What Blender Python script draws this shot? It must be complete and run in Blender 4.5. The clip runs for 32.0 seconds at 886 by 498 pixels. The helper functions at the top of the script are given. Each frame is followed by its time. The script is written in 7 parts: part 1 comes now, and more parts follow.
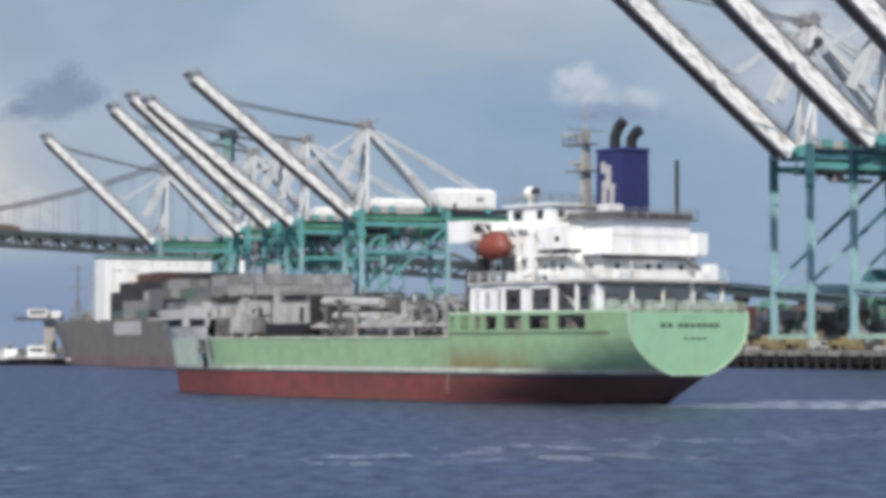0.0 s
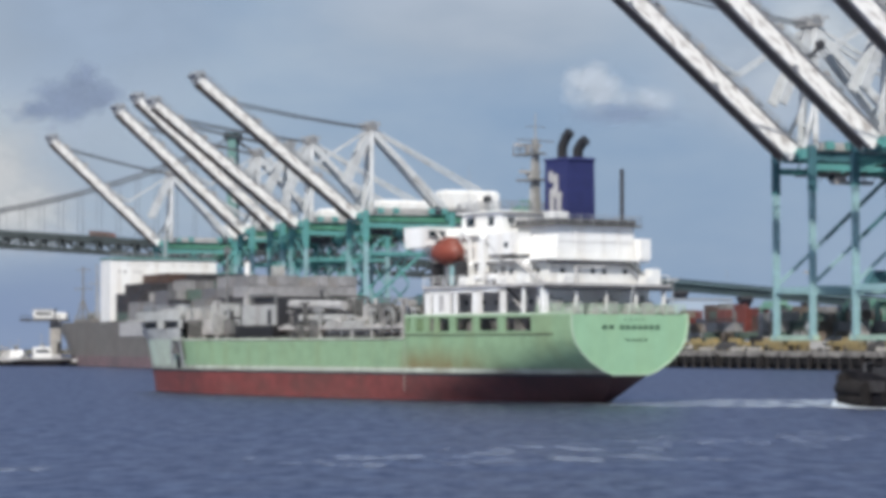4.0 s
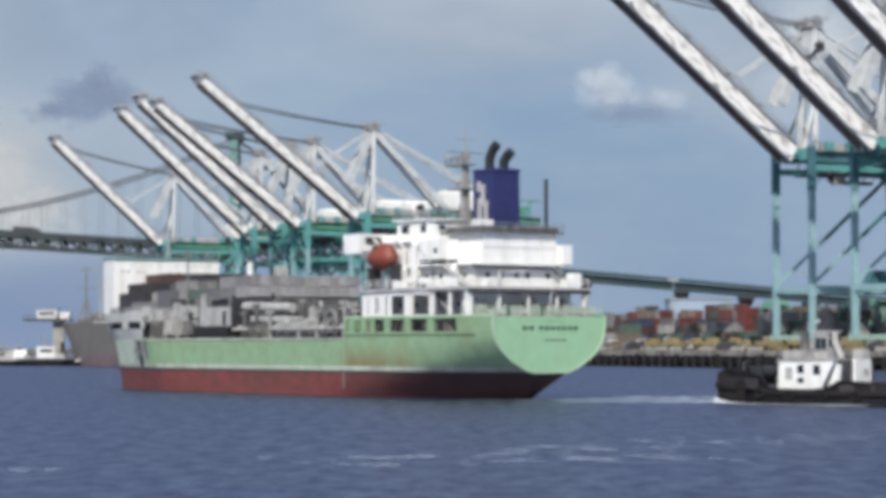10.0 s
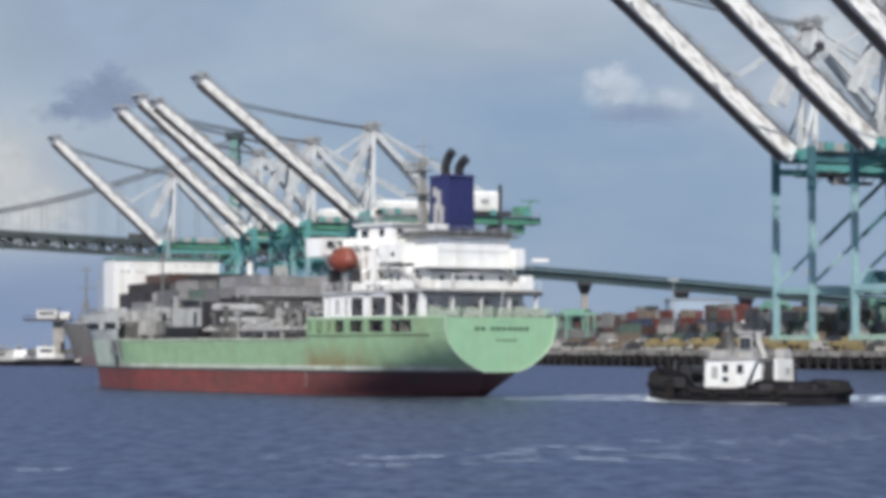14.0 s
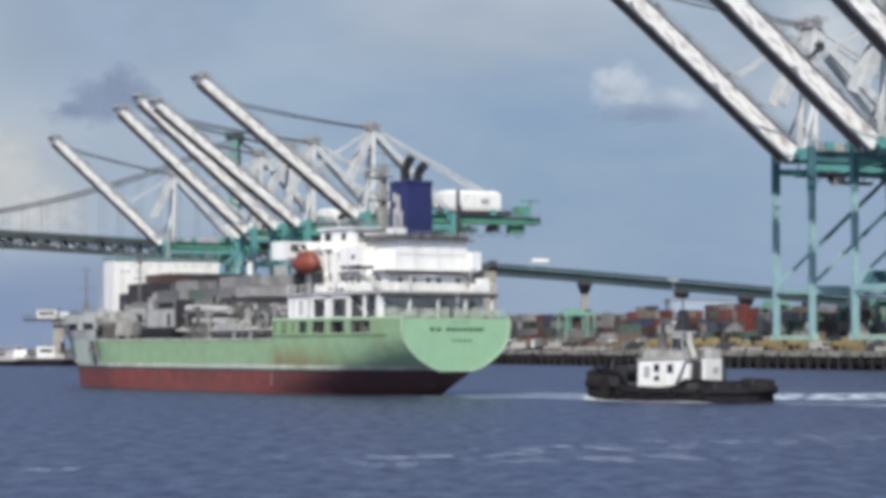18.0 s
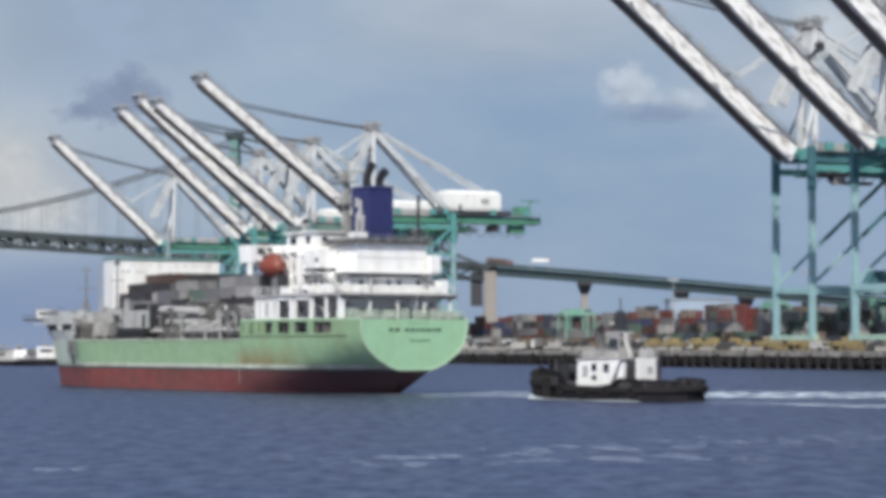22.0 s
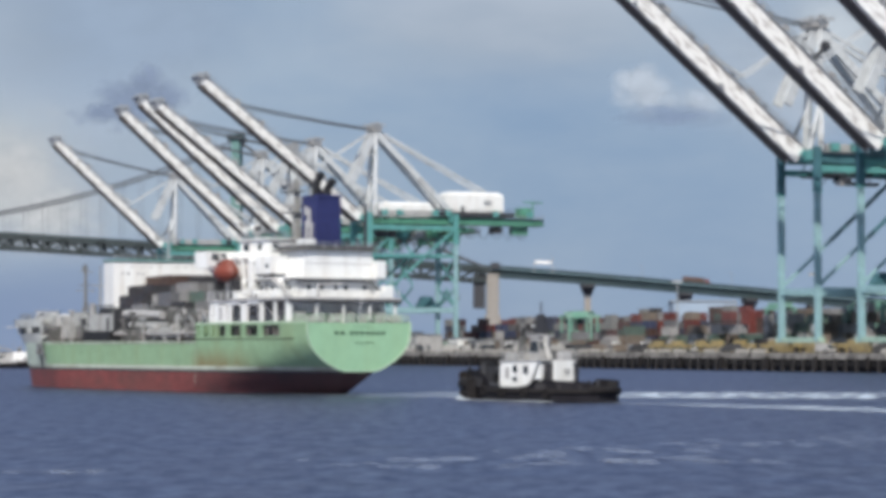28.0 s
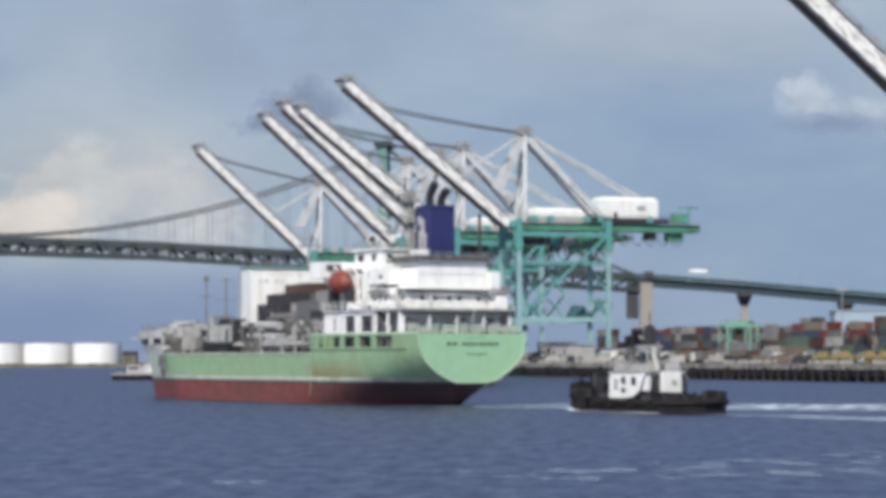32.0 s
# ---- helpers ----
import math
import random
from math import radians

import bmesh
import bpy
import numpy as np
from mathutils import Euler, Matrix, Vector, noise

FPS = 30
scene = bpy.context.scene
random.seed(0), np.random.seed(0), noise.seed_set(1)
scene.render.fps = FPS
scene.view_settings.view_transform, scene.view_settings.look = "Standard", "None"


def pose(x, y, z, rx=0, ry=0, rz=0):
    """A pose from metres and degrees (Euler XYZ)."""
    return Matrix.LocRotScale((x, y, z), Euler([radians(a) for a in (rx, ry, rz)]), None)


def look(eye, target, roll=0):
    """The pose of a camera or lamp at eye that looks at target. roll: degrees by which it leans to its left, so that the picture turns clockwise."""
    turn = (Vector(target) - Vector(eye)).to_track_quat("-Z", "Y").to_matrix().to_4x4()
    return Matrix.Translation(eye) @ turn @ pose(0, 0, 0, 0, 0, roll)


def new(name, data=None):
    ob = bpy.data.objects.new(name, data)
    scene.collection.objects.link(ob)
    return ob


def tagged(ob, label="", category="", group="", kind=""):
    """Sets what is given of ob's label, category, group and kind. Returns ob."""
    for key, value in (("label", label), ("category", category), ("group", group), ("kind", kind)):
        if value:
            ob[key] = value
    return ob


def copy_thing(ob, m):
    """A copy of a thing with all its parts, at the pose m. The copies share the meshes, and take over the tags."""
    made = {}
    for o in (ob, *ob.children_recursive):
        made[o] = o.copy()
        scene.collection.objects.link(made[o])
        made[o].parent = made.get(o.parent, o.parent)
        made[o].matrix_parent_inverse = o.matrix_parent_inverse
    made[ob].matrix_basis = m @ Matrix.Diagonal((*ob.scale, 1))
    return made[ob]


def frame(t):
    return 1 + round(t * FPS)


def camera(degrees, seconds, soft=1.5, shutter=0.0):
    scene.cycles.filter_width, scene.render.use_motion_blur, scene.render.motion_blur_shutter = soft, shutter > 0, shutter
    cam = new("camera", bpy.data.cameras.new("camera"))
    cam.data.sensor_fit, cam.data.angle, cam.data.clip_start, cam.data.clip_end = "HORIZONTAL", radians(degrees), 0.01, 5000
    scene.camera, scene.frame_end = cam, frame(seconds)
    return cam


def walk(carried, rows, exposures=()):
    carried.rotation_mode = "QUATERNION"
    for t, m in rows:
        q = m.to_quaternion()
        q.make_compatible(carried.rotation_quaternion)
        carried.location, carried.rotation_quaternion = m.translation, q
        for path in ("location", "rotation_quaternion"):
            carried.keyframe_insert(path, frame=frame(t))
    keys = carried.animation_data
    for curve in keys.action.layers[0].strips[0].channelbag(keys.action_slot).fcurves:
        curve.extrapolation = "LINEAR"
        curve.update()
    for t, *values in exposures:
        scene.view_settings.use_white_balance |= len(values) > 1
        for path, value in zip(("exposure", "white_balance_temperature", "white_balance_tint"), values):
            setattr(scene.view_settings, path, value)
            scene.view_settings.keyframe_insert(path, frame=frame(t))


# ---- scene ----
cam = camera(20, 32.0, soft=4.9)
CAMERA_ROWS = [
    (0.0, pose(0, 5.86, 5.6, 92.200, 0, -0.127)),
    (1.0, pose(0, 5.21, 5.6, 92.206, 0, -0.108)),
    (2.0, pose(0, 4.39, 5.6, 92.212, 0, -0.085)),
    (3.0, pose(0, 3.46, 5.6, 92.219, 0, -0.060)),
    (3.5, pose(0, 2.97, 5.6, 92.222, 0, -0.048)),
    (5.5, pose(0, 0.86, 5.6, 92.227, 0, -0.010)),
    (6.5, pose(0, -0.77, 5.6, 92.217, 0, -0.001)),
    (8.0, pose(0, -0.77, 5.6, 92.217, 0, -0.001)),
    (26.0, pose(0, -0.77, 5.6, 92.217, 0, -0.001)),
    (27.5, pose(0, 0.99, 5.6, 92.237, 0, 0.020)),
    (28.0, pose(0, 4.48, 5.6, 92.271, 0, 0.053)),
    (28.5, pose(0, 9.78, 5.6, 92.328, 0, 0.130)),
    (29.0, pose(0, 17.75, 5.6, 92.393, 0, 0.206)),
    (29.5, pose(0, 27.24, 5.6, 92.446, 0, 0.398)),
    (30.0, pose(0, 34.18, 5.6, 92.504, 0, 0.961)),
    (30.5, pose(0, 38.69, 5.6, 92.539, 0, 1.954)),
    (31.0, pose(0, 39.30, 5.6, 92.550, 0, 3.048)),
    (31.5, pose(0, 36.82, 5.6, 92.536, 0, 3.521)),
    (32.0, pose(0, 36.33, 5.6, 92.523, 0, 3.525)),
]
SHIP_ROWS = [
    (0.0, pose(23.54, 240.77, 0.56, 0, 0, 124.91)),
    (2.0, pose(21.02, 244.84, 0.56, 0, 0, 124.81)),
    (4.0, pose(18.51, 248.60, 0.56, 0, 0, 124.67)),
    (6.0, pose(16.03, 251.58, 0.56, 0, 0, 124.49)),
    (9.0, pose(12.35, 259.01, 0.56, 0, 0, 124.18)),
    (12.0, pose(8.71, 266.44, 0.56, 0, 0, 123.94)),
    (15.0, pose(5.09, 273.85, 0.56, 0, 0, 123.66)),
    (18.0, pose(1.50, 281.25, 0.56, 0, 0, 123.35)),
    (21.0, pose(-2.08, 288.63, 0.56, 0, 0, 123.10)),
    (24.0, pose(-5.66, 295.99, 0.56, 0, 0, 122.93)),
    (26.0, pose(-8.04, 301.15, 0.56, 0, 0, 122.83)),
    (27.0, pose(-9.23, 304.14, 0.56, 0, 0, 122.79)),
    (28.0, pose(-10.41, 309.00, 0.56, 0, 0, 122.75)),
    (28.5, pose(-10.99, 313.48, 0.56, 0, 0, 122.73)),
    (29.0, pose(-11.56, 319.60, 0.56, 0, 0, 122.71)),
    (29.5, pose(-12.12, 326.67, 0.56, 0, 0, 122.70)),
    (30.0, pose(-12.69, 332.16, 0.56, 0, 0, 122.69)),
    (30.5, pose(-13.28, 336.16, 0.56, 0, 0, 122.68)),
    (31.0, pose(-13.87, 337.74, 0.56, 0, 0, 122.67)),
    (31.5, pose(-14.48, 337.42, 0.56, 0, 0, 122.66)),
    (32.0, pose(-15.08, 338.34, 0.56, 0, 0, 122.65)),
]
TUG_ROWS = [
    (0.0, pose(52.76, 216.29, 0.00, 0, 0, 138.48)),
    (2.0, pose(49.70, 222.89, 0.00, 0, 0, 137.67)),
    (4.0, pose(46.60, 228.18, 0.00, 0, 0, 136.91)),
    (6.0, pose(43.44, 231.72, 0.00, 0, 0, 136.17)),
    (9.0, pose(38.67, 239.14, 0.00, 0, 0, 135.09)),
    (12.0, pose(33.89, 245.25, 0.00, 0, 0, 133.76)),
    (15.0, pose(29.15, 250.41, 0.00, 0, 0, 132.16)),
    (18.0, pose(24.50, 254.98, 0.00, 0, 0, 130.37)),
    (21.0, pose(20.00, 259.32, 0.00, 0, 0, 128.18)),
    (24.0, pose(15.69, 263.79, 0.00, 0, 0, 126.39)),
    (26.0, pose(12.95, 267.34, 0.00, 0, 0, 125.75)),
    (27.0, pose(11.63, 269.70, 0.00, 0, 0, 125.44)),
    (28.0, pose(10.34, 274.37, 0.00, 0, 0, 125.12)),
    (28.5, pose(9.72, 279.15, 0.00, 0, 0, 124.95)),
    (29.0, pose(9.10, 285.88, 0.00, 0, 0, 124.79)),
    (29.5, pose(8.50, 293.75, 0.00, 0, 0, 124.62)),
    (30.0, pose(7.91, 299.81, 0.00, 0, 0, 124.45)),
    (30.5, pose(7.32, 304.15, 0.00, 0, 0, 124.29)),
    (31.0, pose(6.73, 305.70, 0.00, 0, 0, 124.12)),
    (31.5, pose(6.15, 305.05, 0.00, 0, 0, 123.96)),
    (32.0, pose(5.59, 305.89, 0.00, 0, 0, 123.78)),
]
walk(cam, CAMERA_ROWS)

# ---- world and sun ----
SUN_AZ, SUN_EL = radians(196), radians(40)     # clockwise from +Y, height


def make_world():
    w = bpy.data.worlds.new("sky")
    scene.world = w
    w.use_nodes = True
    n, l = w.node_tree.nodes, w.node_tree.links
    n.clear()
    out, bg = n.new("ShaderNodeOutputWorld"), n.new("ShaderNodeBackground")
    sky = n.new("ShaderNodeTexSky")
    sky.sky_type, sky.sun_disc = "NISHITA", False
    sky.sun_elevation, sky.sun_rotation = SUN_EL, SUN_AZ
    sky.air_density, sky.dust_density, sky.ozone_density = 1.2, 0.6, 1.5
    scale = n.new("ShaderNodeVectorMath")
    scale.operation = "SCALE"
    scale.inputs[3].default_value = 0.085
    tc, mp = n.new("ShaderNodeTexCoord"), n.new("ShaderNodeMapping")
    mp.inputs["Scale"].default_value = (1.0, 1.0, 2.4)
    noise_a, ramp = n.new("ShaderNodeTexNoise"), n.new("ShaderNodeValToRGB")
    noise_a.inputs["Scale"].default_value = 4.2
    noise_a.inputs["Detail"].default_value = 10.0
    noise_a.inputs["Roughness"].default_value = 0.6
    ramp.color_ramp.elements[0].position, ramp.color_ramp.elements[1].position = 0.33, 0.68
    ramp.color_ramp.elements[0].color, ramp.color_ramp.elements[1].color = (0.235, 0.34, 0.515, 1), (0.42, 0.50, 0.61, 1)
    mix = n.new("ShaderNodeMix")
    mix.data_type = "RGBA"
    mix.inputs["Factor"].default_value = 0.88
    l.new(tc.outputs["Generated"], mp.inputs["Vector"])
    l.new(mp.outputs["Vector"], noise_a.inputs["Vector"])
    l.new(noise_a.outputs["Fac"], ramp.inputs["Fac"])
    l.new(sky.outputs["Color"], scale.inputs[0])
    l.new(scale.outputs["Vector"], mix.inputs["A"])
    l.new(ramp.outputs["Color"], mix.inputs["B"])
    sep, east, low, both, clear = n.new("ShaderNodeSeparateXYZ"), n.new("ShaderNodeMapRange"), n.new("ShaderNodeMapRange"), n.new("ShaderNodeMath"), n.new("ShaderNodeMix")
    for r, a, b in ((east, -0.12, 0.16), (low, 0.16, 0.02)):
        r.interpolation_type = "SMOOTHSTEP"
        r.inputs["From Min"].default_value, r.inputs["From Max"].default_value = a, b
    both.operation = "MULTIPLY"
    clear.data_type = "RGBA"
    clear.inputs["B"].default_value = (0.195, 0.312, 0.50, 1)
    low.inputs["To Max"].default_value = 0.5
    l.new(tc.outputs["Generated"], sep.inputs[0])
    l.new(sep.outputs["X"], east.inputs["Value"])
    l.new(sep.outputs["Z"], low.inputs["Value"])
    l.new(east.outputs["Result"], both.inputs[0])
    l.new(low.outputs["Result"], both.inputs[1])
    l.new(both.outputs[0], clear.inputs["Factor"])
    l.new(mix.outputs["Result"], clear.inputs["A"])
    # distant rain-blue air low over the water on the other side
    west, near, both_w, rain = n.new("ShaderNodeMapRange"), n.new("ShaderNodeMapRange"), n.new("ShaderNodeMath"), n.new("ShaderNodeMix")
    for r, a, b, most in ((west, 0.06, -0.10, 1.0), (near, 0.055, 0.012, 0.6)):
        r.interpolation_type = "SMOOTHSTEP"
        r.inputs["From Min"].default_value, r.inputs["From Max"].default_value = a, b
        r.inputs["To Max"].default_value = most
    both_w.operation = "MULTIPLY"
    rain.data_type = "RGBA"
    rain.inputs["B"].default_value = (0.15, 0.225, 0.42, 1)
    l.new(sep.outputs["X"], west.inputs["Value"])
    l.new(sep.outputs["Z"], near.inputs["Value"])
    l.new(west.outputs["Result"], both_w.inputs[0])
    l.new(near.outputs["Result"], both_w.inputs[1])
    l.new(both_w.outputs[0], rain.inputs["Factor"])
    l.new(clear.outputs["Result"], rain.inputs["A"])
    l.new(rain.outputs["Result"], bg.inputs["Color"])
    l.new(bg.outputs["Background"], out.inputs["Surface"])
    bg.inputs["Strength"].default_value = 1.0


make_world()
sun = new("sun", bpy.data.lights.new("sun", "SUN"))
sun.data.energy, sun.data.angle, sun.data.color = 4.5, radians(0.6), (1.0, 0.95, 0.88)
sun_dir = Vector((math.sin(SUN_AZ) * math.cos(SUN_EL), math.cos(SUN_AZ) * math.cos(SUN_EL), math.sin(SUN_EL)))
sun.matrix_world = look(sun_dir * 400, (0, 0, 0))
scene.view_settings.exposure = 0.0


# ---- materials ----
def material(name, rgb, rough=0.6, metal=0.0, spec=0.5, spread=0.25, size=0.6, bump=0.15, dirt=None, dirt_amount=0.35, dirt_size=0.15, streaks=False, by_object=0.0, stretch=(1.0, 1.0, 0.12)):
    """Paint, metal or stone: colour varied at two scales, dirt or rust in patches, fine relief."""
    m = bpy.data.materials.new(name)
    m.use_nodes = True
    n, l = m.node_tree.nodes, m.node_tree.links
    b = n["Principled BSDF"]
    b.inputs["Roughness"].default_value, b.inputs["Metallic"].default_value = rough, metal
    b.inputs["Specular IOR Level"].default_value = spec
    tc = n.new("ShaderNodeTexCoord")
    fine, broad = n.new("ShaderNodeTexNoise"), n.new("ShaderNodeTexNoise")
    fine.inputs["Scale"].default_value, fine.inputs["Detail"].default_value = 1 / size, 5
    broad.inputs["Scale"].default_value, broad.inputs["Detail"].default_value = dirt_size, 6
    l.new(tc.outputs["Object"], fine.inputs["Vector"])
    if streaks:
        mp = n.new("ShaderNodeMapping")
        mp.inputs["Scale"].default_value = stretch
        l.new(tc.outputs["Object"], mp.inputs["Vector"])
        l.new(mp.outputs["Vector"], broad.inputs["Vector"])
    else:
        l.new(tc.outputs["Object"], broad.inputs["Vector"])
    lo, hi = [c * (1 - spread) for c in rgb], [min(1, c * (1 + spread * 0.6)) for c in rgb]
    r1 = n.new("ShaderNodeValToRGB")
    r1.color_ramp.elements[0].position, r1.color_ramp.elements[1].position = 0.3, 0.7
    r1.color_ramp.elements[0].color, r1.color_ramp.elements[1].color = (*lo, 1), (*hi, 1)
    l.new(fine.outputs["Fac"], r1.inputs["Fac"])
    col = r1.outputs["Color"]
    if by_object:
        info, hsv = n.new("ShaderNodeObjectInfo"), n.new("ShaderNodeHueSaturation")
        mr = n.new("ShaderNodeMapRange")
        mr.inputs["To Min"].default_value, mr.inputs["To Max"].default_value = 1 - by_object, 1 + by_object
        l.new(info.outputs["Random"], mr.inputs["Value"])
        l.new(mr.outputs["Result"], hsv.inputs["Value"])
        l.new(col, hsv.inputs["Color"])
        col = hsv.outputs["Color"]
    if dirt:
        r2, mix = n.new("ShaderNodeValToRGB"), n.new("ShaderNodeMix")
        r2.color_ramp.elements[0].position, r2.color_ramp.elements[1].position = 0.48, 0.7
        r2.color_ramp.elements[1].color = (dirt_amount,) * 3 + (1,)
        mix.data_type = "RGBA"
        mix.inputs["B"].default_value = (*dirt, 1)
        l.new(broad.outputs["Fac"], r2.inputs["Fac"])
        l.new(r2.outputs["Color"], mix.inputs["Factor"])
        l.new(col, mix.inputs["A"])
        col = mix.outputs["Result"]
    l.new(col, b.inputs["Base Color"])
    if bump:
        bp = n.new("ShaderNodeBump")
        bp.inputs["Strength"].default_value, bp.inputs["Distance"].default_value = bump, 0.05
        l.new(fine.outputs["Fac"], bp.inputs["Height"])
        l.new(bp.outputs["Normal"], b.inputs["Normal"])
    return m


RUST = (0.16, 0.07, 0.035)
GRIME = (0.10, 0.09, 0.08)
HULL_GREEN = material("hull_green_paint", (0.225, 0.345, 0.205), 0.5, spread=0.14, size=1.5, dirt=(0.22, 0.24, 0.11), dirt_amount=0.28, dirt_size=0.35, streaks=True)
# hull's green again, lightened to paint the transom as the better lit face
TRANSOM_GREEN = material("lightened_hull_green", (0.29, 0.485, 0.30), 0.5, spread=0.08, size=1.5, dirt=(0.30, 0.42, 0.22), dirt_amount=0.3, dirt_size=0.3, streaks=True)
PALE_GREEN = material("pale_green_trim", (0.40, 0.52, 0.38), 0.55, spread=0.1)
LINE_PAINT = material("scuffed_pale_line", (0.43, 0.47, 0.39), 0.6, spread=0.25, size=1.5, dirt=(0.2, 0.19, 0.13), dirt_amount=0.6, dirt_size=0.3)
SHIP_WHITE = material("ship_white_paint", (0.80, 0.80, 0.78), 0.5, spread=0.05, size=0.8, dirt=(0.45, 0.38, 0.30), dirt_amount=0.35, dirt_size=0.5, streaks=True)
SHIP_GREY = material("deck_grey_paint", (0.175, 0.18, 0.178), 0.6, spread=0.35, size=0.7, dirt=RUST, dirt_amount=0.2, dirt_size=0.4)
LIGHT_GREY = material("light_grey_paint", (0.42, 0.41, 0.40), 0.55, spread=0.2, size=0.7, dirt=GRIME, dirt_amount=0.4, dirt_size=0.4)
SHIP_PALE = material("chalky_grey_paint", (0.37, 0.375, 0.365), 0.7, spread=0.25, size=0.7, dirt=(0.17, 0.15, 0.12), dirt_amount=0.5, dirt_size=0.5, streaks=True)
GEAR_BROWN = material("grimy_gear_paint", (0.098, 0.098, 0.093), 0.75, spread=0.4, size=0.6, dirt=(0.3, 0.28, 0.27), dirt_amount=0.6, dirt_size=0.6)
BOOM_BROWN = material("dark_brown_steel", (0.10, 0.085, 0.075), 0.8, spread=0.35, size=0.8, dirt=(0.13, 0.11, 0.10), dirt_amount=0.6, dirt_size=0.8)
DARK = material("dark_steel", (0.035, 0.035, 0.04), 0.6, spread=0.3)
DECK_RED = material("deck_red_oxide", (0.16, 0.07, 0.05), 0.8, spread=0.25)
GLASS = material("dark_window_glass", (0.02, 0.028, 0.035), 0.12, spread=0.1, bump=0)
NAVY = material("funnel_navy_paint", (0.022, 0.026, 0.105), 0.5, spread=0.15)
BLACK = material("sooty_black_paint", (0.015, 0.015, 0.017), 0.6, spread=0.3)
ORANGE = material("lifeboat_orange", (0.21, 0.047, 0.027), 0.5, spread=0.15, dirt=GRIME, dirt_amount=0.3, dirt_size=0.8)
TEAL = material("crane_teal_paint", (0.105, 0.31, 0.295), 0.55, spread=0.15, size=2.0, dirt=(0.05, 0.14, 0.12), dirt_amount=0.5, dirt_size=0.12)
CRANE_WHITE = material("crane_white_paint", (0.82, 0.81, 0.78), 0.55, spread=0.10, size=0.8, dirt=(0.20, 0.165, 0.14), dirt_amount=0.8, dirt_size=0.75, streaks=True, stretch=(0.35, 1.0, 1.3))
# two teals: girder shade put into the darker, sunlight and haze into the paler
HEAD_TEAL = material("dark_teal_with_shade", (0.055, 0.15, 0.175), 0.6, spread=0.2, size=2.0)
LEG_TEAL = material("sunlit_teal_paint", (0.26, 0.42, 0.44), 0.6, spread=0.15, size=2.0, dirt=(0.20, 0.30, 0.31), dirt_amount=0.5, dirt_size=0.12)
SILL_MINT = material("pale_mint_paint", (0.36, 0.50, 0.42), 0.65, spread=0.2, size=1.5, dirt=(0.2, 0.28, 0.24), dirt_amount=0.6, dirt_size=0.3)
MAST_PALE = material("mast_pale_paint", (0.52, 0.54, 0.55), 0.55, spread=0.12, size=1.2, dirt=(0.2, 0.19, 0.18), dirt_amount=0.5, dirt_size=0.2)
CRANE_GREEN = material("crane_green_paint", (0.09, 0.27, 0.185), 0.55, spread=0.2, size=2.0, dirt=(0.03, 0.07, 0.05), dirt_amount=0.7, dirt_size=0.15)
STEEL = material("galvanised_steel", (0.36, 0.37, 0.38), 0.5, 0.4, spread=0.2)
CABLE = material("cable_steel", (0.10, 0.105, 0.115), 0.6, 0.3, spread=0.2)
CONCRETE = material("weathered_concrete", (0.36, 0.34, 0.31), 0.85, spread=0.2, size=1.5, dirt=GRIME, dirt_amount=0.5, dirt_size=0.1, streaks=True)
QUAY_STONE = material("dirty_quay_concrete", (0.24, 0.225, 0.205), 0.9, spread=0.5, size=1.6, dirt=(0.04, 0.036, 0.034), dirt_amount=0.9, dirt_size=0.4)
VAN_WHITE = material("dusty_van_white", (0.40, 0.39, 0.37), 0.5, spread=0.15, dirt=GRIME, dirt_amount=0.4, dirt_size=0.8)
PIER_TAN = material("tan_concrete", (0.29, 0.265, 0.235), 0.85, spread=0.15, size=2.5, dirt=(0.2, 0.17, 0.14), dirt_amount=0.5, dirt_size=0.08, streaks=True)
TIMBER = material("tarred_timber", (0.024, 0.021, 0.02), 0.85, spread=0.4, size=0.5)
ASPHALT = material("yard_asphalt", (0.06, 0.058, 0.055), 0.9, spread=0.3, size=3.0, dirt=(0.13, 0.12, 0.11), dirt_amount=0.5, dirt_size=0.03)
EARTH = material("bare_shore_ground", (0.13, 0.115, 0.09), 0.95, spread=0.35, size=6.0, dirt=(0.07, 0.08, 0.04), dirt_amount=0.6, dirt_size=0.02)
BRIDGE_GREEN = material("bridge_green_paint", (0.015, 0.037, 0.044), 0.6, spread=0.25, size=3.0, dirt=(0.03, 0.05, 0.05), dirt_amount=0.5, dirt_size=0.05)
BRIDGE_TRUSS = material("bridge_truss_paint", (0.018, 0.030, 0.032), 0.6, spread=0.25, size=3.0, dirt=(0.035, 0.04, 0.038), dirt_amount=0.5, dirt_size=0.05)
BRIDGE_DECK = material("bridge_deck_edge", (0.085, 0.14, 0.155), 0.7, spread=0.25, size=3.0, dirt=(0.04, 0.06, 0.065), dirt_amount=0.6, dirt_size=0.05)
BRIDGE_PALE = material("bridge_pale_green_paint", (0.12, 0.24, 0.22), 0.6, spread=0.2, size=3.0)
TUG_BLACK = material("tug_black_hull", (0.014, 0.013, 0.016), 0.75, spec=0.15, spread=0.3, size=0.8, dirt=(0.045, 0.042, 0.044), dirt_amount=0.4, dirt_size=0.4)
TUG_GREY = material("mottled_dark_grey_paint", (0.055, 0.052, 0.054), 0.8, spec=0.15, spread=0.35, size=0.7, dirt=(0.02, 0.02, 0.02), dirt_amount=0.7, dirt_size=0.5)
RUBBER = material("fender_rubber", (0.022, 0.02, 0.02), 0.85, spec=0.12, spread=0.3)
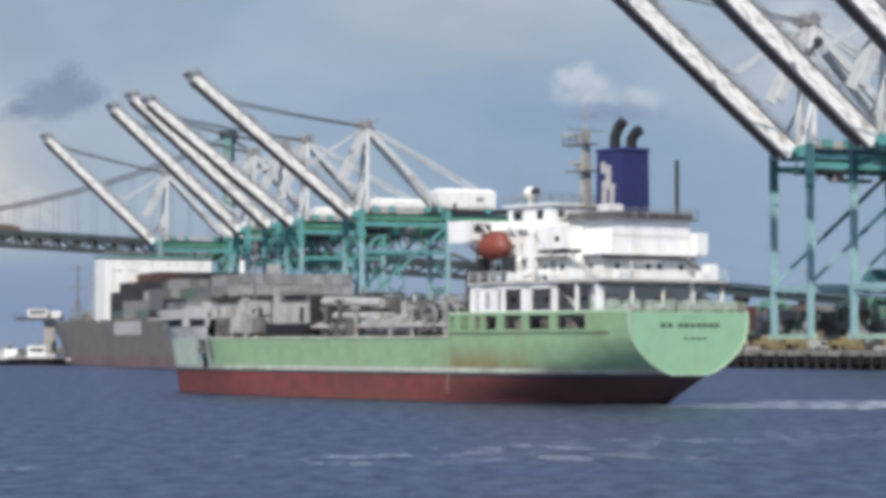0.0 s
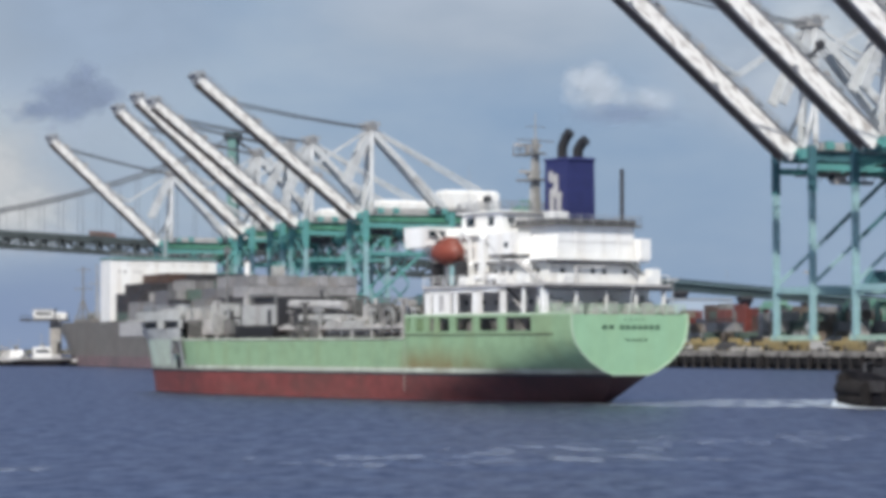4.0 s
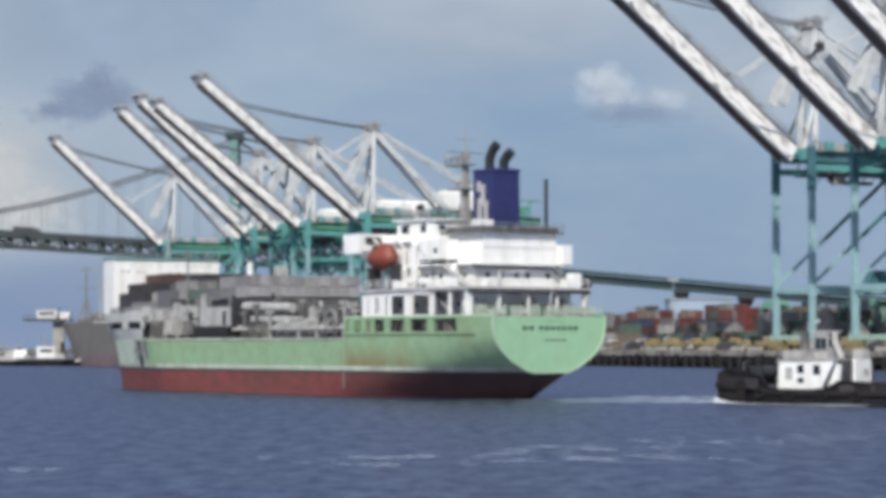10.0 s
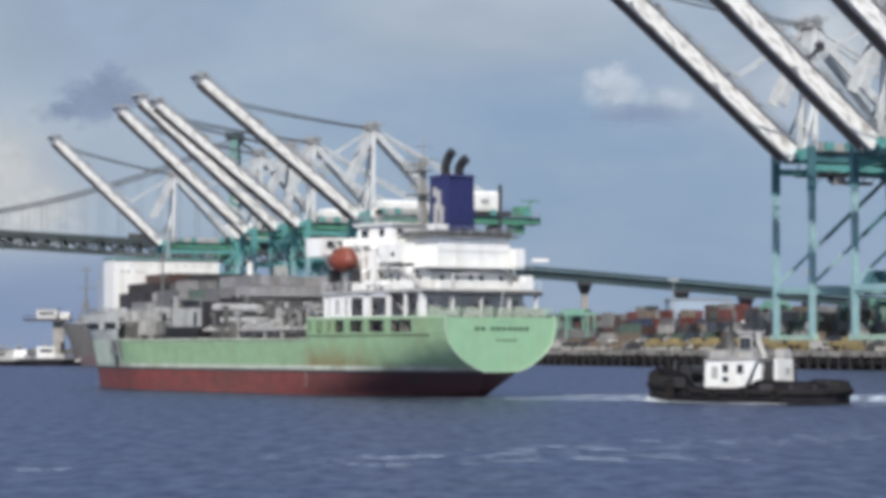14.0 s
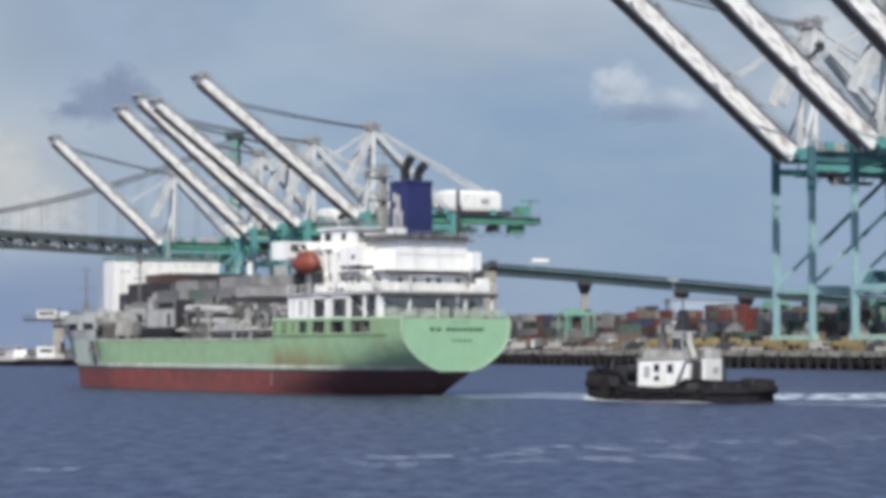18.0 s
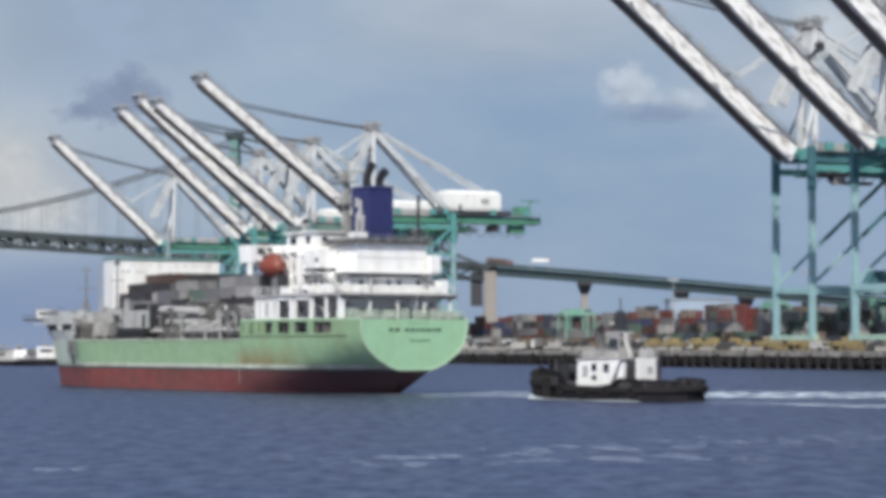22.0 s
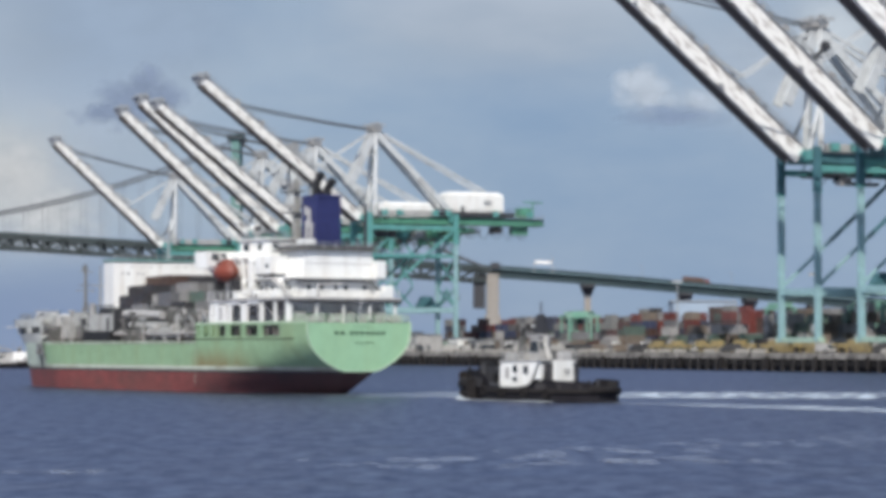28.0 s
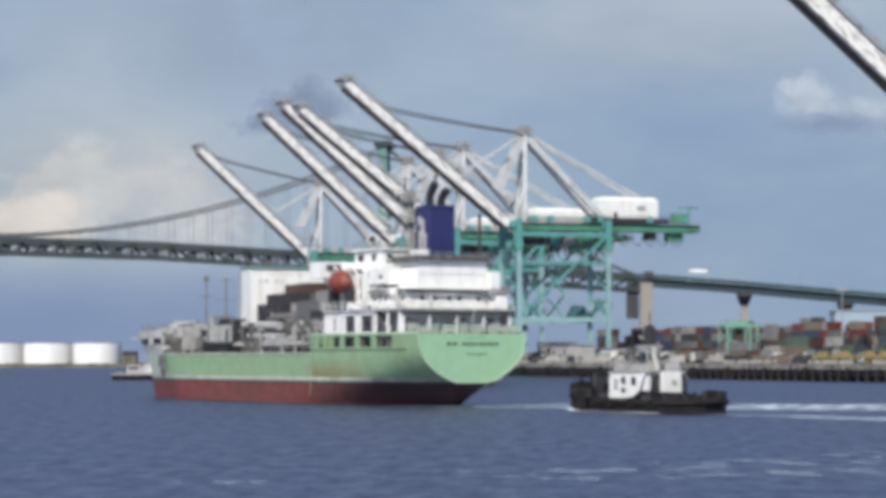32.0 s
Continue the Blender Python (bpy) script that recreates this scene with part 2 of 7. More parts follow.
# mauve mixes the boot-topping with its blurred reflection in the water
GREY_BOOT = material("mauve_boot_topping", (0.16, 0.105, 0.11), 0.65, spread=0.25, size=1.5, dirt=(0.08, 0.07, 0.07), dirt_amount=0.7, dirt_size=0.1)
GREY_HULL = material("grey_ship_hull", (0.135, 0.125, 0.112), 0.6, spread=0.15, size=3.0, dirt=(0.10, 0.07, 0.06), dirt_amount=0.5, dirt_size=0.06, streaks=True)
YELLOW = material("yard_yellow_paint", (0.36, 0.28, 0.13), 0.6, spread=0.2, dirt=GRIME, dirt_amount=0.5, dirt_size=0.3)
TANK_WHITE = material("tank_white_paint", (0.80, 0.80, 0.79), 0.55, spread=0.05, size=4.0, dirt=(0.5, 0.46, 0.4), dirt_amount=0.35, dirt_size=0.08, streaks=True)
PALE_BLUE = material("pale_blue_cladding", (0.33, 0.41, 0.52), 0.6, spread=0.12, dirt=GRIME, dirt_amount=0.3, dirt_size=0.1, streaks=True)
MINT = material("mint_green_paint", (0.16, 0.34, 0.26), 0.6, spread=0.2, dirt=(0.35, 0.4, 0.36), dirt_amount=0.5, dirt_size=0.5)
BOX_PAINTS = [material("container_" + nm, c, 0.6, spread=0.2, size=1.5, dirt=RUST, dirt_amount=0.35, dirt_size=0.25, by_object=0.25) for nm, c in (
    ("red", (0.155, 0.042, 0.036)), ("maroon", (0.085, 0.034, 0.036)), ("brown", (0.085, 0.048, 0.038)), ("navy", (0.036, 0.046, 0.088)),
    ("grey", (0.12, 0.12, 0.128)), ("white", (0.32, 0.31, 0.305)), ("green", (0.085, 0.125, 0.105)), ("dark", (0.035, 0.033, 0.037)), ("tan", (0.16, 0.13, 0.105)), ("pale", (0.25, 0.245, 0.245)))]


def make_mix():
    """Old container paint, another dull colour for each box."""
    m = material("mixed_container_paint", (0.1, 0.1, 0.1), 0.65, dirt=RUST, dirt_amount=0.35, dirt_size=0.25)
    n, l = m.node_tree.nodes, m.node_tree.links
    geo, ramp, mul = n.new("ShaderNodeNewGeometry"), n.new("ShaderNodeValToRGB"), n.new("ShaderNodeMix")
    ramp.color_ramp.interpolation = "CONSTANT"
    cols = [(0.045, 0.042, 0.046), (0.09, 0.04, 0.04), (0.11, 0.11, 0.117), (0.036, 0.043, 0.075), (0.08, 0.05, 0.042), (0.21, 0.21, 0.205), (0.15, 0.04, 0.036), (0.07, 0.10, 0.09)]
    for k, c in enumerate(cols):
        e = ramp.color_ramp.elements[0] if k == 0 else ramp.color_ramp.elements.new(k / len(cols))
        e.color = (*c, 1)
    ramp.color_ramp.elements[-1].color = (0.25, 0.24, 0.22, 1)
    b = n["Principled BSDF"]
    old = b.inputs["Base Color"].links[0].from_socket
    mul.data_type = "RGBA"
    mul.inputs["Factor"].default_value = 0.8
    l.new(geo.outputs["Random Per Island"], ramp.inputs["Fac"])
    l.new(old, mul.inputs["A"])
    l.new(ramp.outputs["Color"], mul.inputs["B"])
    l.new(mul.outputs["Result"], b.inputs["Base Color"])
    return m


BOX_MIX = make_mix()


def make_water():
    m = bpy.data.materials.new("harbour_water")
    m.use_nodes = True
    n, l = m.node_tree.nodes, m.node_tree.links
    b = n["Principled BSDF"]
    b.inputs["Roughness"].default_value, b.inputs["IOR"].default_value = 0.3, 1.333
    tc = n.new("ShaderNodeTexCoord")
    heights = []
    for sx, sy, sz, amount in ((0.06, 0.05, 1, 2.0), (0.22, 0.17, 1, 3.6), (1.3, 0.5, 1, 5.5)):
        mp, ns, mul = n.new("ShaderNodeMapping"), n.new("ShaderNodeTexNoise"), n.new("ShaderNodeMath")
        mp.inputs["Scale"].default_value = (sx, sy, sz)
        mp.inputs["Rotation"].default_value = (0, 0, 0.08)
        ns.inputs["Scale"].default_value, ns.inputs["Detail"].default_value = 1.0, 4
        mul.operation = "MULTIPLY"
        mul.inputs[1].default_value = amount / sx * 0.07
        l.new(tc.outputs["Object"], mp.inputs["Vector"])
        l.new(mp.outputs["Vector"], ns.inputs["Vector"])
        l.new(ns.outputs["Fac"], mul.inputs[0])
        heights.append(mul)
    add1, add2 = n.new("ShaderNodeMath"), n.new("ShaderNodeMath")
    l.new(heights[0].outputs[0], add1.inputs[0])
    l.new(heights[1].outputs[0], add1.inputs[1])
    l.new(add1.outputs[0], add2.inputs[0])
    l.new(heights[2].outputs[0], add2.inputs[1])
    bp = n.new("ShaderNodeBump")
    bp.inputs["Strength"].default_value, bp.inputs["Distance"].default_value = 1.0, 1.0
    l.new(add2.outputs[0], bp.inputs["Height"])
    l.new(bp.outputs["Normal"], b.inputs["Normal"])
    b.inputs["Specular IOR Level"].default_value = 0.0
    gloss, fres, mixs = n.new("ShaderNodeBsdfGlossy"), n.new("ShaderNodeFresnel"), n.new("ShaderNodeMixShader")
    gloss.inputs["Color"].default_value, gloss.inputs["Roughness"].default_value = (0.30, 0.345, 0.47, 1), 0.28
    fres.inputs["IOR"].default_value = 1.333
    l.new(bp.outputs["Normal"], gloss.inputs["Normal"])
    l.new(bp.outputs["Normal"], fres.inputs["Normal"])
    l.new(fres.outputs["Fac"], mixs.inputs["Fac"])
    l.new(b.outputs["BSDF"], mixs.inputs[1])
    l.new(gloss.outputs["BSDF"], mixs.inputs[2])
    l.new(mixs.outputs["Shader"], n["Material Output"].inputs["Surface"])
    patch, ramp, mp = n.new("ShaderNodeTexNoise"), n.new("ShaderNodeValToRGB"), n.new("ShaderNodeMapping")
    mp.inputs["Scale"].default_value = (0.7, 0.26, 1)
    patch.inputs["Scale"].default_value, patch.inputs["Detail"].default_value = 1.0, 9
    patch.inputs["Roughness"].default_value = 0.7
    ramp.color_ramp.elements[0].position, ramp.color_ramp.elements[1].position = 0.3, 0.7
    ramp.color_ramp.elements[0].color, ramp.color_ramp.elements[1].color = (0.001, 0.004, 0.026, 1), (0.036, 0.052, 0.135, 1)
    l.new(tc.outputs["Object"], mp.inputs["Vector"])
    l.new(mp.outputs["Vector"], patch.inputs["Vector"])
    l.new(patch.outputs["Fac"], ramp.inputs["Fac"])
    # ripple glints and the waves' own shading, put into the gloss tint
    sheen = n.new("ShaderNodeValToRGB")
    sheen.color_ramp.elements[0].position, sheen.color_ramp.elements[1].position = 0.36, 0.66
    sheen.color_ramp.elements[0].color, sheen.color_ramp.elements[1].color = (0.205, 0.225, 0.325, 1), (0.39, 0.42, 0.545, 1)
    l.new(patch.outputs["Fac"], sheen.inputs["Fac"])
    l.new(sheen.outputs["Color"], gloss.inputs["Color"])
    l.new(ramp.outputs["Color"], b.inputs["Base Color"])
    return m


def make_foam(name, rgb, low, high, sx, sy, most=1.0):
    """Broken white water: foam with gaps, thinning out to the rim of its sheet."""
    m = bpy.data.materials.new(name)
    m.use_nodes = True
    n, l = m.node_tree.nodes, m.node_tree.links
    b = n["Principled BSDF"]
    b.inputs["Base Color"].default_value, b.inputs["Roughness"].default_value = (*rgb, 1), 0.8
    tc, mp, ns = n.new("ShaderNodeTexCoord"), n.new("ShaderNodeMapping"), n.new("ShaderNodeTexNoise")
    mp.inputs["Scale"].default_value = (sx, sy, 1)
    ns.inputs["Scale"].default_value, ns.inputs["Detail"].default_value = 1, 6
    mr = n.new("ShaderNodeMapRange")
    mr.inputs["From Min"].default_value, mr.inputs["From Max"].default_value = low, high
    mr.inputs["To Max"].default_value = most
    sep = n.new("ShaderNodeSeparateXYZ")
    l.new(tc.outputs["Object"], mp.inputs["Vector"])
    l.new(mp.outputs["Vector"], ns.inputs["Vector"])
    l.new(ns.outputs["Fac"], mr.inputs["Value"])
    l.new(tc.outputs["Generated"], sep.inputs["Vector"])
    value = mr.outputs["Result"]
    for axis in ("X", "Y"):
        a, c = n.new("ShaderNodeMath"), n.new("ShaderNodeMapRange")
        a.operation = "PINGPONG"
        a.inputs[1].default_value = 0.5
        c.inputs["From Max"].default_value = 0.3
        mul = n.new("ShaderNodeMath")
        mul.operation = "MULTIPLY"
        l.new(sep.outputs[axis], a.inputs[0])
        l.new(a.outputs[0], c.inputs["Value"])
        l.new(c.outputs["Result"], mul.inputs[0])
        l.new(value, mul.inputs[1])
        value = mul.outputs[0]
    l.new(value, b.inputs["Alpha"])
    return m


def make_cloud(name, rgb, strength, low, high, seed, scale=3.0, ragged=0.0):
    """A far cloud: noise that thins to nothing towards the rim of its sheet, with a ragged edge where wanted."""
    m = bpy.data.materials.new(name)
    m.use_nodes = True
    n, l = m.node_tree.nodes, m.node_tree.links
    n.clear()

    def calc(op, a, b):
        k = n.new("ShaderNodeMath")
        k.operation = op
        for i, v in enumerate((a, b)):
            if isinstance(v, float):
                k.inputs[i].default_value = v
            else:
                l.new(v, k.inputs[i])
        return k.outputs[0]

    out, mixs = n.new("ShaderNodeOutputMaterial"), n.new("ShaderNodeMixShader")
    clear, glow = n.new("ShaderNodeBsdfTransparent"), n.new("ShaderNodeEmission")
    glow.inputs["Strength"].default_value = strength
    tc, mp, ns = n.new("ShaderNodeTexCoord"), n.new("ShaderNodeMapping"), n.new("ShaderNodeTexNoise")
    mp.inputs["Location"].default_value = (seed, seed * 0.7, seed * 1.3)
    ns.inputs["Scale"].default_value, ns.inputs["Detail"].default_value, ns.inputs["Roughness"].default_value = scale, 7, 0.58 if ragged else 0.48
    l.new(tc.outputs["Generated"], mp.inputs["Vector"])
    l.new(mp.outputs["Vector"], ns.inputs["Vector"])
    sub, length, flat = n.new("ShaderNodeVectorMath"), n.new("ShaderNodeVectorMath"), n.new("ShaderNodeVectorMath")
    sub.operation, length.operation, flat.operation = "SUBTRACT", "LENGTH", "MULTIPLY"
    sub.inputs[1].default_value = (0.5, 0.5, 0.5)
    flat.inputs[1].default_value = (1, 0, 1)
    l.new(tc.outputs["Generated"], sub.inputs[0])
    l.new(sub.outputs[0], flat.inputs[0])
    l.new(flat.outputs[0], length.inputs[0])
    rim = n.new("ShaderNodeMapRange")
    rim.interpolation_type = "LINEAR" if ragged else "SMOOTHSTEP"
    rim.inputs["From Min"].default_value, rim.inputs["From Max"].default_value = 0.5, 0.0 if ragged else 0.05
    l.new(length.outputs["Value"], rim.inputs["Value"])
    r, f = rim.outputs["Result"], ns.outputs["Fac"]
    if ragged:
        value = calc("ADD", r, calc("MULTIPLY", calc("MULTIPLY", calc("SUBTRACT", f, 0.5), ragged), calc("MINIMUM", calc("MULTIPLY", r, 4.0), 1.0)))
    else:
        value = calc("MULTIPLY", r, f)
    mr = n.new("ShaderNodeMapRange")
    mr.interpolation_type = "SMOOTHSTEP"
    mr.inputs["From Min"].default_value, mr.inputs["From Max"].default_value = low, high
    l.new(value, mr.inputs["Value"])
    ramp = n.new("ShaderNodeValToRGB")
    ramp.color_ramp.elements[0].color = (*[c * 0.82 for c in rgb], 1)
    ramp.color_ramp.elements[1].color = (*rgb, 1)
    ramp.color_ramp.elements[0].position, ramp.color_ramp.elements[1].position = 0.35, 0.65
    l.new(f, ramp.inputs["Fac"])
    l.new(ramp.outputs["Color"], glow.inputs["Color"])
    l.new(mr.outputs["Result"], mixs.inputs["Fac"])
    l.new(clear.outputs[0], mixs.inputs[1])
    l.new(glow.outputs[0], mixs.inputs[2])
    l.new(mixs.outputs[0], out.inputs["Surface"])
    return m


WATER = make_water()


def rust_belt(m):
    """Brown stains running down to the boot-topping abreast of the engine room."""
    n, l = m.node_tree.nodes, m.node_tree.links
    b = n["Principled BSDF"]
    old = b.inputs["Base Color"].links[0].from_socket
    tc, sep, ns = n.new("ShaderNodeTexCoord"), n.new("ShaderNodeSeparateXYZ"), n.new("ShaderNodeTexNoise")
    mp = n.new("ShaderNodeMapping")
    mp.inputs["Scale"].default_value = (0.5, 0.5, 0.22)
    ns.inputs["Scale"].default_value, ns.inputs["Detail"].default_value = 1.0, 6
    l.new(tc.outputs["Object"], sep.inputs[0])
    l.new(tc.outputs["Object"], mp.inputs[0])
    l.new(mp.outputs[0], ns.inputs["Vector"])
    value = ns.outputs["Fac"]
    for axis, a, c in (("Z", 6.4, 3.0), ("X", 34.0, 29.0), ("X", 10.0, 23.0)):
        r, mul = n.new("ShaderNodeMapRange"), n.new("ShaderNodeMath")
        r.interpolation_type = "SMOOTHSTEP"
        r.inputs["From Min"].default_value, r.inputs["From Max"].default_value = a, c
        mul.operation = "MULTIPLY"
        l.new(sep.outputs[axis], r.inputs["Value"])
        l.new(r.outputs["Result"], mul.inputs[0])
        l.new(value, mul.inputs[1])
        value = mul.outputs[0]
    mix = n.new("ShaderNodeMix")
    mix.data_type = "RGBA"
    mix.inputs["B"].default_value = (0.185, 0.155, 0.07, 1)
    gain = n.new("ShaderNodeMath")
    gain.operation, gain.use_clamp = "MULTIPLY", True
    gain.inputs[1].default_value = 1.8
    l.new(value, gain.inputs[0])
    l.new(gain.outputs[0], mix.inputs["Factor"])
    l.new(old, mix.inputs["A"])
    l.new(mix.outputs["Result"], b.inputs["Base Color"])


rust_belt(HULL_GREEN)


def darken_aft(m):
    """Bottom paint darkens aft; part of it is the curving hull's painted shade."""
    n, l = m.node_tree.nodes, m.node_tree.links
    b = n["Principled BSDF"]
    old = b.inputs["Base Color"].links[0].from_socket
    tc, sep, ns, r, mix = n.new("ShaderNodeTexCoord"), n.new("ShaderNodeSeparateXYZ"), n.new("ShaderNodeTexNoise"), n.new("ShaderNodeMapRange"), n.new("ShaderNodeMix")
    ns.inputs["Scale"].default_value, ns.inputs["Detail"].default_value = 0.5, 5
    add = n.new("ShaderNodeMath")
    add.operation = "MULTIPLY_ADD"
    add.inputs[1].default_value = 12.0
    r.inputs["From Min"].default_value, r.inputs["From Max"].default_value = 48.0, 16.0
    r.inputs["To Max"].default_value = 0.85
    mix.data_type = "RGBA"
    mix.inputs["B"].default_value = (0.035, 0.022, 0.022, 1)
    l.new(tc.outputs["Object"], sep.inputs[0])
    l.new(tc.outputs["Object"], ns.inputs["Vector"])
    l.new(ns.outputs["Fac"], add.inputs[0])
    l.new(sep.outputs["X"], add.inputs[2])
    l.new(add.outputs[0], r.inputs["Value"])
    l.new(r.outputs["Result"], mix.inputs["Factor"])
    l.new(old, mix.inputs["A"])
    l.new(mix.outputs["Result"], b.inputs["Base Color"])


SHIP_RED = material("ship_bottom_red", (0.18, 0.044, 0.038), 0.65, spread=0.25, size=1.2, dirt=(0.085, 0.042, 0.034), dirt_amount=0.75, dirt_size=0.2)
darken_aft(SHIP_RED)


# ---- mesh tools ----
class Geo:
    """A growing mesh: boxes, beams, pipes and sheets, joined into one part."""

    def __init__(self):
        self.v, self.f, self.round = [], [], []

    def add(self, verts, faces, smooth=False):
        k = len(self.v)
        self.v += [tuple(p) for p in verts]
        self.f += [tuple(i + k for i in q) for q in faces]
        self.round += [smooth] * len(faces)
        return self

    def hexa(self, p):
        return self.add(p, [(3, 2, 1, 0), (4, 5, 6, 7), (0, 1, 5, 4), (1, 2, 6, 5), (2, 3, 7, 6), (3, 0, 4, 7)])

    def box(self, x0, x1, y0, y1, z0, z1):
        return self.hexa([(x0, y0, z0), (x1, y0, z0), (x1, y1, z0), (x0, y1, z0), (x0, y0, z1), (x1, y0, z1), (x1, y1, z1), (x0, y1, z1)])

    def frustum(self, a, za, b, zb):
        """a, b: (x0, x1, y0, y1) at the heights za and zb."""
        return self.hexa([(a[0], a[2], za), (a[1], a[2], za), (a[1], a[3], za), (a[0], a[3], za), (b[0], b[2], zb), (b[1], b[2], zb), (b[1], b[3], zb), (b[0], b[3], zb)])

    def beam(self, p, q, w=0.3, h=0.3):
        p, q = Vector(p), Vector(q)
        d = (q - p).normalized()
        side = d.cross(Vector((0, 0, 1)))
        side = Vector((0, 1, 0)) if side.length < 0.01 else side.normalized()
        up = side.cross(d)
        s, u = side * (w / 2), up * (h / 2)
        return self.hexa([p - s - u, p + s - u, p + s + u, p - s + u, q - s - u, q + s - u, q + s + u, q - s + u])

    def pipe(self, p, q, r, r2=None, n=10, caps=True):
        p, q = Vector(p), Vector(q)
        r2 = r if r2 is None else r2
        d = (q - p).normalized()
        a = d.orthogonal().normalized()
        b = d.cross(a)
        ring = [a * math.cos(2 * math.pi * i / n) + b * math.sin(2 * math.pi * i / n) for i in range(n)]
        self.add([p + c * r for c in ring] + [q + c * r2 for c in ring], [(i, (i + 1) % n, n + (i + 1) % n, n + i) for i in range(n)], True)
        if caps:
            self.add([p + c * r for c in ring], [tuple(range(n - 1, -1, -1))])
            self.add([q + c * r2 for c in ring], [tuple(range(n))])
        return self

    def path(self, points, r, n=8):
        """One bent tube through the points."""
        pts = [Vector(p) for p in points]
        a = (pts[1] - pts[0]).orthogonal().normalized()
        rows = []
        for i, p in enumerate(pts):
            d = (pts[min(i + 1, len(pts) - 1)] - pts[max(i - 1, 0)]).normalized()
            a = (a - d * a.dot(d)).normalized() if (a - d * a.dot(d)).length > 0.01 else d.orthogonal().normalized()
            b = d.cross(a)
            rows.append([p + (a * math.cos(2 * math.pi * k / n) + b * math.sin(2 * math.pi * k / n)) * r for k in range(n)])
        self.loft(rows, True, True)
        if (pts[0] - pts[-1]).length > 0.01:
            self.add(rows[0], [tuple(range(n - 1, -1, -1))])
            self.add(rows[-1], [tuple(range(n))])
        return self

    def ball(self, c, rx, ry, rz, n=14, m=8, low=-math.pi / 2):
        pts, faces = [], []
        for j in range(m + 1):
            t = low + (math.pi / 2 - low) * j / m
            pts += [(c[0] + rx * math.cos(t) * math.cos(2 * math.pi * i / n), c[1] + ry * math.cos(t) * math.sin(2 * math.pi * i / n), c[2] + rz * math.sin(t)) for i in range(n)]
        for j in range(m):
            faces += [(j * n + i, j * n + (i + 1) % n, (j + 1) * n + (i + 1) % n, (j + 1) * n + i) for i in range(n)]
        return self.add(pts, faces, True)

    def loft(self, rows, smooth=True, closed=False):
        k = len(rows[0])
        faces = []
        for j in range(len(rows) - 1):
            for i in range(k if closed else k - 1):
                faces.append((j * k + i, j * k + (i + 1) % k, (j + 1) * k + (i + 1) % k, (j + 1) * k + i))
        return self.add([p for r in rows for p in r], faces, smooth)

    def rail(self, points, height=1.05, step=1.6, r=0.035, bars=3):
        """A guard rail along a polyline."""
        for p, q in zip(points, points[1:]):
            p, q = Vector(p), Vector(q)
            for i in range(bars):
                z = Vector((0, 0, height * (i + 1) / bars))
                self.beam(p + z, q + z, 2 * r, 2 * r)
            for i in range(max(1, int((q - p).length / step)) + 1):
                c = p.lerp(q, i / max(1, int((q - p).length / step)))
                self.beam(c, c + Vector((0, 0, height)), 2 * r, 2 * r)
        return self

    def mesh(self, name, mat):
        me = bpy.data.meshes.new(name)
        me.from_pydata(self.v, [], self.f)
        me.polygons.foreach_set("use_smooth", self.round)
        me.materials.append(mat)
        me.update()
        return me


def part(name, geo, mat, parent=None, label="", at=None):
    ob = new(name, geo.mesh(name, mat) if isinstance(geo, Geo) else geo)
    if at is not None:
        ob.matrix_basis = at
    if parent is not None:
        ob.parent = parent
    return tagged(ob, label) if label else ob


def thing(name, label, category, m=None, group="", kind=""):
    ob = new(name)
    ob.empty_display_size = 0.5
    if m is not None:
        ob.matrix_basis = m
    return tagged(ob, label, category, group, kind)


def smooth01(x):
    x = max(0.0, min(1.0, x))
    return x * x * (3 - 2 * x)


# ---- the setting: water, quay, land ----
QX, QY = -0.371, 0.928          # along the quay, away from the camera's side
SX, SY = -0.928, -0.371         # from the quay out over the water
QUAY_TURN = math.degrees(math.atan2(SY, SX))


def quay_point(y, out=0.0, along=0.0, z=0.0):
    """A place by its depth y on the crane rail's line, metres out over the water and along the quay."""
    x = 338.4 - 0.4 * y
    return Vector((x + SX * out + QX * along, y + SY * out + QY * along, z))


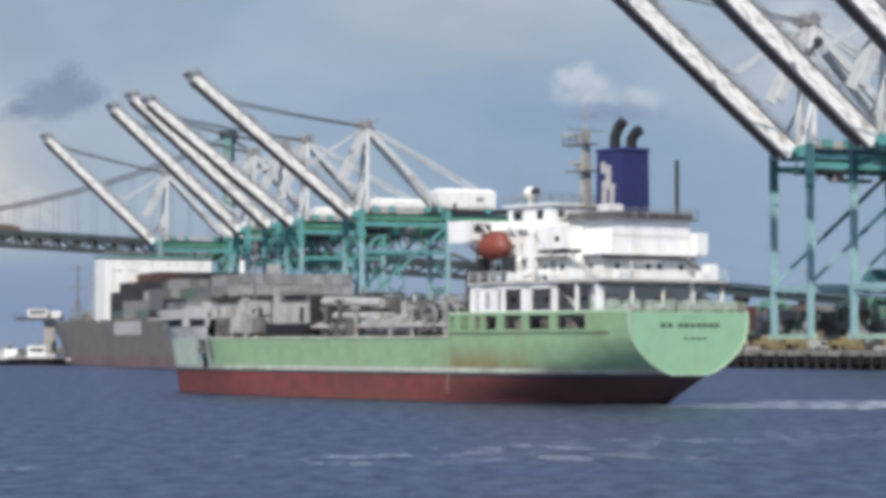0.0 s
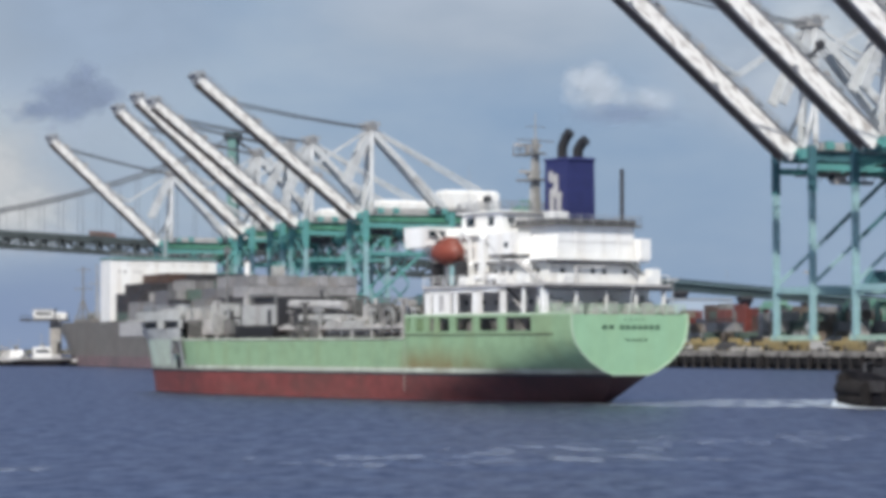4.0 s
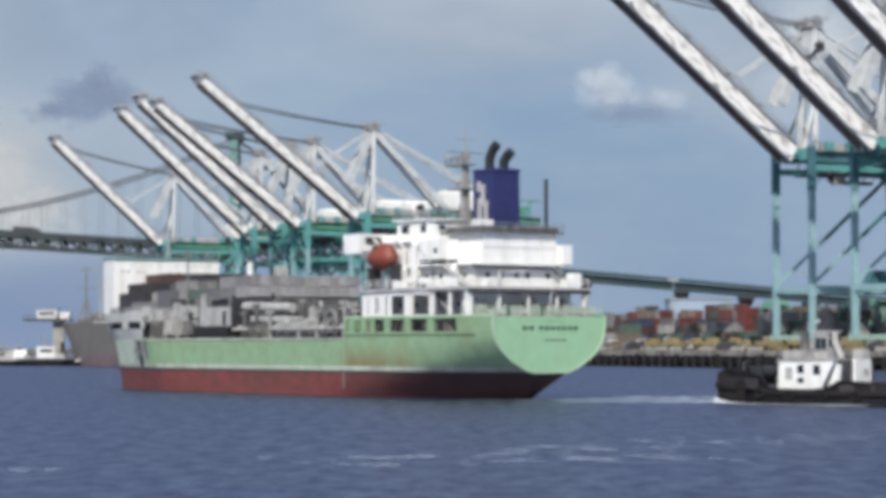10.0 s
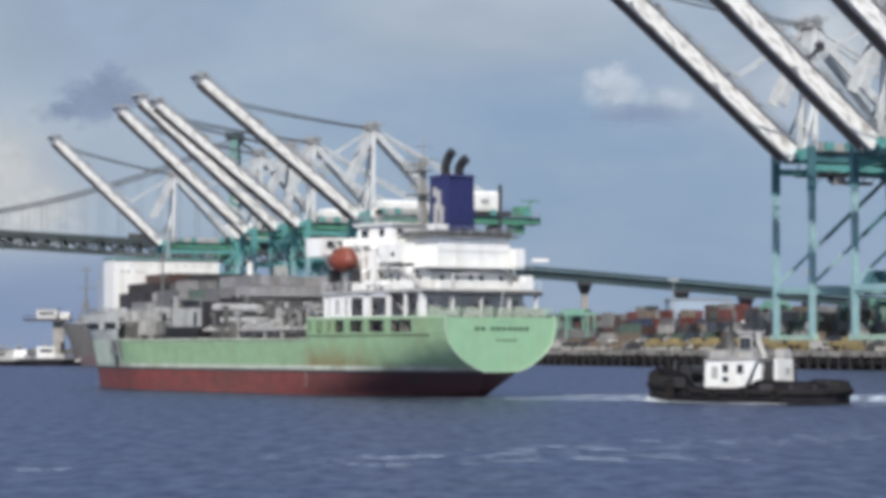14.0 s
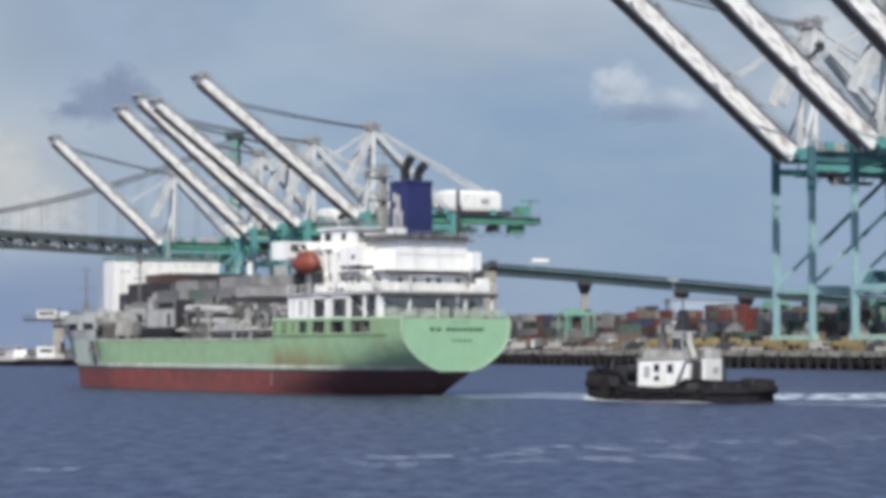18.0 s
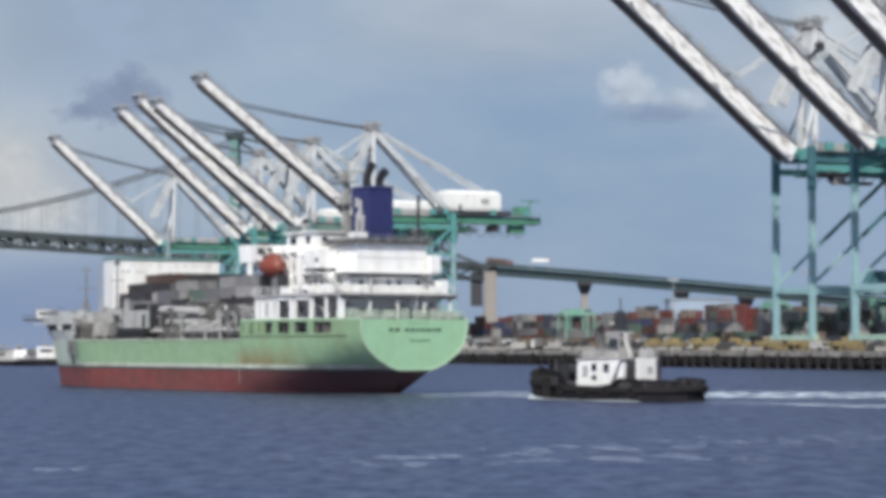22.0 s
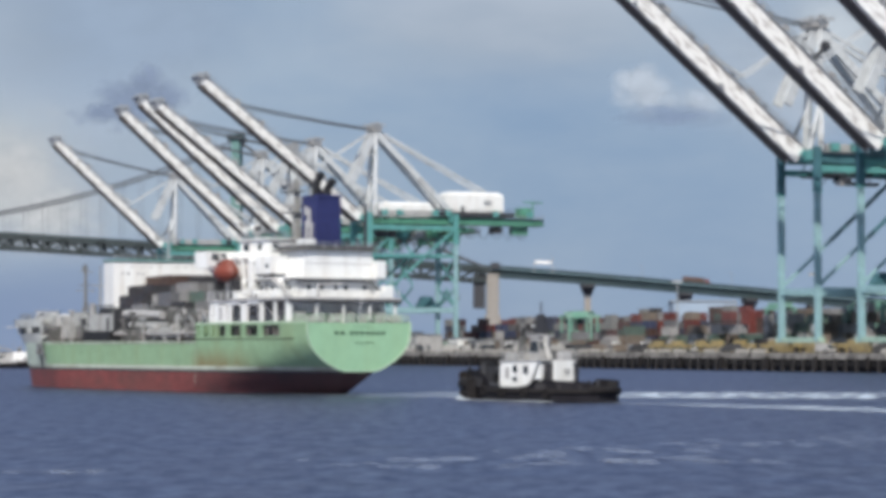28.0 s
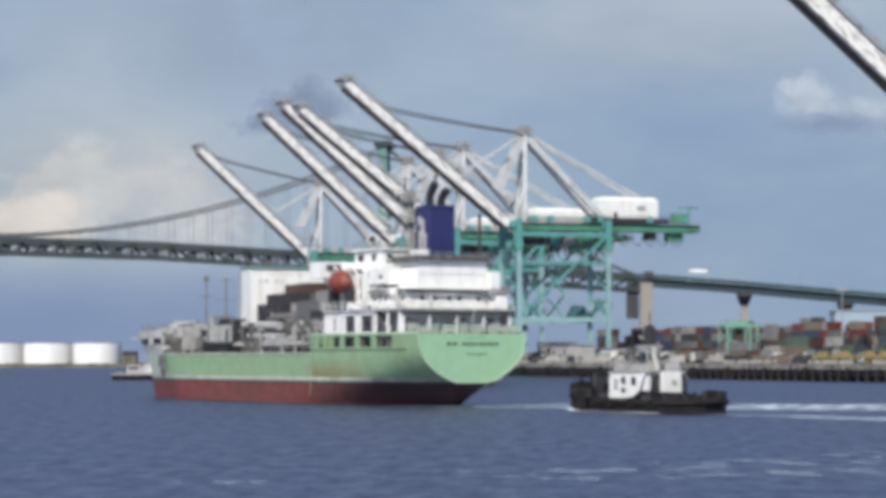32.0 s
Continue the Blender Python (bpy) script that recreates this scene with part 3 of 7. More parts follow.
def make_setting():
    g = Geo()
    rows = []
    for r in (0, 60, 200, 500, 1200, 2600, 4900):
        rows.append([(r * math.cos(a), r * math.sin(a), 0) for a in [2 * math.pi * i / 48 for i in range(48)]])
    g.loft(rows[1:], False, True)
    g.add(rows[1], [tuple(range(48))])
    tagged(part("water", g, WATER), "rippled blue-grey harbour water", "water", kind="structure")

    # quay land on the far side: one slab with its edge along the quay
    g = Geo()
    a, b = quay_point(430, 4), quay_point(1240, 4)
    far = [(a.x, a.y), (b.x, b.y), (b.x + 900, b.y + 60), (a.x + 1100, a.y)]
    g.add([(x, y, 4.4) for x, y in far] + [(x, y, -3) for x, y in far], [(3, 2, 1, 0), (1, 2, 6, 5), (2, 3, 7, 6), (3, 0, 4, 7)])
    land = tagged(part("ground", g, ASPHALT), "dark asphalt container yard behind the quay", "ground", kind="structure")

    # concrete cap beam, dark piled face below it
    g = Geo()
    g.beam(quay_point(430, 4.6, z=3.85), quay_point(1240, 4.6, z=3.85), 1.8, 1.5)
    quay = tagged(part("quay_edge", g, QUAY_STONE), "pale concrete quay edge on dark timber piles", "quay", kind="structure")
    n = 0
    for i in range(150):
        y = 470 + i * 4.6
        if y < 1150:
            p = quay_point(y, 4.9)
            if n == 0:
                pile_mesh = Geo().pipe((0, 0, -2), (0, 0, 3.1), 0.5, n=8).mesh("pile", TIMBER)
            part("pile", pile_mesh, None, quay, at=pose(p.x, p.y, 0))
            n += 1
    g = Geo()
    g.beam(quay_point(430, 2.6, z=0.6), quay_point(1240, 2.6, z=0.6), 0.4, 5.0)
    part("back_wall", g, TIMBER, quay, "dark wall behind the piles")
    g = Geo()
    g.beam(quay_point(430, 5.2, z=1.9), quay_point(1240, 5.2, z=1.9), 0.35, 0.5)
    part("wale", g, TIMBER, quay)
    for y in range(500, 1150, 22):
        p = quay_point(y, 6.0)
        g = Geo().pipe((p.x, p.y, 0.6), (p.x, p.y, 3.6), 0.55, n=10)
        part("fender", g, RUBBER, quay)
    # far shore beyond the bridge and at the side of the tanks
    g = Geo()
    poly = [(-1700, 1905), (-250, 1890), (-190, 1960), (300, 1500), (1500, 1300), (2600, 1500), (2400, 2500), (-2400, 2500)]
    k = len(poly)
    g.add([(x, y, 2.6) for x, y in poly], [tuple(range(k))])
    lows = [(-1700, 1898), (-248, 1883), (-186, 1954), (296, 1492), (1500, 1290)]
    g.loft([[(x, y, -1) for x, y in lows], [(x, y, 2.6) for x, y in poly[:5]]], False)
    tagged(part("far_shore", g, EARTH), "low far shore of bare ground", "ground", kind="structure")


make_setting()


# ---- ship-to-shore cranes ----
def make_crane(m, reach, dense=False):
    """Local x points out over the water, z is up; the waterside rail is at x = 0. Returns the crane and its boom."""
    c = thing("container_crane", "teal quay crane with a raised white twin-girder boom", "crane", m, "quay cranes")
    # pale leg, dark head: sunlight below and shade above are in the colours
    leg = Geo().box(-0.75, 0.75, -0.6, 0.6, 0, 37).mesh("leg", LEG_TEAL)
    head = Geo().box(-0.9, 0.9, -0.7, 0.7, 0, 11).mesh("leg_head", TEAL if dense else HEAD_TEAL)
    flange = Geo().box(-1.0, 1.0, -0.8, 0.8, 0, 0.35).mesh("leg_flange", TEAL)
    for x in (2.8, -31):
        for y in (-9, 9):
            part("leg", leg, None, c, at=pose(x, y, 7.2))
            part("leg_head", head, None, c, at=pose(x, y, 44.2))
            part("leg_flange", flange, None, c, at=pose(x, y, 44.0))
    # bogies and sill beams
    bogie = Geo()
    bogie.box(-0.6, 0.6, -4, 4, 1.6, 2.7)
    for y in (-3, -1, 1, 3):
        bogie.pipe((-0.35, y, 0.45), (0.35, y, 0.45), 0.45, n=12)
        bogie.box(-0.5, 0.5, y - 0.7, y + 0.7, 0.6, 1.7)
    bogie = bogie.mesh("bogie", YELLOW)
    for x in (2.8, -31):
        for y in (-9, 9):
            part("bogie", bogie, None, c, at=pose(x, y, 4.4))
        part("sill_beam", Geo().box(x - 0.7, x + 0.7, -11, 11, 7.1, 8.4), SILL_MINT, c, "pale mint sill beam")
        part("upper_cross_beam", Geo().box(x - 0.9, x + 0.9, -9, 9, 52, 54.6), TEAL, c)
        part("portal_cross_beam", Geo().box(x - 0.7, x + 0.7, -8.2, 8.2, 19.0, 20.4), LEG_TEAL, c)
    for y in (-9, 9):
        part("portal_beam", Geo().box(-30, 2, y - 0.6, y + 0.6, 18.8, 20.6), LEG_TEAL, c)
        # on the near cranes the brace repeats that lit and shaded split
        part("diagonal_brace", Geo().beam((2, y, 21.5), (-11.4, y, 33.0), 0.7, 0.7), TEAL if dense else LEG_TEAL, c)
        part("diagonal_brace", Geo().beam((-11.4, y, 33.0), (-30, y, 49), 0.85, 0.85), TEAL if dense else HEAD_TEAL, c)
        part("top_tie", Geo().box(-30, 2, y - 0.5, y + 0.5, 49, 50.6), TEAL, c)
    for y in (-9, 9) if dense else ():
        part("leg_panel", Geo().beam((2.8, y, 40), (2.8, y * 0.4, 52), 0.7, 0.7), TEAL, c)
    for s in (-1, 1):
        part("chevron_brace", Geo().beam((-31, s * 8, 20.8), (-31, 0, 27.5), 0.6, 0.6), TEAL, c)
    # main girders with walkways
    for y in (-3.3, 3.3):
        gd = part("main_girder", Geo().box(-68, 3.4, y - 0.8, y + 0.8, 51.6, 54.0), CRANE_GREEN if dense else HEAD_TEAL, c, "green box girder" if dense else "dark teal box girder")
        s = 1 if y > 0 else -1
        part("walkway", Geo().box(-68, 3, min(y + s * 0.8, y + s * 2.0), max(y + s * 0.8, y + s * 2.0), 54.3, 54.5).rail([(-68, y + s * 2.0, 54.5), (3, y + s * 2.0, 54.5)], 1.1, 3.0, 0.05, 2), STEEL, gd)
    for x in (-68.6, -45, -20):
        part("girder_tie", Geo().box(x, x + 1.4, -4, 4, 51.5, 54), CRANE_GREEN, c)
    # deck of pale plates between the legs, then the machinery house
    part("plate_deck", Geo().box(-25, -4, -2.4, 2.4, 54.6, 56.6), LIGHT_GREY, c, "pale grey cable trough")
    house = part("machinery_house", Geo().frustum((-52, -29, -4.6, 4.6), 56.2, (-52, -29, -4.6, 4.6), 62.6).frustum((-52, -29, -4.6, 4.6), 62.6, (-50.4, -30.6, -3.4, 3.4), 63.8), SHIP_WHITE, c, "white machinery house")
    part("house_floor", Geo().box(-56, -26, -5.6, 5.6, 54.6, 56.1).rail([(-56, 5.5, 56.1), (-26, 5.5, 56.1)], 1.1, 2.5, 0.05, 2), DARK, c, "dark service platform")
    part("house_door", Geo().box(-36, -34.9, 4.6, 4.7, 56.3, 58.4), GLASS, house)
    part("house_vent", Geo().box(-47, -44, 4.6, 4.75, 59, 60.6), STEEL, house)
    part("tail_hoist", Geo().box(-64, -60, -3, 3, 54.6, 58.4).beam((-66, 0, 54.6), (-66, 0, 61), 0.5, 0.5).beam((-70, 0, 60.6), (-62, 0, 60.6), 0.5, 0.5).box(-63, -57, -2, 2, 48.2, 51.2), CRANE_GREEN, c, "green tail hoist frame")
    part("catenary_trolley", Geo().box(-52, -49, -2.5, 2.5, 48.6, 51.2), DARK, c)
    # trolley and the driver's cab under the girder
    part("trolley", Geo().box(-19, -12, -4.5, 4.5, 50.1, 51.2).box(-17.5, -13.5, -1.6, 1.6, 48.9, 50.1), DARK, c)
    cab = part("driver_cab", Geo().frustum((-11.4, -8.6, -1.4, 1.4), 46.4, (-11.6, -8, -1.4, 1.4), 49.8), LIGHT_GREY, c, "small hanging driver's cab")
    part("cab_window", Geo().box(-8.2, -7.9, -1.2, 1.2, 47.2, 49.2), GLASS, cab)
    part("spreader", Geo().box(-19.5, -11.5, -1.2, 1.2, 46.4, 47.2).beam((-18, 0, 47.2), (-17, 0, 50), 0.12, 0.12).beam((-13, 0, 47.2), (-14, 0, 50), 0.12, 0.12), DARK, c)
    # gear slung under and beside the girders
    for x, w in ((-1, 5), (-8, 4), (-26, 6), (-37, 5)):
        part("service_platform", Geo().box(x - w, x, -6.2, 6.2, 48.4, 48.7).rail([(x - w, 6.2, 48.7), (x, 6.2, 48.7)], 1.1, 1.6, 0.06, 2), DARK, c)
        part("hanger_frame", Geo().beam((x, 5.8, 48.6), (x, 3.6, 51.4), 0.3, 0.3), TEAL, c)
        part("hanger_frame", Geo().beam((x, -5.8, 48.6), (x, -3.6, 51.4), 0.3, 0.3), TEAL, c)
    for x in (-4, -10, -24, -29, -48, -62):
        part("junction_box", Geo().box(x - 1.6, x + 0.6, 4.2, 5.8, 54.6, 56.6), TEAL, c)
    for i in range(12):
        x = -66 + i * 5.2
        part("festoon_loop", Geo().path([(x, -4.9, 51), (x + 1.2, -4.9, 47.6), (x + 2.6, -4.9, 46.8), (x + 4.0, -4.9, 47.6), (x + 5.2, -4.9, 51)], 0.14, 5), CABLE, c)
    # A-frame
    for y in (-1, 1):
        part("mast_leg", Geo().beam((-1.4, y * 3.6, 54.6), (-2.2, y * 2.0, 86), 1.4, 1.6), MAST_PALE, c, "white mast leg")
        part("front_strut", Geo().beam((7.5, y * 2.6, 66), (-1.4, y * 1.8, 84.5), 0.8, 2.6), MAST_PALE, c)
        part("back_stay", Geo().beam((-2.2, y * 1.6, 85), (-31, y * 4.2, 56), 1.5, 2.0), MAST_PALE, c, "long white back stay")
        part("rear_tie", Geo().beam((-2.2, y * 1.6, 86), (-45, y * 3.4, 64), 0.7, 0.8), MAST_PALE, c)
        part("sheave", Geo().pipe((-2.2, y * 2.0, 87.4), (-2.2, y * 3.4, 87.4), 1.3, n=16), STEEL, c)
    for z in (61, 69, 77):
        part("mast_tie", Geo().beam((-1.7, -3.2, z), (-1.7, 3.2, z), 0.8, 0.8), MAST_PALE, c)
    part("mast_strut", Geo().beam((3.0, 6, 54.6), (-1.6, 2.8, 66), 0.9, 0.9), MAST_PALE, c)
    part("mast_strut", Geo().beam((3.0, -6, 54.6), (-1.6, -2.8, 66), 0.9, 0.9), MAST_PALE, c)
    part("mast_head", Geo().box(-4.2, 0.4, -3.2, 3.2, 85.6, 87).rail([(-5, -4, 87), (1, -4, 87), (1, 4, 87), (-5, 4, 87), (-5, -4, 87)], 1.1, 2, 0.06, 2).box(-4.6, -2.6, -5, -3, 83, 85.8), LIGHT_GREY, c, "mast-head platform with rails")
    for i in range(9):
        stairs = Geo()
        z = 21 + i * 3.4
        s = 1 if i % 2 else -1
        stairs.beam((-32.6, 6.5 + s * 1.5, z), (-32.6, 6.5 - s * 1.5, z + 3.4), 0.8, 0.18)
        stairs.box(-33.2, -32, 4.4, 8.6, z - 0.1, z)
        part("stair_flight", stairs, STEEL, c)
    part("electric_room", Geo().frustum((-29, -21, -8, -4.5), 20.6, (-27, -23.5, -8, -4.5), 25), HEAD_TEAL, c)
    part("cable_reel", Geo().pipe((1.0, 4.4, 10.4), (1.0, 5.2, 10.4), 1.4, n=20), STEEL, c)
    if dense:
        for x in (2.8, -31, -14):
            for k, (z0, z1) in enumerate(((40, 50.5), (29, 39), (20.8, 28))):
                for s in (-1, 1):
                    part("cross_brace", Geo().beam((x, s * 8.6, z0), (x, -s * 8.6, z1), 0.55, 0.55), TEAL, c)
        for x in (-6, -12, -18, -24):
            part("machinery_crate", Geo().box(x - 2.0, x + 1.6, -6.4, 6.4, 46.4, 50.8), (DARK, TEAL, STEEL, CRANE_GREEN)[int(-x / 6) - 1], c)
            part("hanging_ladder", Geo().beam((x, 7.2, 50), (x - 5, 7.2, 40), 0.5, 0.3), CABLE, c)
        for y in (-8.4, 8.4):
            part("mid_tie", Geo().box(-30, 2, y - 0.5, y + 0.5, 39, 40.2), TEAL, c)
    R = reach
    lo, hi = (-1.9, 1.2) if dense else (-2.7, 1.9)
    # boom: hinged at the front end of the girders
    boom = part("boom", Geo().box(-1.2, 1.2, -4.6, 4.6, -0.9, 0.9), TEAL, c, "raised boom of two white box girders", pose(3.6, 0, 53.4))
    for y in (-1.5, 3.3):
        gd = part("boom_girder", Geo().box(0.6, R - 5, y - 0.8, y + 0.8, lo, hi).frustum((R - 5, R, y - 0.8, y + 0.8), 0.0, (R - 5, R - 1.5, y - 0.8, y + 0.8), 1.3).frustum((R - 5, R - 3, y - 0.8, y + 0.8), -1.6, (R - 5, R, y - 0.8, y + 0.8), 0.0), CRANE_WHITE, boom)
    part("boom_soffit", Geo().box(2, R - 4, -0.7, 2.5, lo - 0.2, lo + 0.3), BOOM_BROWN, boom, "dark brown underside")
    bay = (R - 8) / 9
    for i in range(10):
        part("boom_tie", Geo().box(6 + i * bay, 6.9 + i * bay, -0.7, 2.5, -2.2, 0.6), STEEL, boom)
        if i < 9:
            part("boom_diagonal", Geo().beam((6.5 + i * bay, -0.7, -1.0), (6.5 + (i + 1) * bay, 2.5, -1.0), 0.35, 0.35), DARK, boom)
    for s, c0 in ((-1, -2.3), (1, 4.1)):
        part("boom_walkway", Geo().box(2, R - 2, min(c0, c0 + s * 1.0), max(c0, c0 + s * 1.0), 1.3, 1.45).rail([(2, c0 + s, 1.45), (R - 2, c0 + s, 1.45)], 1.1, 2.6, 0.06, 2), STEEL, boom)
        part("trolley_rail", Geo().box(1, R - 3, c0 - s * 1.5 - 0.3, c0 - s * 1.5 + 0.3, lo - (0.7 if dense else 0.4), lo + 0.15), BOOM_BROWN, boom)
    for i, x in enumerate((9, 15.5, 18, 27, 33.5, 41, 44, 52, 58.5, 64)):
        w, h = 0.6 + 0.5 * (i * 7 % 3), 0.25 + 0.18 * (i * 5 % 4)
        part("boom_fitting", Geo().box(x, x + w, 2.6 + 0.3 * (i % 3), 4.2, hi - 0.05, hi + h), (STEEL, DARK, LIGHT_GREY, GEAR_BROWN)[i * 3 % 4], boom)
    part("boom_tip", Geo().box(R - 2, R + 0.4, -4.8, 4.8, -0.6, 1.2).box(R - 3, R - 1, -5.4, 5.4, 1.2, 2.6), STEEL, boom, "boom-tip platform and sheaves")
    for x in (20, 36, 50, 62):
        for y in (-1.5, 3.3):
            part("stay_lug", Geo().box(x, x + 1.6, y - 0.7, y + 0.7, 1.3, 3.0), LIGHT_GREY, boom)
    for x in (28, 58):
        part("boom_lamp", Geo().box(x, x + 0.8, 4.2, 5, -2.6, -1.9), STEEL, boom)
    return c, boom


def stays(crane, angle):
    """The slack stays from the mast head to the raised boom."""
    a = radians(angle)
    for y in (-3.3, 3.3):
        g = Geo()
        p, q = Vector((-2.2, y * 0.5, 86)), Vector((3.6 + 62 * math.cos(a) - 2 * math.sin(a), y, 53.4 + 62 * math.sin(a) + 2 * math.cos(a)))
        pts = [p.lerp(q, i / 8) - Vector((0, 0, 2.2 * (i / 8) * (1 - i / 8))) for i in range(9)]
        g.path(pts, 0.28, 6)
        part("boom_stay", g, CABLE, crane)
        g = Geo()
        q = Vector((3.6 + 34 * math.cos(a) - 2 * math.sin(a), y, 53.4 + 34 * math.sin(a) + 2 * math.cos(a)))
        mid = p.lerp(q, 0.5) + Vector((6, 0, -9))
        g.beam(p, mid, 0.5, 0.5).beam(mid, q, 0.5, 0.5)
        part("folded_stay", g, MAST_PALE, crane)


def crane_row():
    for y, reach, angle in ((925, 79.7, 38.6), (988, 76.2, 38.1), (1014.5, 78.1, 41.2), (1052, 75.5, 42.1), (1176, 71.9, 42.7), (628, 79.0, 39.6), (592.5, 79.0, 40.5), (553, 79.0, 41.5)):
        p = quay_point(y, -3.6)
        c, boom = make_crane(pose(p.x, p.y, 0, 0, 0, QUAY_TURN), reach, y > 800)
        boom.rotation_euler = (0, -radians(angle), 0)
        stays(c, angle)
        if y == 592.5:
            part("sheave_block", Geo().pipe((26.5, 2.8, 6.6), (26.5, 3.8, 6.6), 1.1, n=16).box(26.1, 26.9, 3.0, 3.6, 1.8, 6.6), DARK, boom, "dark round sheave block")


crane_row()


# ---- suspension bridge behind the cranes ----
BY = 1400.0
DECK = [(-760, 61), (-560, 68.2), (-329, 71.7), (-247, 69.0), (-168, 64.0), (-26, 53.5), (55, 48.4), (178, 37.5), (260, 30.0), (420, 16.0), (560, 6.0)]


def deck_z(x):
    for (a, za), (b, zb) in zip(DECK, DECK[1:]):
        if x <= b:
            return za + (zb - za) * (x - a) / (b - a)
    return DECK[-1][1]


def make_bridge():
    br = thing("suspension_bridge", "long dark green suspension bridge over the channel", "bridge", pose(0, BY, 0))
    tower_x, left_x, anchor_x, mid_z, top = -116.0, -542.0, 26.0, 74.0, 121.0
    # road deck, in stretches
    xs = list(range(-760, 561, 40))
    for a, b in zip(xs, xs[1:]):
        za, zb = deck_z(a), deck_z(b)
        part("deck", Geo().hexa([(a, -9, za - 1), (b, -9, zb - 1), (b, 9, zb - 1), (a, 9, za - 1), (a, -9, za), (b, -9, zb), (b, 9, zb), (a, 9, za)]), BRIDGE_DECK, br)
        part("parapet", Geo().beam((a, -9, za + 0.7), (b, -9, zb + 0.7), 0.3, 1.3), BRIDGE_GREEN, br)
    # stiffening truss under the main span and side span
    step = 10.4
    x = -752
    panels = []
    while x < 24:
        panels.append(x)
        x += step
    for a in panels:
        b = min(a + step, 26)
        za, zb = deck_z(a), deck_z(b)
        for y in (-9.5, 9.5):
            part("top_chord", Geo().beam((a, y, za - 1.1), (b, y, zb - 1.1), 0.9, 3.2), BRIDGE_TRUSS, br)
            part("bottom_chord", Geo().beam((a, y, za - 7.4), (b, y, zb - 7.4), 0.9, 2.2), BRIDGE_TRUSS, br)
            part("truss_post", Geo().beam((a, y, za - 7.0), (a, y, za - 1.2), 1.8, 1.8), BRIDGE_TRUSS, br)
            lo, hi = ((za - 7.0, zb - 1.0) if int(round((a + 752) / step)) % 2 else (za - 1.0, zb - 7.0))
            part("truss_diagonal", Geo().beam((a, y, lo), (b, y, hi), 0.9, 1.0), BRIDGE_TRUSS, br)
        part("floor_beam", Geo().beam((a, -9, za - 3), (a, 9, za - 3), 0.5, 3.0), BRIDGE_TRUSS, br)
    # plate girders of the approach
    for a, b in zip(range(26, 560, 40), range(66, 600, 40)):
        b = min(b, 560)
        za, zb = deck_z(a), deck_z(b)
        for y in (-6.5, 0, 6.5):
            part("girder", Geo().hexa([(a, y - 0.5, za - 5), (b, y - 0.5, zb - 5), (b, y + 0.5, zb - 5), (a, y + 0.5, za - 5), (a, y - 0.5, za - 1), (b, y - 0.5, zb - 1), (b, y + 0.5, zb - 1), (a, y + 0.5, za - 1)]), BRIDGE_GREEN if y else BRIDGE_PALE, br)
    # towers
    for tx in (tower_x, left_x):
        for y in (-9.5, 9.5):
            part("tower_leg", Geo().frustum((tx - 3.4, tx + 3.4, y - 2.6, y + 2.6), 3, (tx - 2.2, tx + 2.2, y - 2, y + 2), top), BRIDGE_PALE, br)
            part("tower_pier", Geo().box(tx - 7, tx + 7, y - 6, y + 6, -3, 4), CONCRETE, br)
        part("tower_portal", Geo().box(tx - 2, tx + 2, -9, 9, top - 9, top - 2).beam((tx, -9, 70), (tx, 9, top - 10), 1.4, 1.4).beam((tx, 9, 70), (tx, -9, top - 10), 1.4, 1.4).box(tx - 2, tx + 2, -9, 9, 40, 45), BRIDGE_PALE, br)
        part("tower_cap", Geo().box(tx - 4.5, tx + 4.5, -13, 13, top, top + 3), BRIDGE_GREEN, br)
    # main cables and hangers
    half = (tower_x - left_x) / 2
    mid_x = (tower_x + left_x) / 2
    for y in (-9.5, 9.5):
        g = Geo()
        pts = [(mid_x + half * s / 20, y, mid_z + (top - mid_z) * (s / 20) ** 2) for s in range(-20, 21)]
        g.path([(left_x - 160, y, 62)] + pts + [((tower_x + anchor_x) / 2, y, 78), (anchor_x, y, 49)], 0.55, 6)
        part("main_cable", g, CABLE, br)
        for s in range(-19, 20):
            x = mid_x + half * s / 20
            part("hanger", Geo().beam((x, y, deck_z(x)), (x, y, mid_z + (top - mid_z) * (s / 20) ** 2), 0.22, 0.22), CABLE, br)
    # anchorage and approach piers with spread heads
    anch = part("anchorage", Geo().frustum((21, 31.5, -10, 10), 0, (22, 30.5, -10, 10), 24).box(23, 29.6, -10, 10, 24, 47), PIER_TAN, br, "tall tan concrete anchorage pier")
    part("anchorage_recess", Geo().box(15.5, 22, -8, 8, 28, 47), DARK, br)
    for x in (79, 133, 169, 205, 250, 300, 350):
        z = deck_z(x) - 5
        part("approach_pier", Geo().box(x - 1.7, x + 1.7, -2.4, 2.4, 0, z - 5), PIER_TAN, br)
        part("pier_head", Geo().frustum((x - 2.2, x + 2.2, -3, 3), z - 6, (x - 3.6, x + 3.6, -9, 9), z - 1.6).box(x - 3.8, x + 3.8, -9, 9, z - 1.6, z), DARK, br)
    for x in (-700, -600, -480, -380, -280, -200, -60, 0, 60, 110, 160, 210, 260):
        z = deck_z(x)
        part("road_lamp", Geo().pipe((x, 8.5, z), (x, 8.5, z + 9), 0.14, n=6).beam((x, 8.5, z + 9), (x - 2.2, 8.5, z + 9.4), 0.15, 0.15), STEEL, br)
    x = 54
    part("gantry_sign", Geo().box(x - 4.8, x + 4.8, -9.4, -9.1, 52.4, 54.0), CRANE_WHITE, br, "blank white gantry sign")
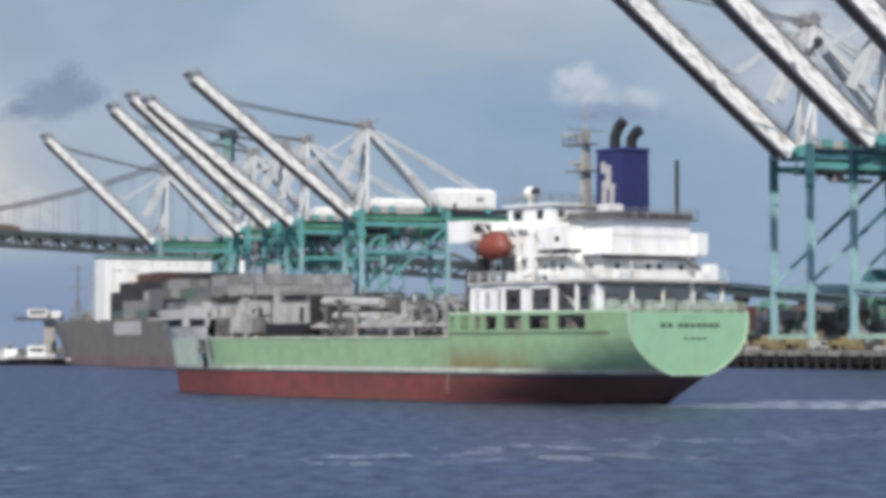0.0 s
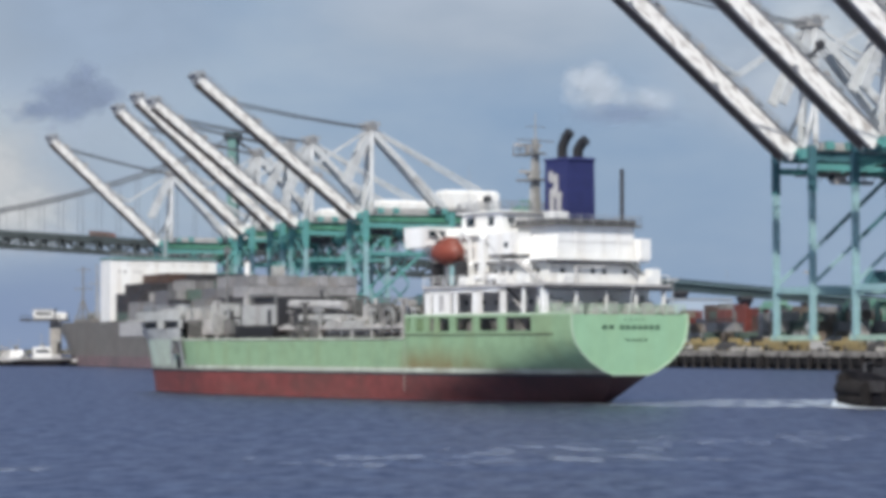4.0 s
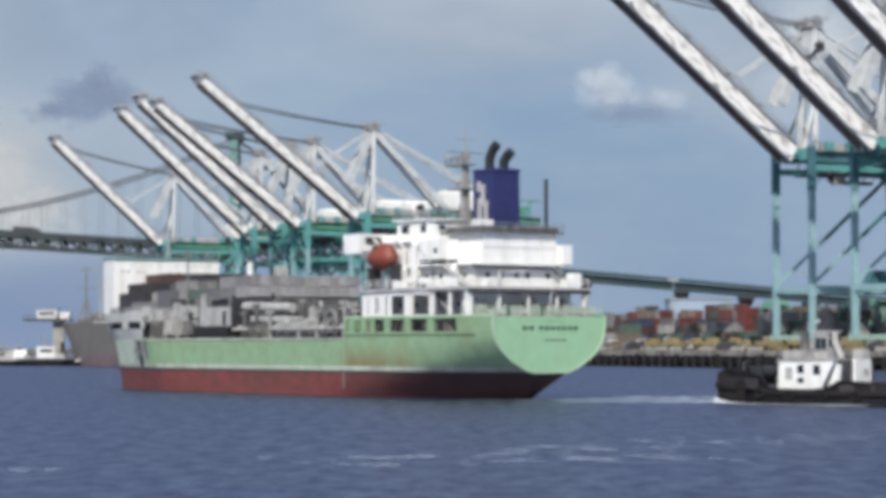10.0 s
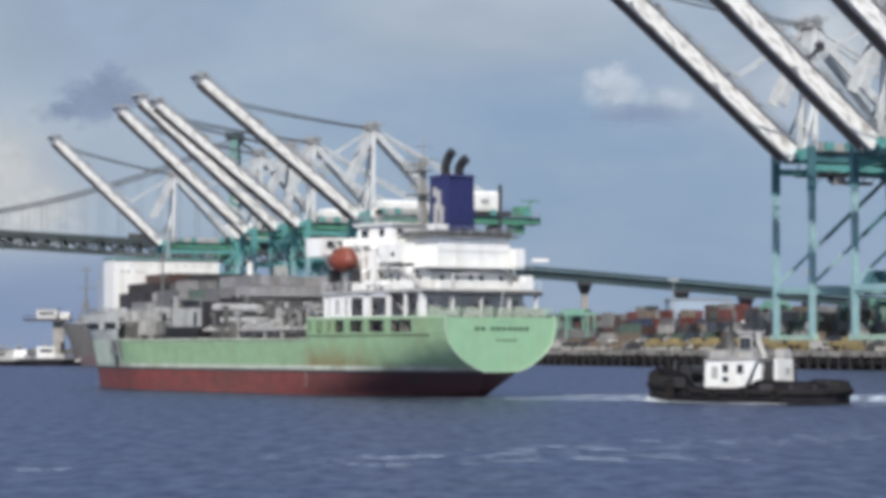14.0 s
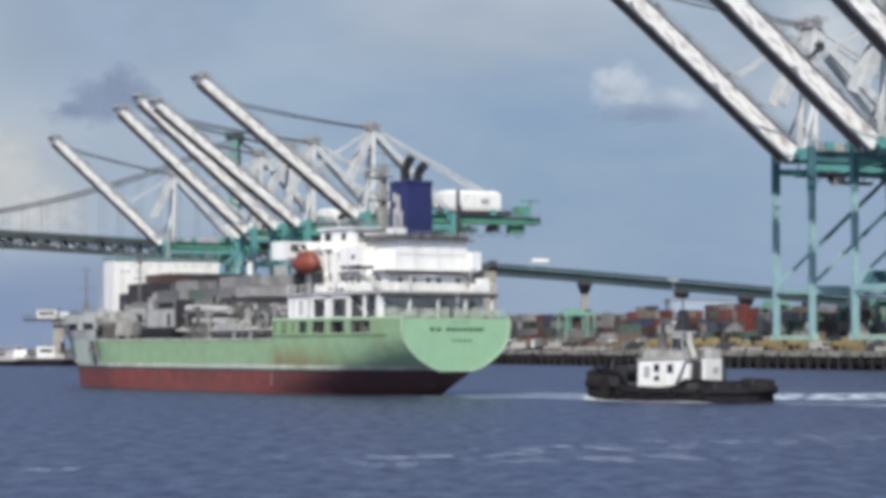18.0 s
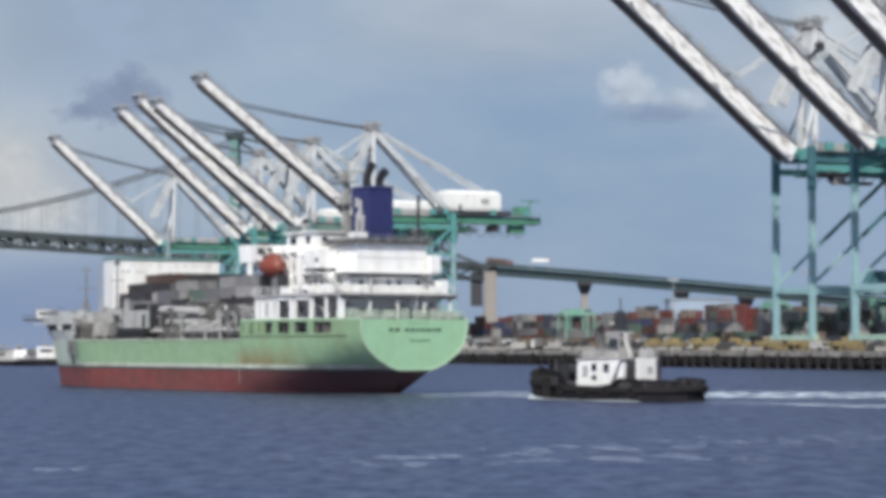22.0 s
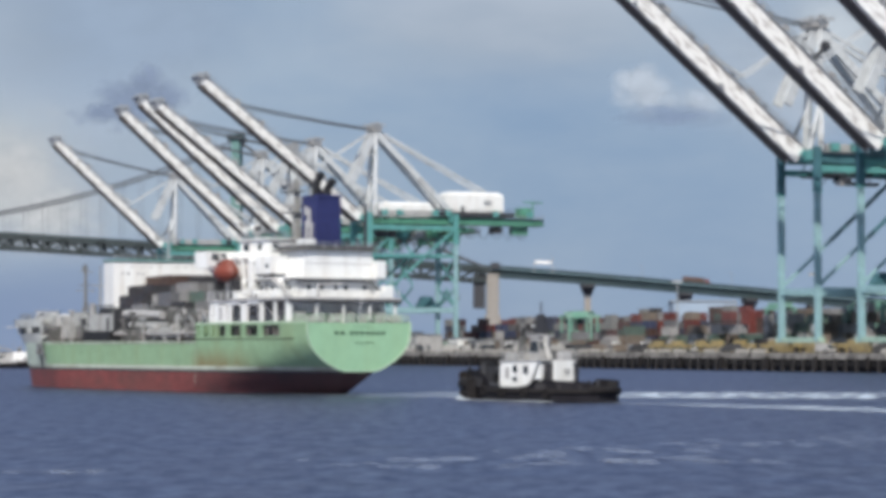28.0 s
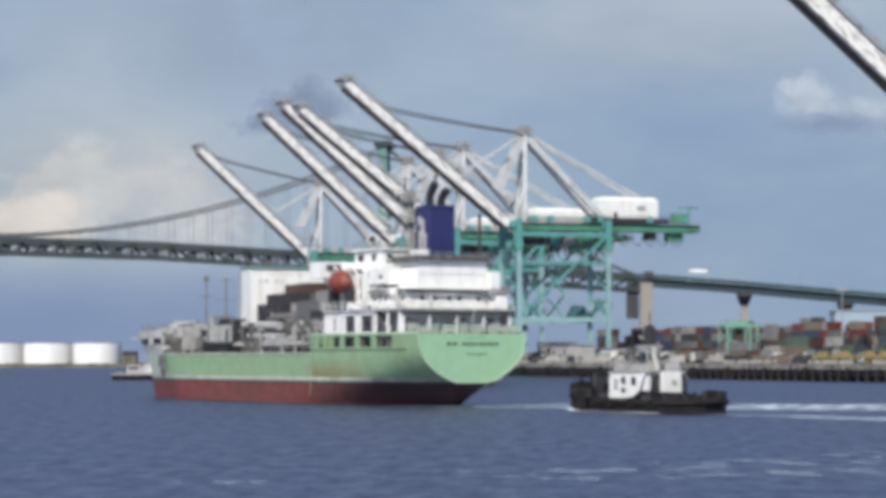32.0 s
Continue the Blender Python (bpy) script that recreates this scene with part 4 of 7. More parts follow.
    part("gantry", Geo().beam((x - 5, -9, 47), (x - 5, -9, 52.2), 0.4, 0.4).beam((x + 5, -9, 47), (x + 5, -9, 52.2), 0.4, 0.4), STEEL, br)
    part("deck_hut", Geo().box(25, 30, -9.6, -6, 49.5, 53), DARK, br)


make_bridge()


def make_truck(cab_paint, box_paint, label):
    t = thing("lorry", label, "truck", None, "lorries on the bridge")
    part("trailer", Geo().box(-9, 3, -1.25, 1.25, 1.2, 4.0), box_paint, t)
    part("cab", Geo().frustum((3.4, 6.0, -1.2, 1.2), 0.8, (3.4, 5.6, -1.2, 1.2), 3.4), cab_paint, t)
    part("chassis", Geo().box(-9, 5.6, -1.0, 1.0, 0.8, 1.2), DARK, t)
    for x in (-7.6, -6.3, 0.4, 1.7, 4.8):
        part("wheel", Geo().pipe((x, -1.25, 0.5), (x, 1.25, 0.5), 0.5, n=12), RUBBER, t)
    return t


# ---- moored container ship behind ----
def make_box_mesh(mat, h=6.05):
    """A steel freight container with ribbed sides and a barred door end, 2 h long, centred on its floor."""
    g = Geo()
    g.box(-h, h, -1.17, 1.17, 0.12, 2.52)
    for x in (-h - 0.05, h - 0.11):
        for y in (-1.22, 1.06):
            g.box(x, x + 0.16, y, y + 0.16, 0, 2.6)
    for y in (-1.22, 1.1):
        for z in (0.0, 2.46):
            g.box(-h + 0.05, h - 0.05, y, y + 0.12, z, z + 0.14)
    n = int(h * 2)
    for i in range(n):
        x = -h + 0.45 + i * (2 * h - 0.9) / n
        for y in (-1.21, 1.16):
            g.box(x, x + 0.45, y, y + 0.05, 0.15, 2.46)
    for y in (-0.8, -0.3, 0.3, 0.8):
        g.box(-h - 0.07, -h, y - 0.04, y + 0.04, 0.15, 2.45)
    return g.mesh("container", mat)


BOXES = [make_box_mesh(m) for m in BOX_PAINTS]
SHORT_BOXES = [make_box_mesh(m, 3.03) for m in BOX_PAINTS]
BOX_WORDS = ["red", "maroon", "rust-brown", "navy blue", "grey", "white", "green", "near-black", "tan", "pale grey"]


def hull_loft(half, stem, stern, zs, us):
    """Closed skin of one band of a hull: half(u, z), with the ends stem(z) and stern(z)."""
    g = Geo()
    for s in (1, -1):
        rows = []
        for z in zs:
            a, b = stern(z), stem(z)
            rows.append([(a + (b - a) * u, s * half(a + (b - a) * u, z), z) for u in us])
        g.loft(rows if s > 0 else rows[::-1])
    return g


def make_grey_ship():
    sh = thing("container_ship", "moored grey container ship with a white bridge block", "ship", pose(-112.2, 793, 0, 0, 0, math.degrees(math.atan2(0.928, -0.371))))
    length, beam = 222.0, 34.0

    def stem(z):
        return 0.42 * z

    def stern(z):
        return -length + max(0, 3 - z) * 2

    def half(u, z):
        e = 60 - 1.5 * z
        return beam / 2 * (min(1, max(0, stem(z) - u) / e)) ** 0.85 * min(1, 0.55 + 0.45 * max(0, u - stern(z)) / 25)

    us = [i / 40 for i in range(36)] + [0.9, 0.925, 0.95, 0.965, 0.98, 0.99, 0.995, 1.0]
    part("hull", hull_loft(half, stem, stern, [2.9, 5, 7, 10, 12.6], us), GREY_HULL, sh, "dark grey hull side")
    # band made taller to hold the painted reflection as well
    part("boot_topping", hull_loft(half, stem, stern, [-2, 0, 1.4, 2.9], us), GREY_BOOT, sh)
    deck = Geo()
    pts = [(stern(12) + (stem(12) - stern(12)) * u, half(stern(12) + (stem(12) - stern(12)) * u, 12)) for u in us]
    deck.loft([[(x, y, 12.0) for x, y in pts], [(x, -y, 12.0) for x, y in pts]], False)
    part("deck", deck, SHIP_GREY, sh)
    part("transom", Geo().box(-length - 0.2, -length + 0.4, -9.4, 9.4, 1, 12.6), GREY_HULL, sh)
    part("forecastle", Geo().frustum((-22, -3, -4, 4), 12, (-20, 2, -3, 3), 14.2), GREY_HULL, sh)
    part("bow_rail", Geo().rail([(-20, 3, 14.2), (1, 2.6, 14.2)], 1.1, 2.0, 0.06, 2), STEEL, sh)
    part("side_panel", Geo().box(-137, -110, 16.95, 17.15, 8.4, 12.0), LIGHT_GREY, sh, "pale grey panel on the hull side")
    fm = part("foremast", Geo().pipe((-16, 0, 14), (-16, 0, 31), 0.55, 0.3, 8).beam((-16, -3, 25), (-16, 3, 25), 0.4, 0.4).beam((-18, 0, 14), (-16, 0, 24), 0.3, 0.3), STEEL, sh)
    part("windlass", Geo().pipe((-14, -2.6, 15.2), (-14, 2.6, 15.2), 1.0, n=12).box(-15, -13, -1.2, 1.2, 14.2, 16), SHIP_GREY, sh)
    part("deck_crane_post", Geo().pipe((-44, 4, 12), (-44, 4, 27), 0.8, 0.6, 8), STEEL, sh)
    # bridge block amidships
    b0 = -94.0
    blk = part("bridge_block", Geo().box(b0 - 5, b0 + 6, -13.4, 17.0, 12, 29.6), SHIP_WHITE, sh, "broad white bridge block")
    part("bridge_roof", Geo().box(b0 - 5.5, b0 + 6.4, -13.6, 17.2, 29.6, 30.3), BRIDGE_PALE, sh, "dull green roof edge")
    for y in (-11, -8.6, -6.8, -4, -1.4, 3.4, 6, 8.2, 11.5):
        part("window", Geo().box(b0 - 5.1, b0 - 4.98, y, y + 0.8, 28.0, 28.3), LIGHT_GREY, blk)
    for y in (12.4, 14.0, 9.6, 8.2):
        part("porthole", Geo().box(b0 - 5.1, b0 - 4.98, y, y + 0.8, 26.0, 26.6), LIGHT_GREY, blk)
    part("bridge_mast", Geo().pipe((b0, 0, 30), (b0, 0, 40), 0.5, 0.3, 8).beam((b0, -4, 36), (b0, 4, 36), 0.3, 0.5).beam((b0, -2, 38), (b0, 2, 38), 0.3, 0.3), STEEL, sh)
    part("bridge_rail", Geo().rail([(b0 - 5.4, -13.4, 30.3), (b0 - 5.4, 17, 30.3)], 1.1, 2, 0.06, 2), STEEL, sh)
    # freight aft of the block: four high against it, falling towards the stern
    rng = random.Random(7)
    for row in range(8):
        for k in range(13):
            if row < 2:
                high = 3 if k == 12 else 4 if k > 9 else 5
            elif row < 6:
                high = (4, 4, 3, 3)[row - 2] - (1 if rng.random() < 0.4 else 0) - (1 if k > 10 else 0)
            else:
                high = 3 if k in (2, 8) and row == 7 else 4 if k < 4 or 5 < k < 11 else 3 if k < 6 else 1
            for j in range(high):
                c = rng.choice([4, 6, 9, 9, 5, 7, 6, 4, 4, 6])
                if row < 2 and j == high - 1:
                    c = 2 if k in (8, 9) else 7
                if row >= 6:
                    c = 9 if j >= 2 else 7
                part("container", BOXES[c], None, sh, at=pose(b0 - 14.5 - row * 13.2, -15 + k * 2.5, 12.2 + j * 2.6))
    for k in range(7):
        y = -15.6 + k * 4.4
        part("lashing_post", Geo().box(-194.4, -193.8, y - 0.25, y + 0.25, 12.0, 20.0 + (k % 3)), DARK if k % 2 else SHIP_GREY, sh)
    for z in (14.6, 17.3):
        part("lashing_walk", Geo().box(-195.0, -193.6, -16, 12, z, z + 0.5), DARK, sh)
    for k, y in enumerate((-13, -9.5, -6.0, 4.0, 8.5)):
        part("deck_machine", Geo().frustum((-199, -196, y - 1.2, y + 1.2), 12, (-198.6, -196.4, y - 0.9, y + 0.9), 15.0 + (k * 7 % 4)), (LIGHT_GREY, SHIP_GREY, GEAR_BROWN)[k % 3], sh)
    part("hatch_cabin", Geo().box(-195, -192.4, -2.0, 0.8, 22.6, 25.2).box(-196.4, -195, -1.6, 0.4, 22.6, 23.8), SHIP_PALE, sh, "small white cabin on the stack")
    part("aft_mast", Geo().pipe((-190, 6, 22.6), (-190, 6, 26.2), 0.7, n=8), SHIP_WHITE, sh)


make_grey_ship()


# ---- left shore: tanks, dock, small boats ----
def make_shore():
    t = None
    for x, r, h in ((-379, 18.6, 15), (-417, 18.6, 15), (-455, 18.6, 15), (-493, 18.6, 15), (-531, 18.6, 15)):
        m = pose(x, 1925, 2.6)
        if t is None:
            t = thing("storage_tank", "white cylindrical steel storage tank on the shore", "tank", m, "storage tanks")
            part("shell", Geo().pipe((0, 0, 0), (0, 0, 15), 18.6, n=40), TANK_WHITE, t)
            part("roof", Geo().pipe((0, 0, 15), (0, 0, 15.8), 18.6, 1.0, 40), LIGHT_GREY, t)
            part("rim_rail", Geo().rail([(18.5 * math.cos(a), 18.5 * math.sin(a), 15) for a in [math.pi + i * math.pi / 12 for i in range(13)]], 1.1, 4, 0.08, 2), STEEL, t)
            part("ladder", Geo().beam((-17.4, -8, 0), (-17.4, -8, 15), 0.6, 0.4), STEEL, t)
            for z in (3.6, 7.4, 11.2):
                part("weld_ring", Geo().pipe((0, 0, z), (0, 0, z + 0.25), 18.66, n=40, caps=False), TANK_WHITE, t)
        else:
            copy_thing(t, m)
    g = Geo()
    for i in range(60):
        x = -560 + i * 5.2
        g.ball((x + random.uniform(-2, 2), 1893 + random.uniform(-3, 3), 0.8), random.uniform(2, 4), 3, random.uniform(1, 2.6), 7, 4)
    tank_pump = thing("pump_house", "low brown pump house beside the tanks", "shed", pose(-352, 1915, 2.6))
    part("wall_shell", Geo().box(-5, 5, -4, 4, 0, 7), EARTH, tank_pump)
    part("roof", Geo().frustum((-5.5, 5.5, -4.5, 4.5), 7, (-5.5, 5.5, -0.4, 0.4), 9.4), TIMBER, tank_pump)
    part("pipe_bridge", Geo().beam((5, 0, 5.5), (22, 0, 2.0), 1.4, 1.0), CONCRETE, tank_pump)
    tagged(part("rock_bank", g, TIMBER), "dark rock bank along the shore", "rocks", kind="stuff")

    for x, y, h in ((-121, 765, 6.5), (-124.5, 770, 5.0), (-115.5, 762, 7.5), (-129.5, 768, 6.0), (-110.5, 770, 4.5)):
        pl = thing("mooring_dolphin", "dark timber mooring dolphin in the water", "mooring post", pose(x, y, 0), "mooring dolphins")
        for a in (0, 2.1, 4.2):
            part("pile", Geo().pipe((0.9 * math.cos(a), 0.9 * math.sin(a), -2), (0.3 * math.cos(a), 0.3 * math.sin(a), h), 0.28, n=8), TIMBER, pl)
        part("cap", Geo().pipe((0, 0, h - 0.6), (0, 0, h), 0.7, n=10), SHIP_PALE, pl)
    dock = thing("dock", "low timber dock with a white cabin on a post", "dock", pose(-129, 800, 0))
    part("dock_deck", Geo().box(-12, 23, -4, 4, 1.5, 2.1), TIMBER, dock)
    for i in range(8):
        part("dock_pile", Geo().pipe((-11 + i * 4.7, -3.6, -2), (-11 + i * 4.7, -3.6, 3.0), 0.35, n=8), TIMBER, dock)
    part("cabin_post", Geo().box(5.0, 8.4, -1.4, 1.4, 2.1, 13.6), CONCRETE, dock)
    part("cabin_floor", Geo().box(-4.0, 10.6, -4, 4, 13.6, 14.3).rail([(-4.0, -4, 14.3), (10.6, -4, 14.3)], 1.1, 2, 0.06, 2), DARK, dock)
    cb = part("cabin", Geo().box(0, 6.4, -3, 3, 14.3, 17.2).box(7.2, 10.4, -2.5, 2.5, 14.3, 16.4), SHIP_WHITE, dock, "white lookout cabin")
    part("cabin_roof", Geo().box(-0.4, 6.8, -3.4, 3.4, 17.2, 17.5), STEEL, dock)
    part("cabin_window", Geo().box(0.8, 5.6, -3.06, -2.98, 15.7, 16.5), GLASS, cb)
    part("radio_mast", Geo().pipe((15, 2, 2), (15, 2, 31), 0.5, 0.25, 8).beam((12, 2, 24), (18, 2, 24), 0.3, 0.3).beam((13, 2, 30), (17, 2, 30), 0.3, 0.3).beam((9, 2, 2), (15, 2, 21), 0.5, 0.5).beam((21, 2, 2), (15, 2, 21), 0.5, 0.5).beam((10.6, 2, 7), (19.4, 2, 7), 0.3, 0.3).beam((12.2, 2, 12), (17.8, 2, 12), 0.3, 0.3).beam((10.6, 2, 7), (17.8, 2, 12), 0.2, 0.2).beam((9, 2, 2), (19.4, 2, 7), 0.2, 0.2), SHIP_GREY, dock, "grey-brown lattice radio mast")

    def boat(m, s, label, paint=VAN_WHITE):
        b = thing("work_boat", label, "boat", m, "moored work boats")
        rows = []
        for z, w, l0, l1 in ((-0.4, 1.5, -6, 5.6), (0.6, 1.9, -6.2, 6.4), (1.5, 2.1, -6.3, 7.2)):
            rows.append([(x * s, y * s, z * s) for x, y in ((l0, -w), (0, -w), (l1 * 0.6, -w * 0.8), (l1, 0), (l1 * 0.6, w * 0.8), (0, w), (l0, w))])
        part("hull", Geo().loft(rows, False, True).add(rows[-1], [tuple(range(7))]), TUG_BLACK, b)
        part("gunwale", Geo().loft([rows[-1], [(p[0] * 1.01, p[1] * 1.02, p[2] + 0.35 * s) for p in rows[-1]]], False, True), LIGHT_GREY, b)
        c = part("wheelhouse", Geo().frustum((-2 * s, 2.4 * s, -1.4 * s, 1.4 * s), 1.5 * s, (-1.8 * s, 1.9 * s, -1.3 * s, 1.3 * s), 4.4 * s), paint, b)
        part("fore_cabin", Geo().frustum((2.4 * s, 4.6 * s, -1.0 * s, 1.0 * s), 1.5 * s, (2.4 * s, 4.2 * s, -0.8 * s, 0.8 * s), 2.7 * s), LIGHT_GREY, b)
        part("engine_box", Geo().box(-4.8 * s, -3.0 * s, -0.9 * s, 0.9 * s, 1.4 * s, 2.4 * s), SHIP_GREY, b)
        part("window", Geo().box(-1.4 * s, 1.6 * s, -1.42 * s, -1.34 * s, 3.1 * s, 3.8 * s), GLASS, c)
        part("mast", Geo().pipe((0, 0, 4.4 * s), (0, 0, 7.6 * s), 0.1 * s, n=6), STEEL, b)
        part("rubbing_strake", Geo().loft([[(p[0] * 1.02, p[1] * 1.05, p[2] - 0.25 * s) for p in rows[-1]], [(p[0] * 1.02, p[1] * 1.05, p[2]) for p in rows[-1]]], False, True), RUBBER, b)
        return b

    boat(pose(-115, 726, 0, 0, 0, 14), 1.25, "white work boat with a dark hull at the dock", SHIP_WHITE)
    boat(pose(-126, 752, 0, 0, 0, 172), 1.05, "small white cabin boat lying at the dock", SHIP_WHITE)
    boat(pose(-133, 778, 0, 0, 0, 185), 1.0, "white cabin boat lying behind the others")
    boat(pose(-104, 731, 0, 0, 0, 165), 0.7, "small dark launch with a white cabin")
    boat(pose(-127.5, 722, 0, 0, 0, 8), 0.95, "small white launch lying at the dock")


make_shore()


# ---- container yard and quay clutter ----
def make_yard():
    rng = random.Random(3)
    turn = math.degrees(math.atan2(QY, QX))
    # the front lane: short boxes, each stack of its own height and colours
    palette = [1, 2, 3, 4, 7, 0, 9, 8, 4, 7, 5, 3, 1, 9, 3, 5, 4, 6]
    high = 4
    y = 600.0
    while y < 985:
        high = max(2, min(5, high + rng.choice([-2, -1, 0, 0, 1, 1, 2])))
        p0 = quay_point(y, -60 + rng.uniform(-3, 3))
        hue = rng.choice(palette)
        for j in range(high):
            c = hue if rng.random() < 0.15 else rng.choice(palette)
            if 738 < y < 802 and rng.random() < 0.6:
                c = rng.choice([0, 0, 1, 0, 2])
            if (800 < y < 815 or 888 < y < 902) and rng.random() < 0.6:
                c = rng.choice([2, 0])
            ob = part("freight_container", SHORT_BOXES[c], None, None, at=pose(p0.x, p0.y, 4.4 + j * 2.6, 0, 0, turn))
            tagged(ob, BOX_WORDS[c] + " short steel freight container stacked in the yard", "container", "yard containers")
        y += rng.choice([6.0, 6.0, 6.4, 9.0])
    # lanes behind it, only their tops and gaps in sight
    g = Geo()
    d, s = Vector((QX, QY, 0)), Vector((SX, SY, 0))
    for back in (66, 70, 88, 92, 96):
        y = 560.0
        while y < 1000:
            p = quay_point(y + rng.uniform(-1, 1), -back)
            for j in range(rng.choice([3, 4, 4, 5, 5, 6]) if back > 80 else rng.choice([2, 3, 4, 5])):
                l = 3.03
                b = [p + d * (u * l) + s * (v * 1.2) + Vector((0, 0, 4.4 + j * 2.6 + w * 2.56)) for w in (0, 1) for u, v in ((-1, -1), (1, -1), (1, 1), (-1, 1))]
                g.hexa(b)
            y += rng.choice([6.2, 6.6, 9.5])
    tagged(part("stacked_containers", g, BOX_MIX), "back lanes of stacked containers in mixed dull colours", "containers", kind="stuff")

    # things along the quay edge: pale barriers, boxes on chassis, yellow frames, bollards, lamps
    barrier = None
    for i in range(70):
        y = 520 + i * 8.2
        p = quay_point(y, 1.6)
        if barrier is None:
            barrier = thing("quay_barrier", "pale concrete barrier block on the quay", "barrier", pose(p.x, p.y, 4.4, 0, 0, turn), "quay barriers")
            part("block", Geo().frustum((-3.2, 3.2, -0.5, 0.5), 0, (-3.2, 3.2, -0.25, 0.25), 1.1), CONCRETE, barrier)
            part("foot", Geo().box(-3.2, 3.2, -0.62, 0.62, 0, 0.2), QUAY_STONE, barrier)
        elif rng.random() < 0.5:
            copy_thing(barrier, pose(p.x, p.y, 4.4, 0, 0, turn))
    frame_ob = None
    for y in (612, 626, 640, 652, 664, 676, 688, 700, 714):
        p = quay_point(y, -rng.uniform(5, 9))
        if frame_ob is None:
            frame_ob = thing("yellow_frame", "yellow steel lifting frame parked on the quay", "lifting frame", pose(p.x, p.y, 4.4, 0, 0, turn), "lifting frames")
            part("frame_beam", Geo().box(-6, 6, -1.3, -0.9, 1.6, 2.3).box(-6, 6, 0.9, 1.3, 1.6, 2.3), YELLOW, frame_ob)
            part("end_beam", Geo().box(-6.3, -5.6, -1.3, 1.3, 1.4, 2.5), YELLOW, frame_ob)
            part("end_beam", Geo().box(5.6, 6.3, -1.3, 1.3, 1.4, 2.5), YELLOW, frame_ob)
            part("head_block", Geo().box(-2, 2, -0.9, 0.9, 2.3, 3.4), YELLOW, frame_ob)
            for x in (-6, -2, 2, 6):
                part("leg", Geo().box(x - 0.15, x + 0.15, -1.2, -0.9, 0, 1.7).box(x - 0.15, x + 0.15, 0.9, 1.2, 0, 1.7), YELLOW, frame_ob)
        else:
            copy_thing(frame_ob, pose(p.x, p.y, 4.4, 0, 0, turn + rng.uniform(-4, 4)))
    trucks = {}
    for i in range(36):
        y = 560 + i * 11.4 + rng.uniform(-3, 3)
        p = quay_point(y, -(12, 24, 36)[i % 3] - rng.uniform(0, 5))
        c = rng.choice([4, 5, 7, 8, 9, 4, 2, 5])
        m = pose(p.x, p.y, 4.4, 0, 0, turn + rng.choice([0, 180]) + rng.uniform(-8, 8))
        if c not in trucks:
            t = thing("yard_tractor", "yard tractor with a " + BOX_WORDS[c] + " container on its chassis", "truck", m, "yard tractors")
            part("chassis", Geo().box(-6.4, 8.6, -0.9, 0.9, 0.9, 1.3), DARK, t)
            part("container", SHORT_BOXES[c], None, t, at=pose(-3, 0, 1.3))
            part("container", SHORT_BOXES[rng.choice([4, 7, 9])], None, t, at=pose(3.2, 0, 1.3))
            cab = part("cab", Geo().frustum((6.6, 9.0, -1.2, 1.2), 0.8, (6.6, 8.6, -1.1, 1.1), 3.2), SHIP_WHITE, t)
            part("windscreen", Geo().box(8.55, 8.95, -0.95, 0.95, 2.0, 2.9), GLASS, cab)
            for x in (-5, -3.8, 5.4, 8.0):
                part("wheel", Geo().pipe((x, -1.2, 0.5), (x, 1.2, 0.5), 0.5, n=12), RUBBER, t)
            trucks[c] = t
        else:
            copy_thing(trucks[c], m)
    for i in range(64):
        y = 630 + i * 2.2 + rng.uniform(-1, 1)
        p = quay_point(y, -rng.choice([14, 18, 24, 30, 38, 46]) - rng.uniform(0, 3))
        for j in range(rng.choice([3, 4, 5]) if y < 672 else rng.choice([1, 1, 2, 3])):
            c = rng.choice([5, 9, 9, 5, 8, 6] if y < 672 else [5, 9, 6, 6, 8, 6, 9, 5])
            ob = part("freight_container", SHORT_BOXES[c], None, None, at=pose(p.x, p.y, 4.4 + j * 2.6, 0, 0, turn + rng.choice([0, 90]) + rng.uniform(-3, 3)))
            tagged(ob, BOX_WORDS[c] + " short steel freight container set down under the cranes", "container", "landed containers")
    vans = {}
    for i in range(120):
        y = 540 + i * 3.5 + rng.uniform(-2, 2)
        p = quay_point(y, -rng.choice([0.5, 6, 9, 16, 30, 42, 48]) - rng.uniform(0, 2))
        kind = rng.choice(["white", "grey", "dark", "dark", "tan", "dark", "white"])
        m = pose(p.x, p.y, 4.4, 0, 0, turn + rng.choice([0, 180, 70, 95]) + rng.uniform(-15, 15))
        if kind in vans:
            copy_thing(vans[kind], m)
            continue
        mat = {"white": VAN_WHITE, "grey": LIGHT_GREY, "dark": DARK, "tan": BOX_PAINTS[8]}[kind]
        t = thing("parked_van", kind + " delivery van parked on the quay", "van", m, "parked vans")
        part("body", Geo().frustum((-2.7, 1.3, -1.0, 1.0), 0.45, (-2.65, 1.2, -0.92, 0.92), 2.5), mat, t)
        cab = part("cab", Geo().frustum((1.3, 2.8, -1.0, 1.0), 0.45, (1.25, 2.7, -0.98, 0.98), 1.3).frustum((1.25, 2.5, -0.95, 0.95), 1.3, (1.25, 1.7, -0.85, 0.85), 2.2), mat, t)
        part("windscreen", Geo().frustum((1.9, 2.56, -0.85, 0.85), 1.36, (1.6, 1.82, -0.78, 0.78), 2.1), GLASS, cab)
        for x in (-1.7, 1.9):
            for y in (-0.92, 0.92):
                part("wheel", Geo().pipe((x, y - 0.12, 0.36), (x, y + 0.12, 0.36), 0.36, n=12), RUBBER, t)
        vans[kind] = t
    carrier = None
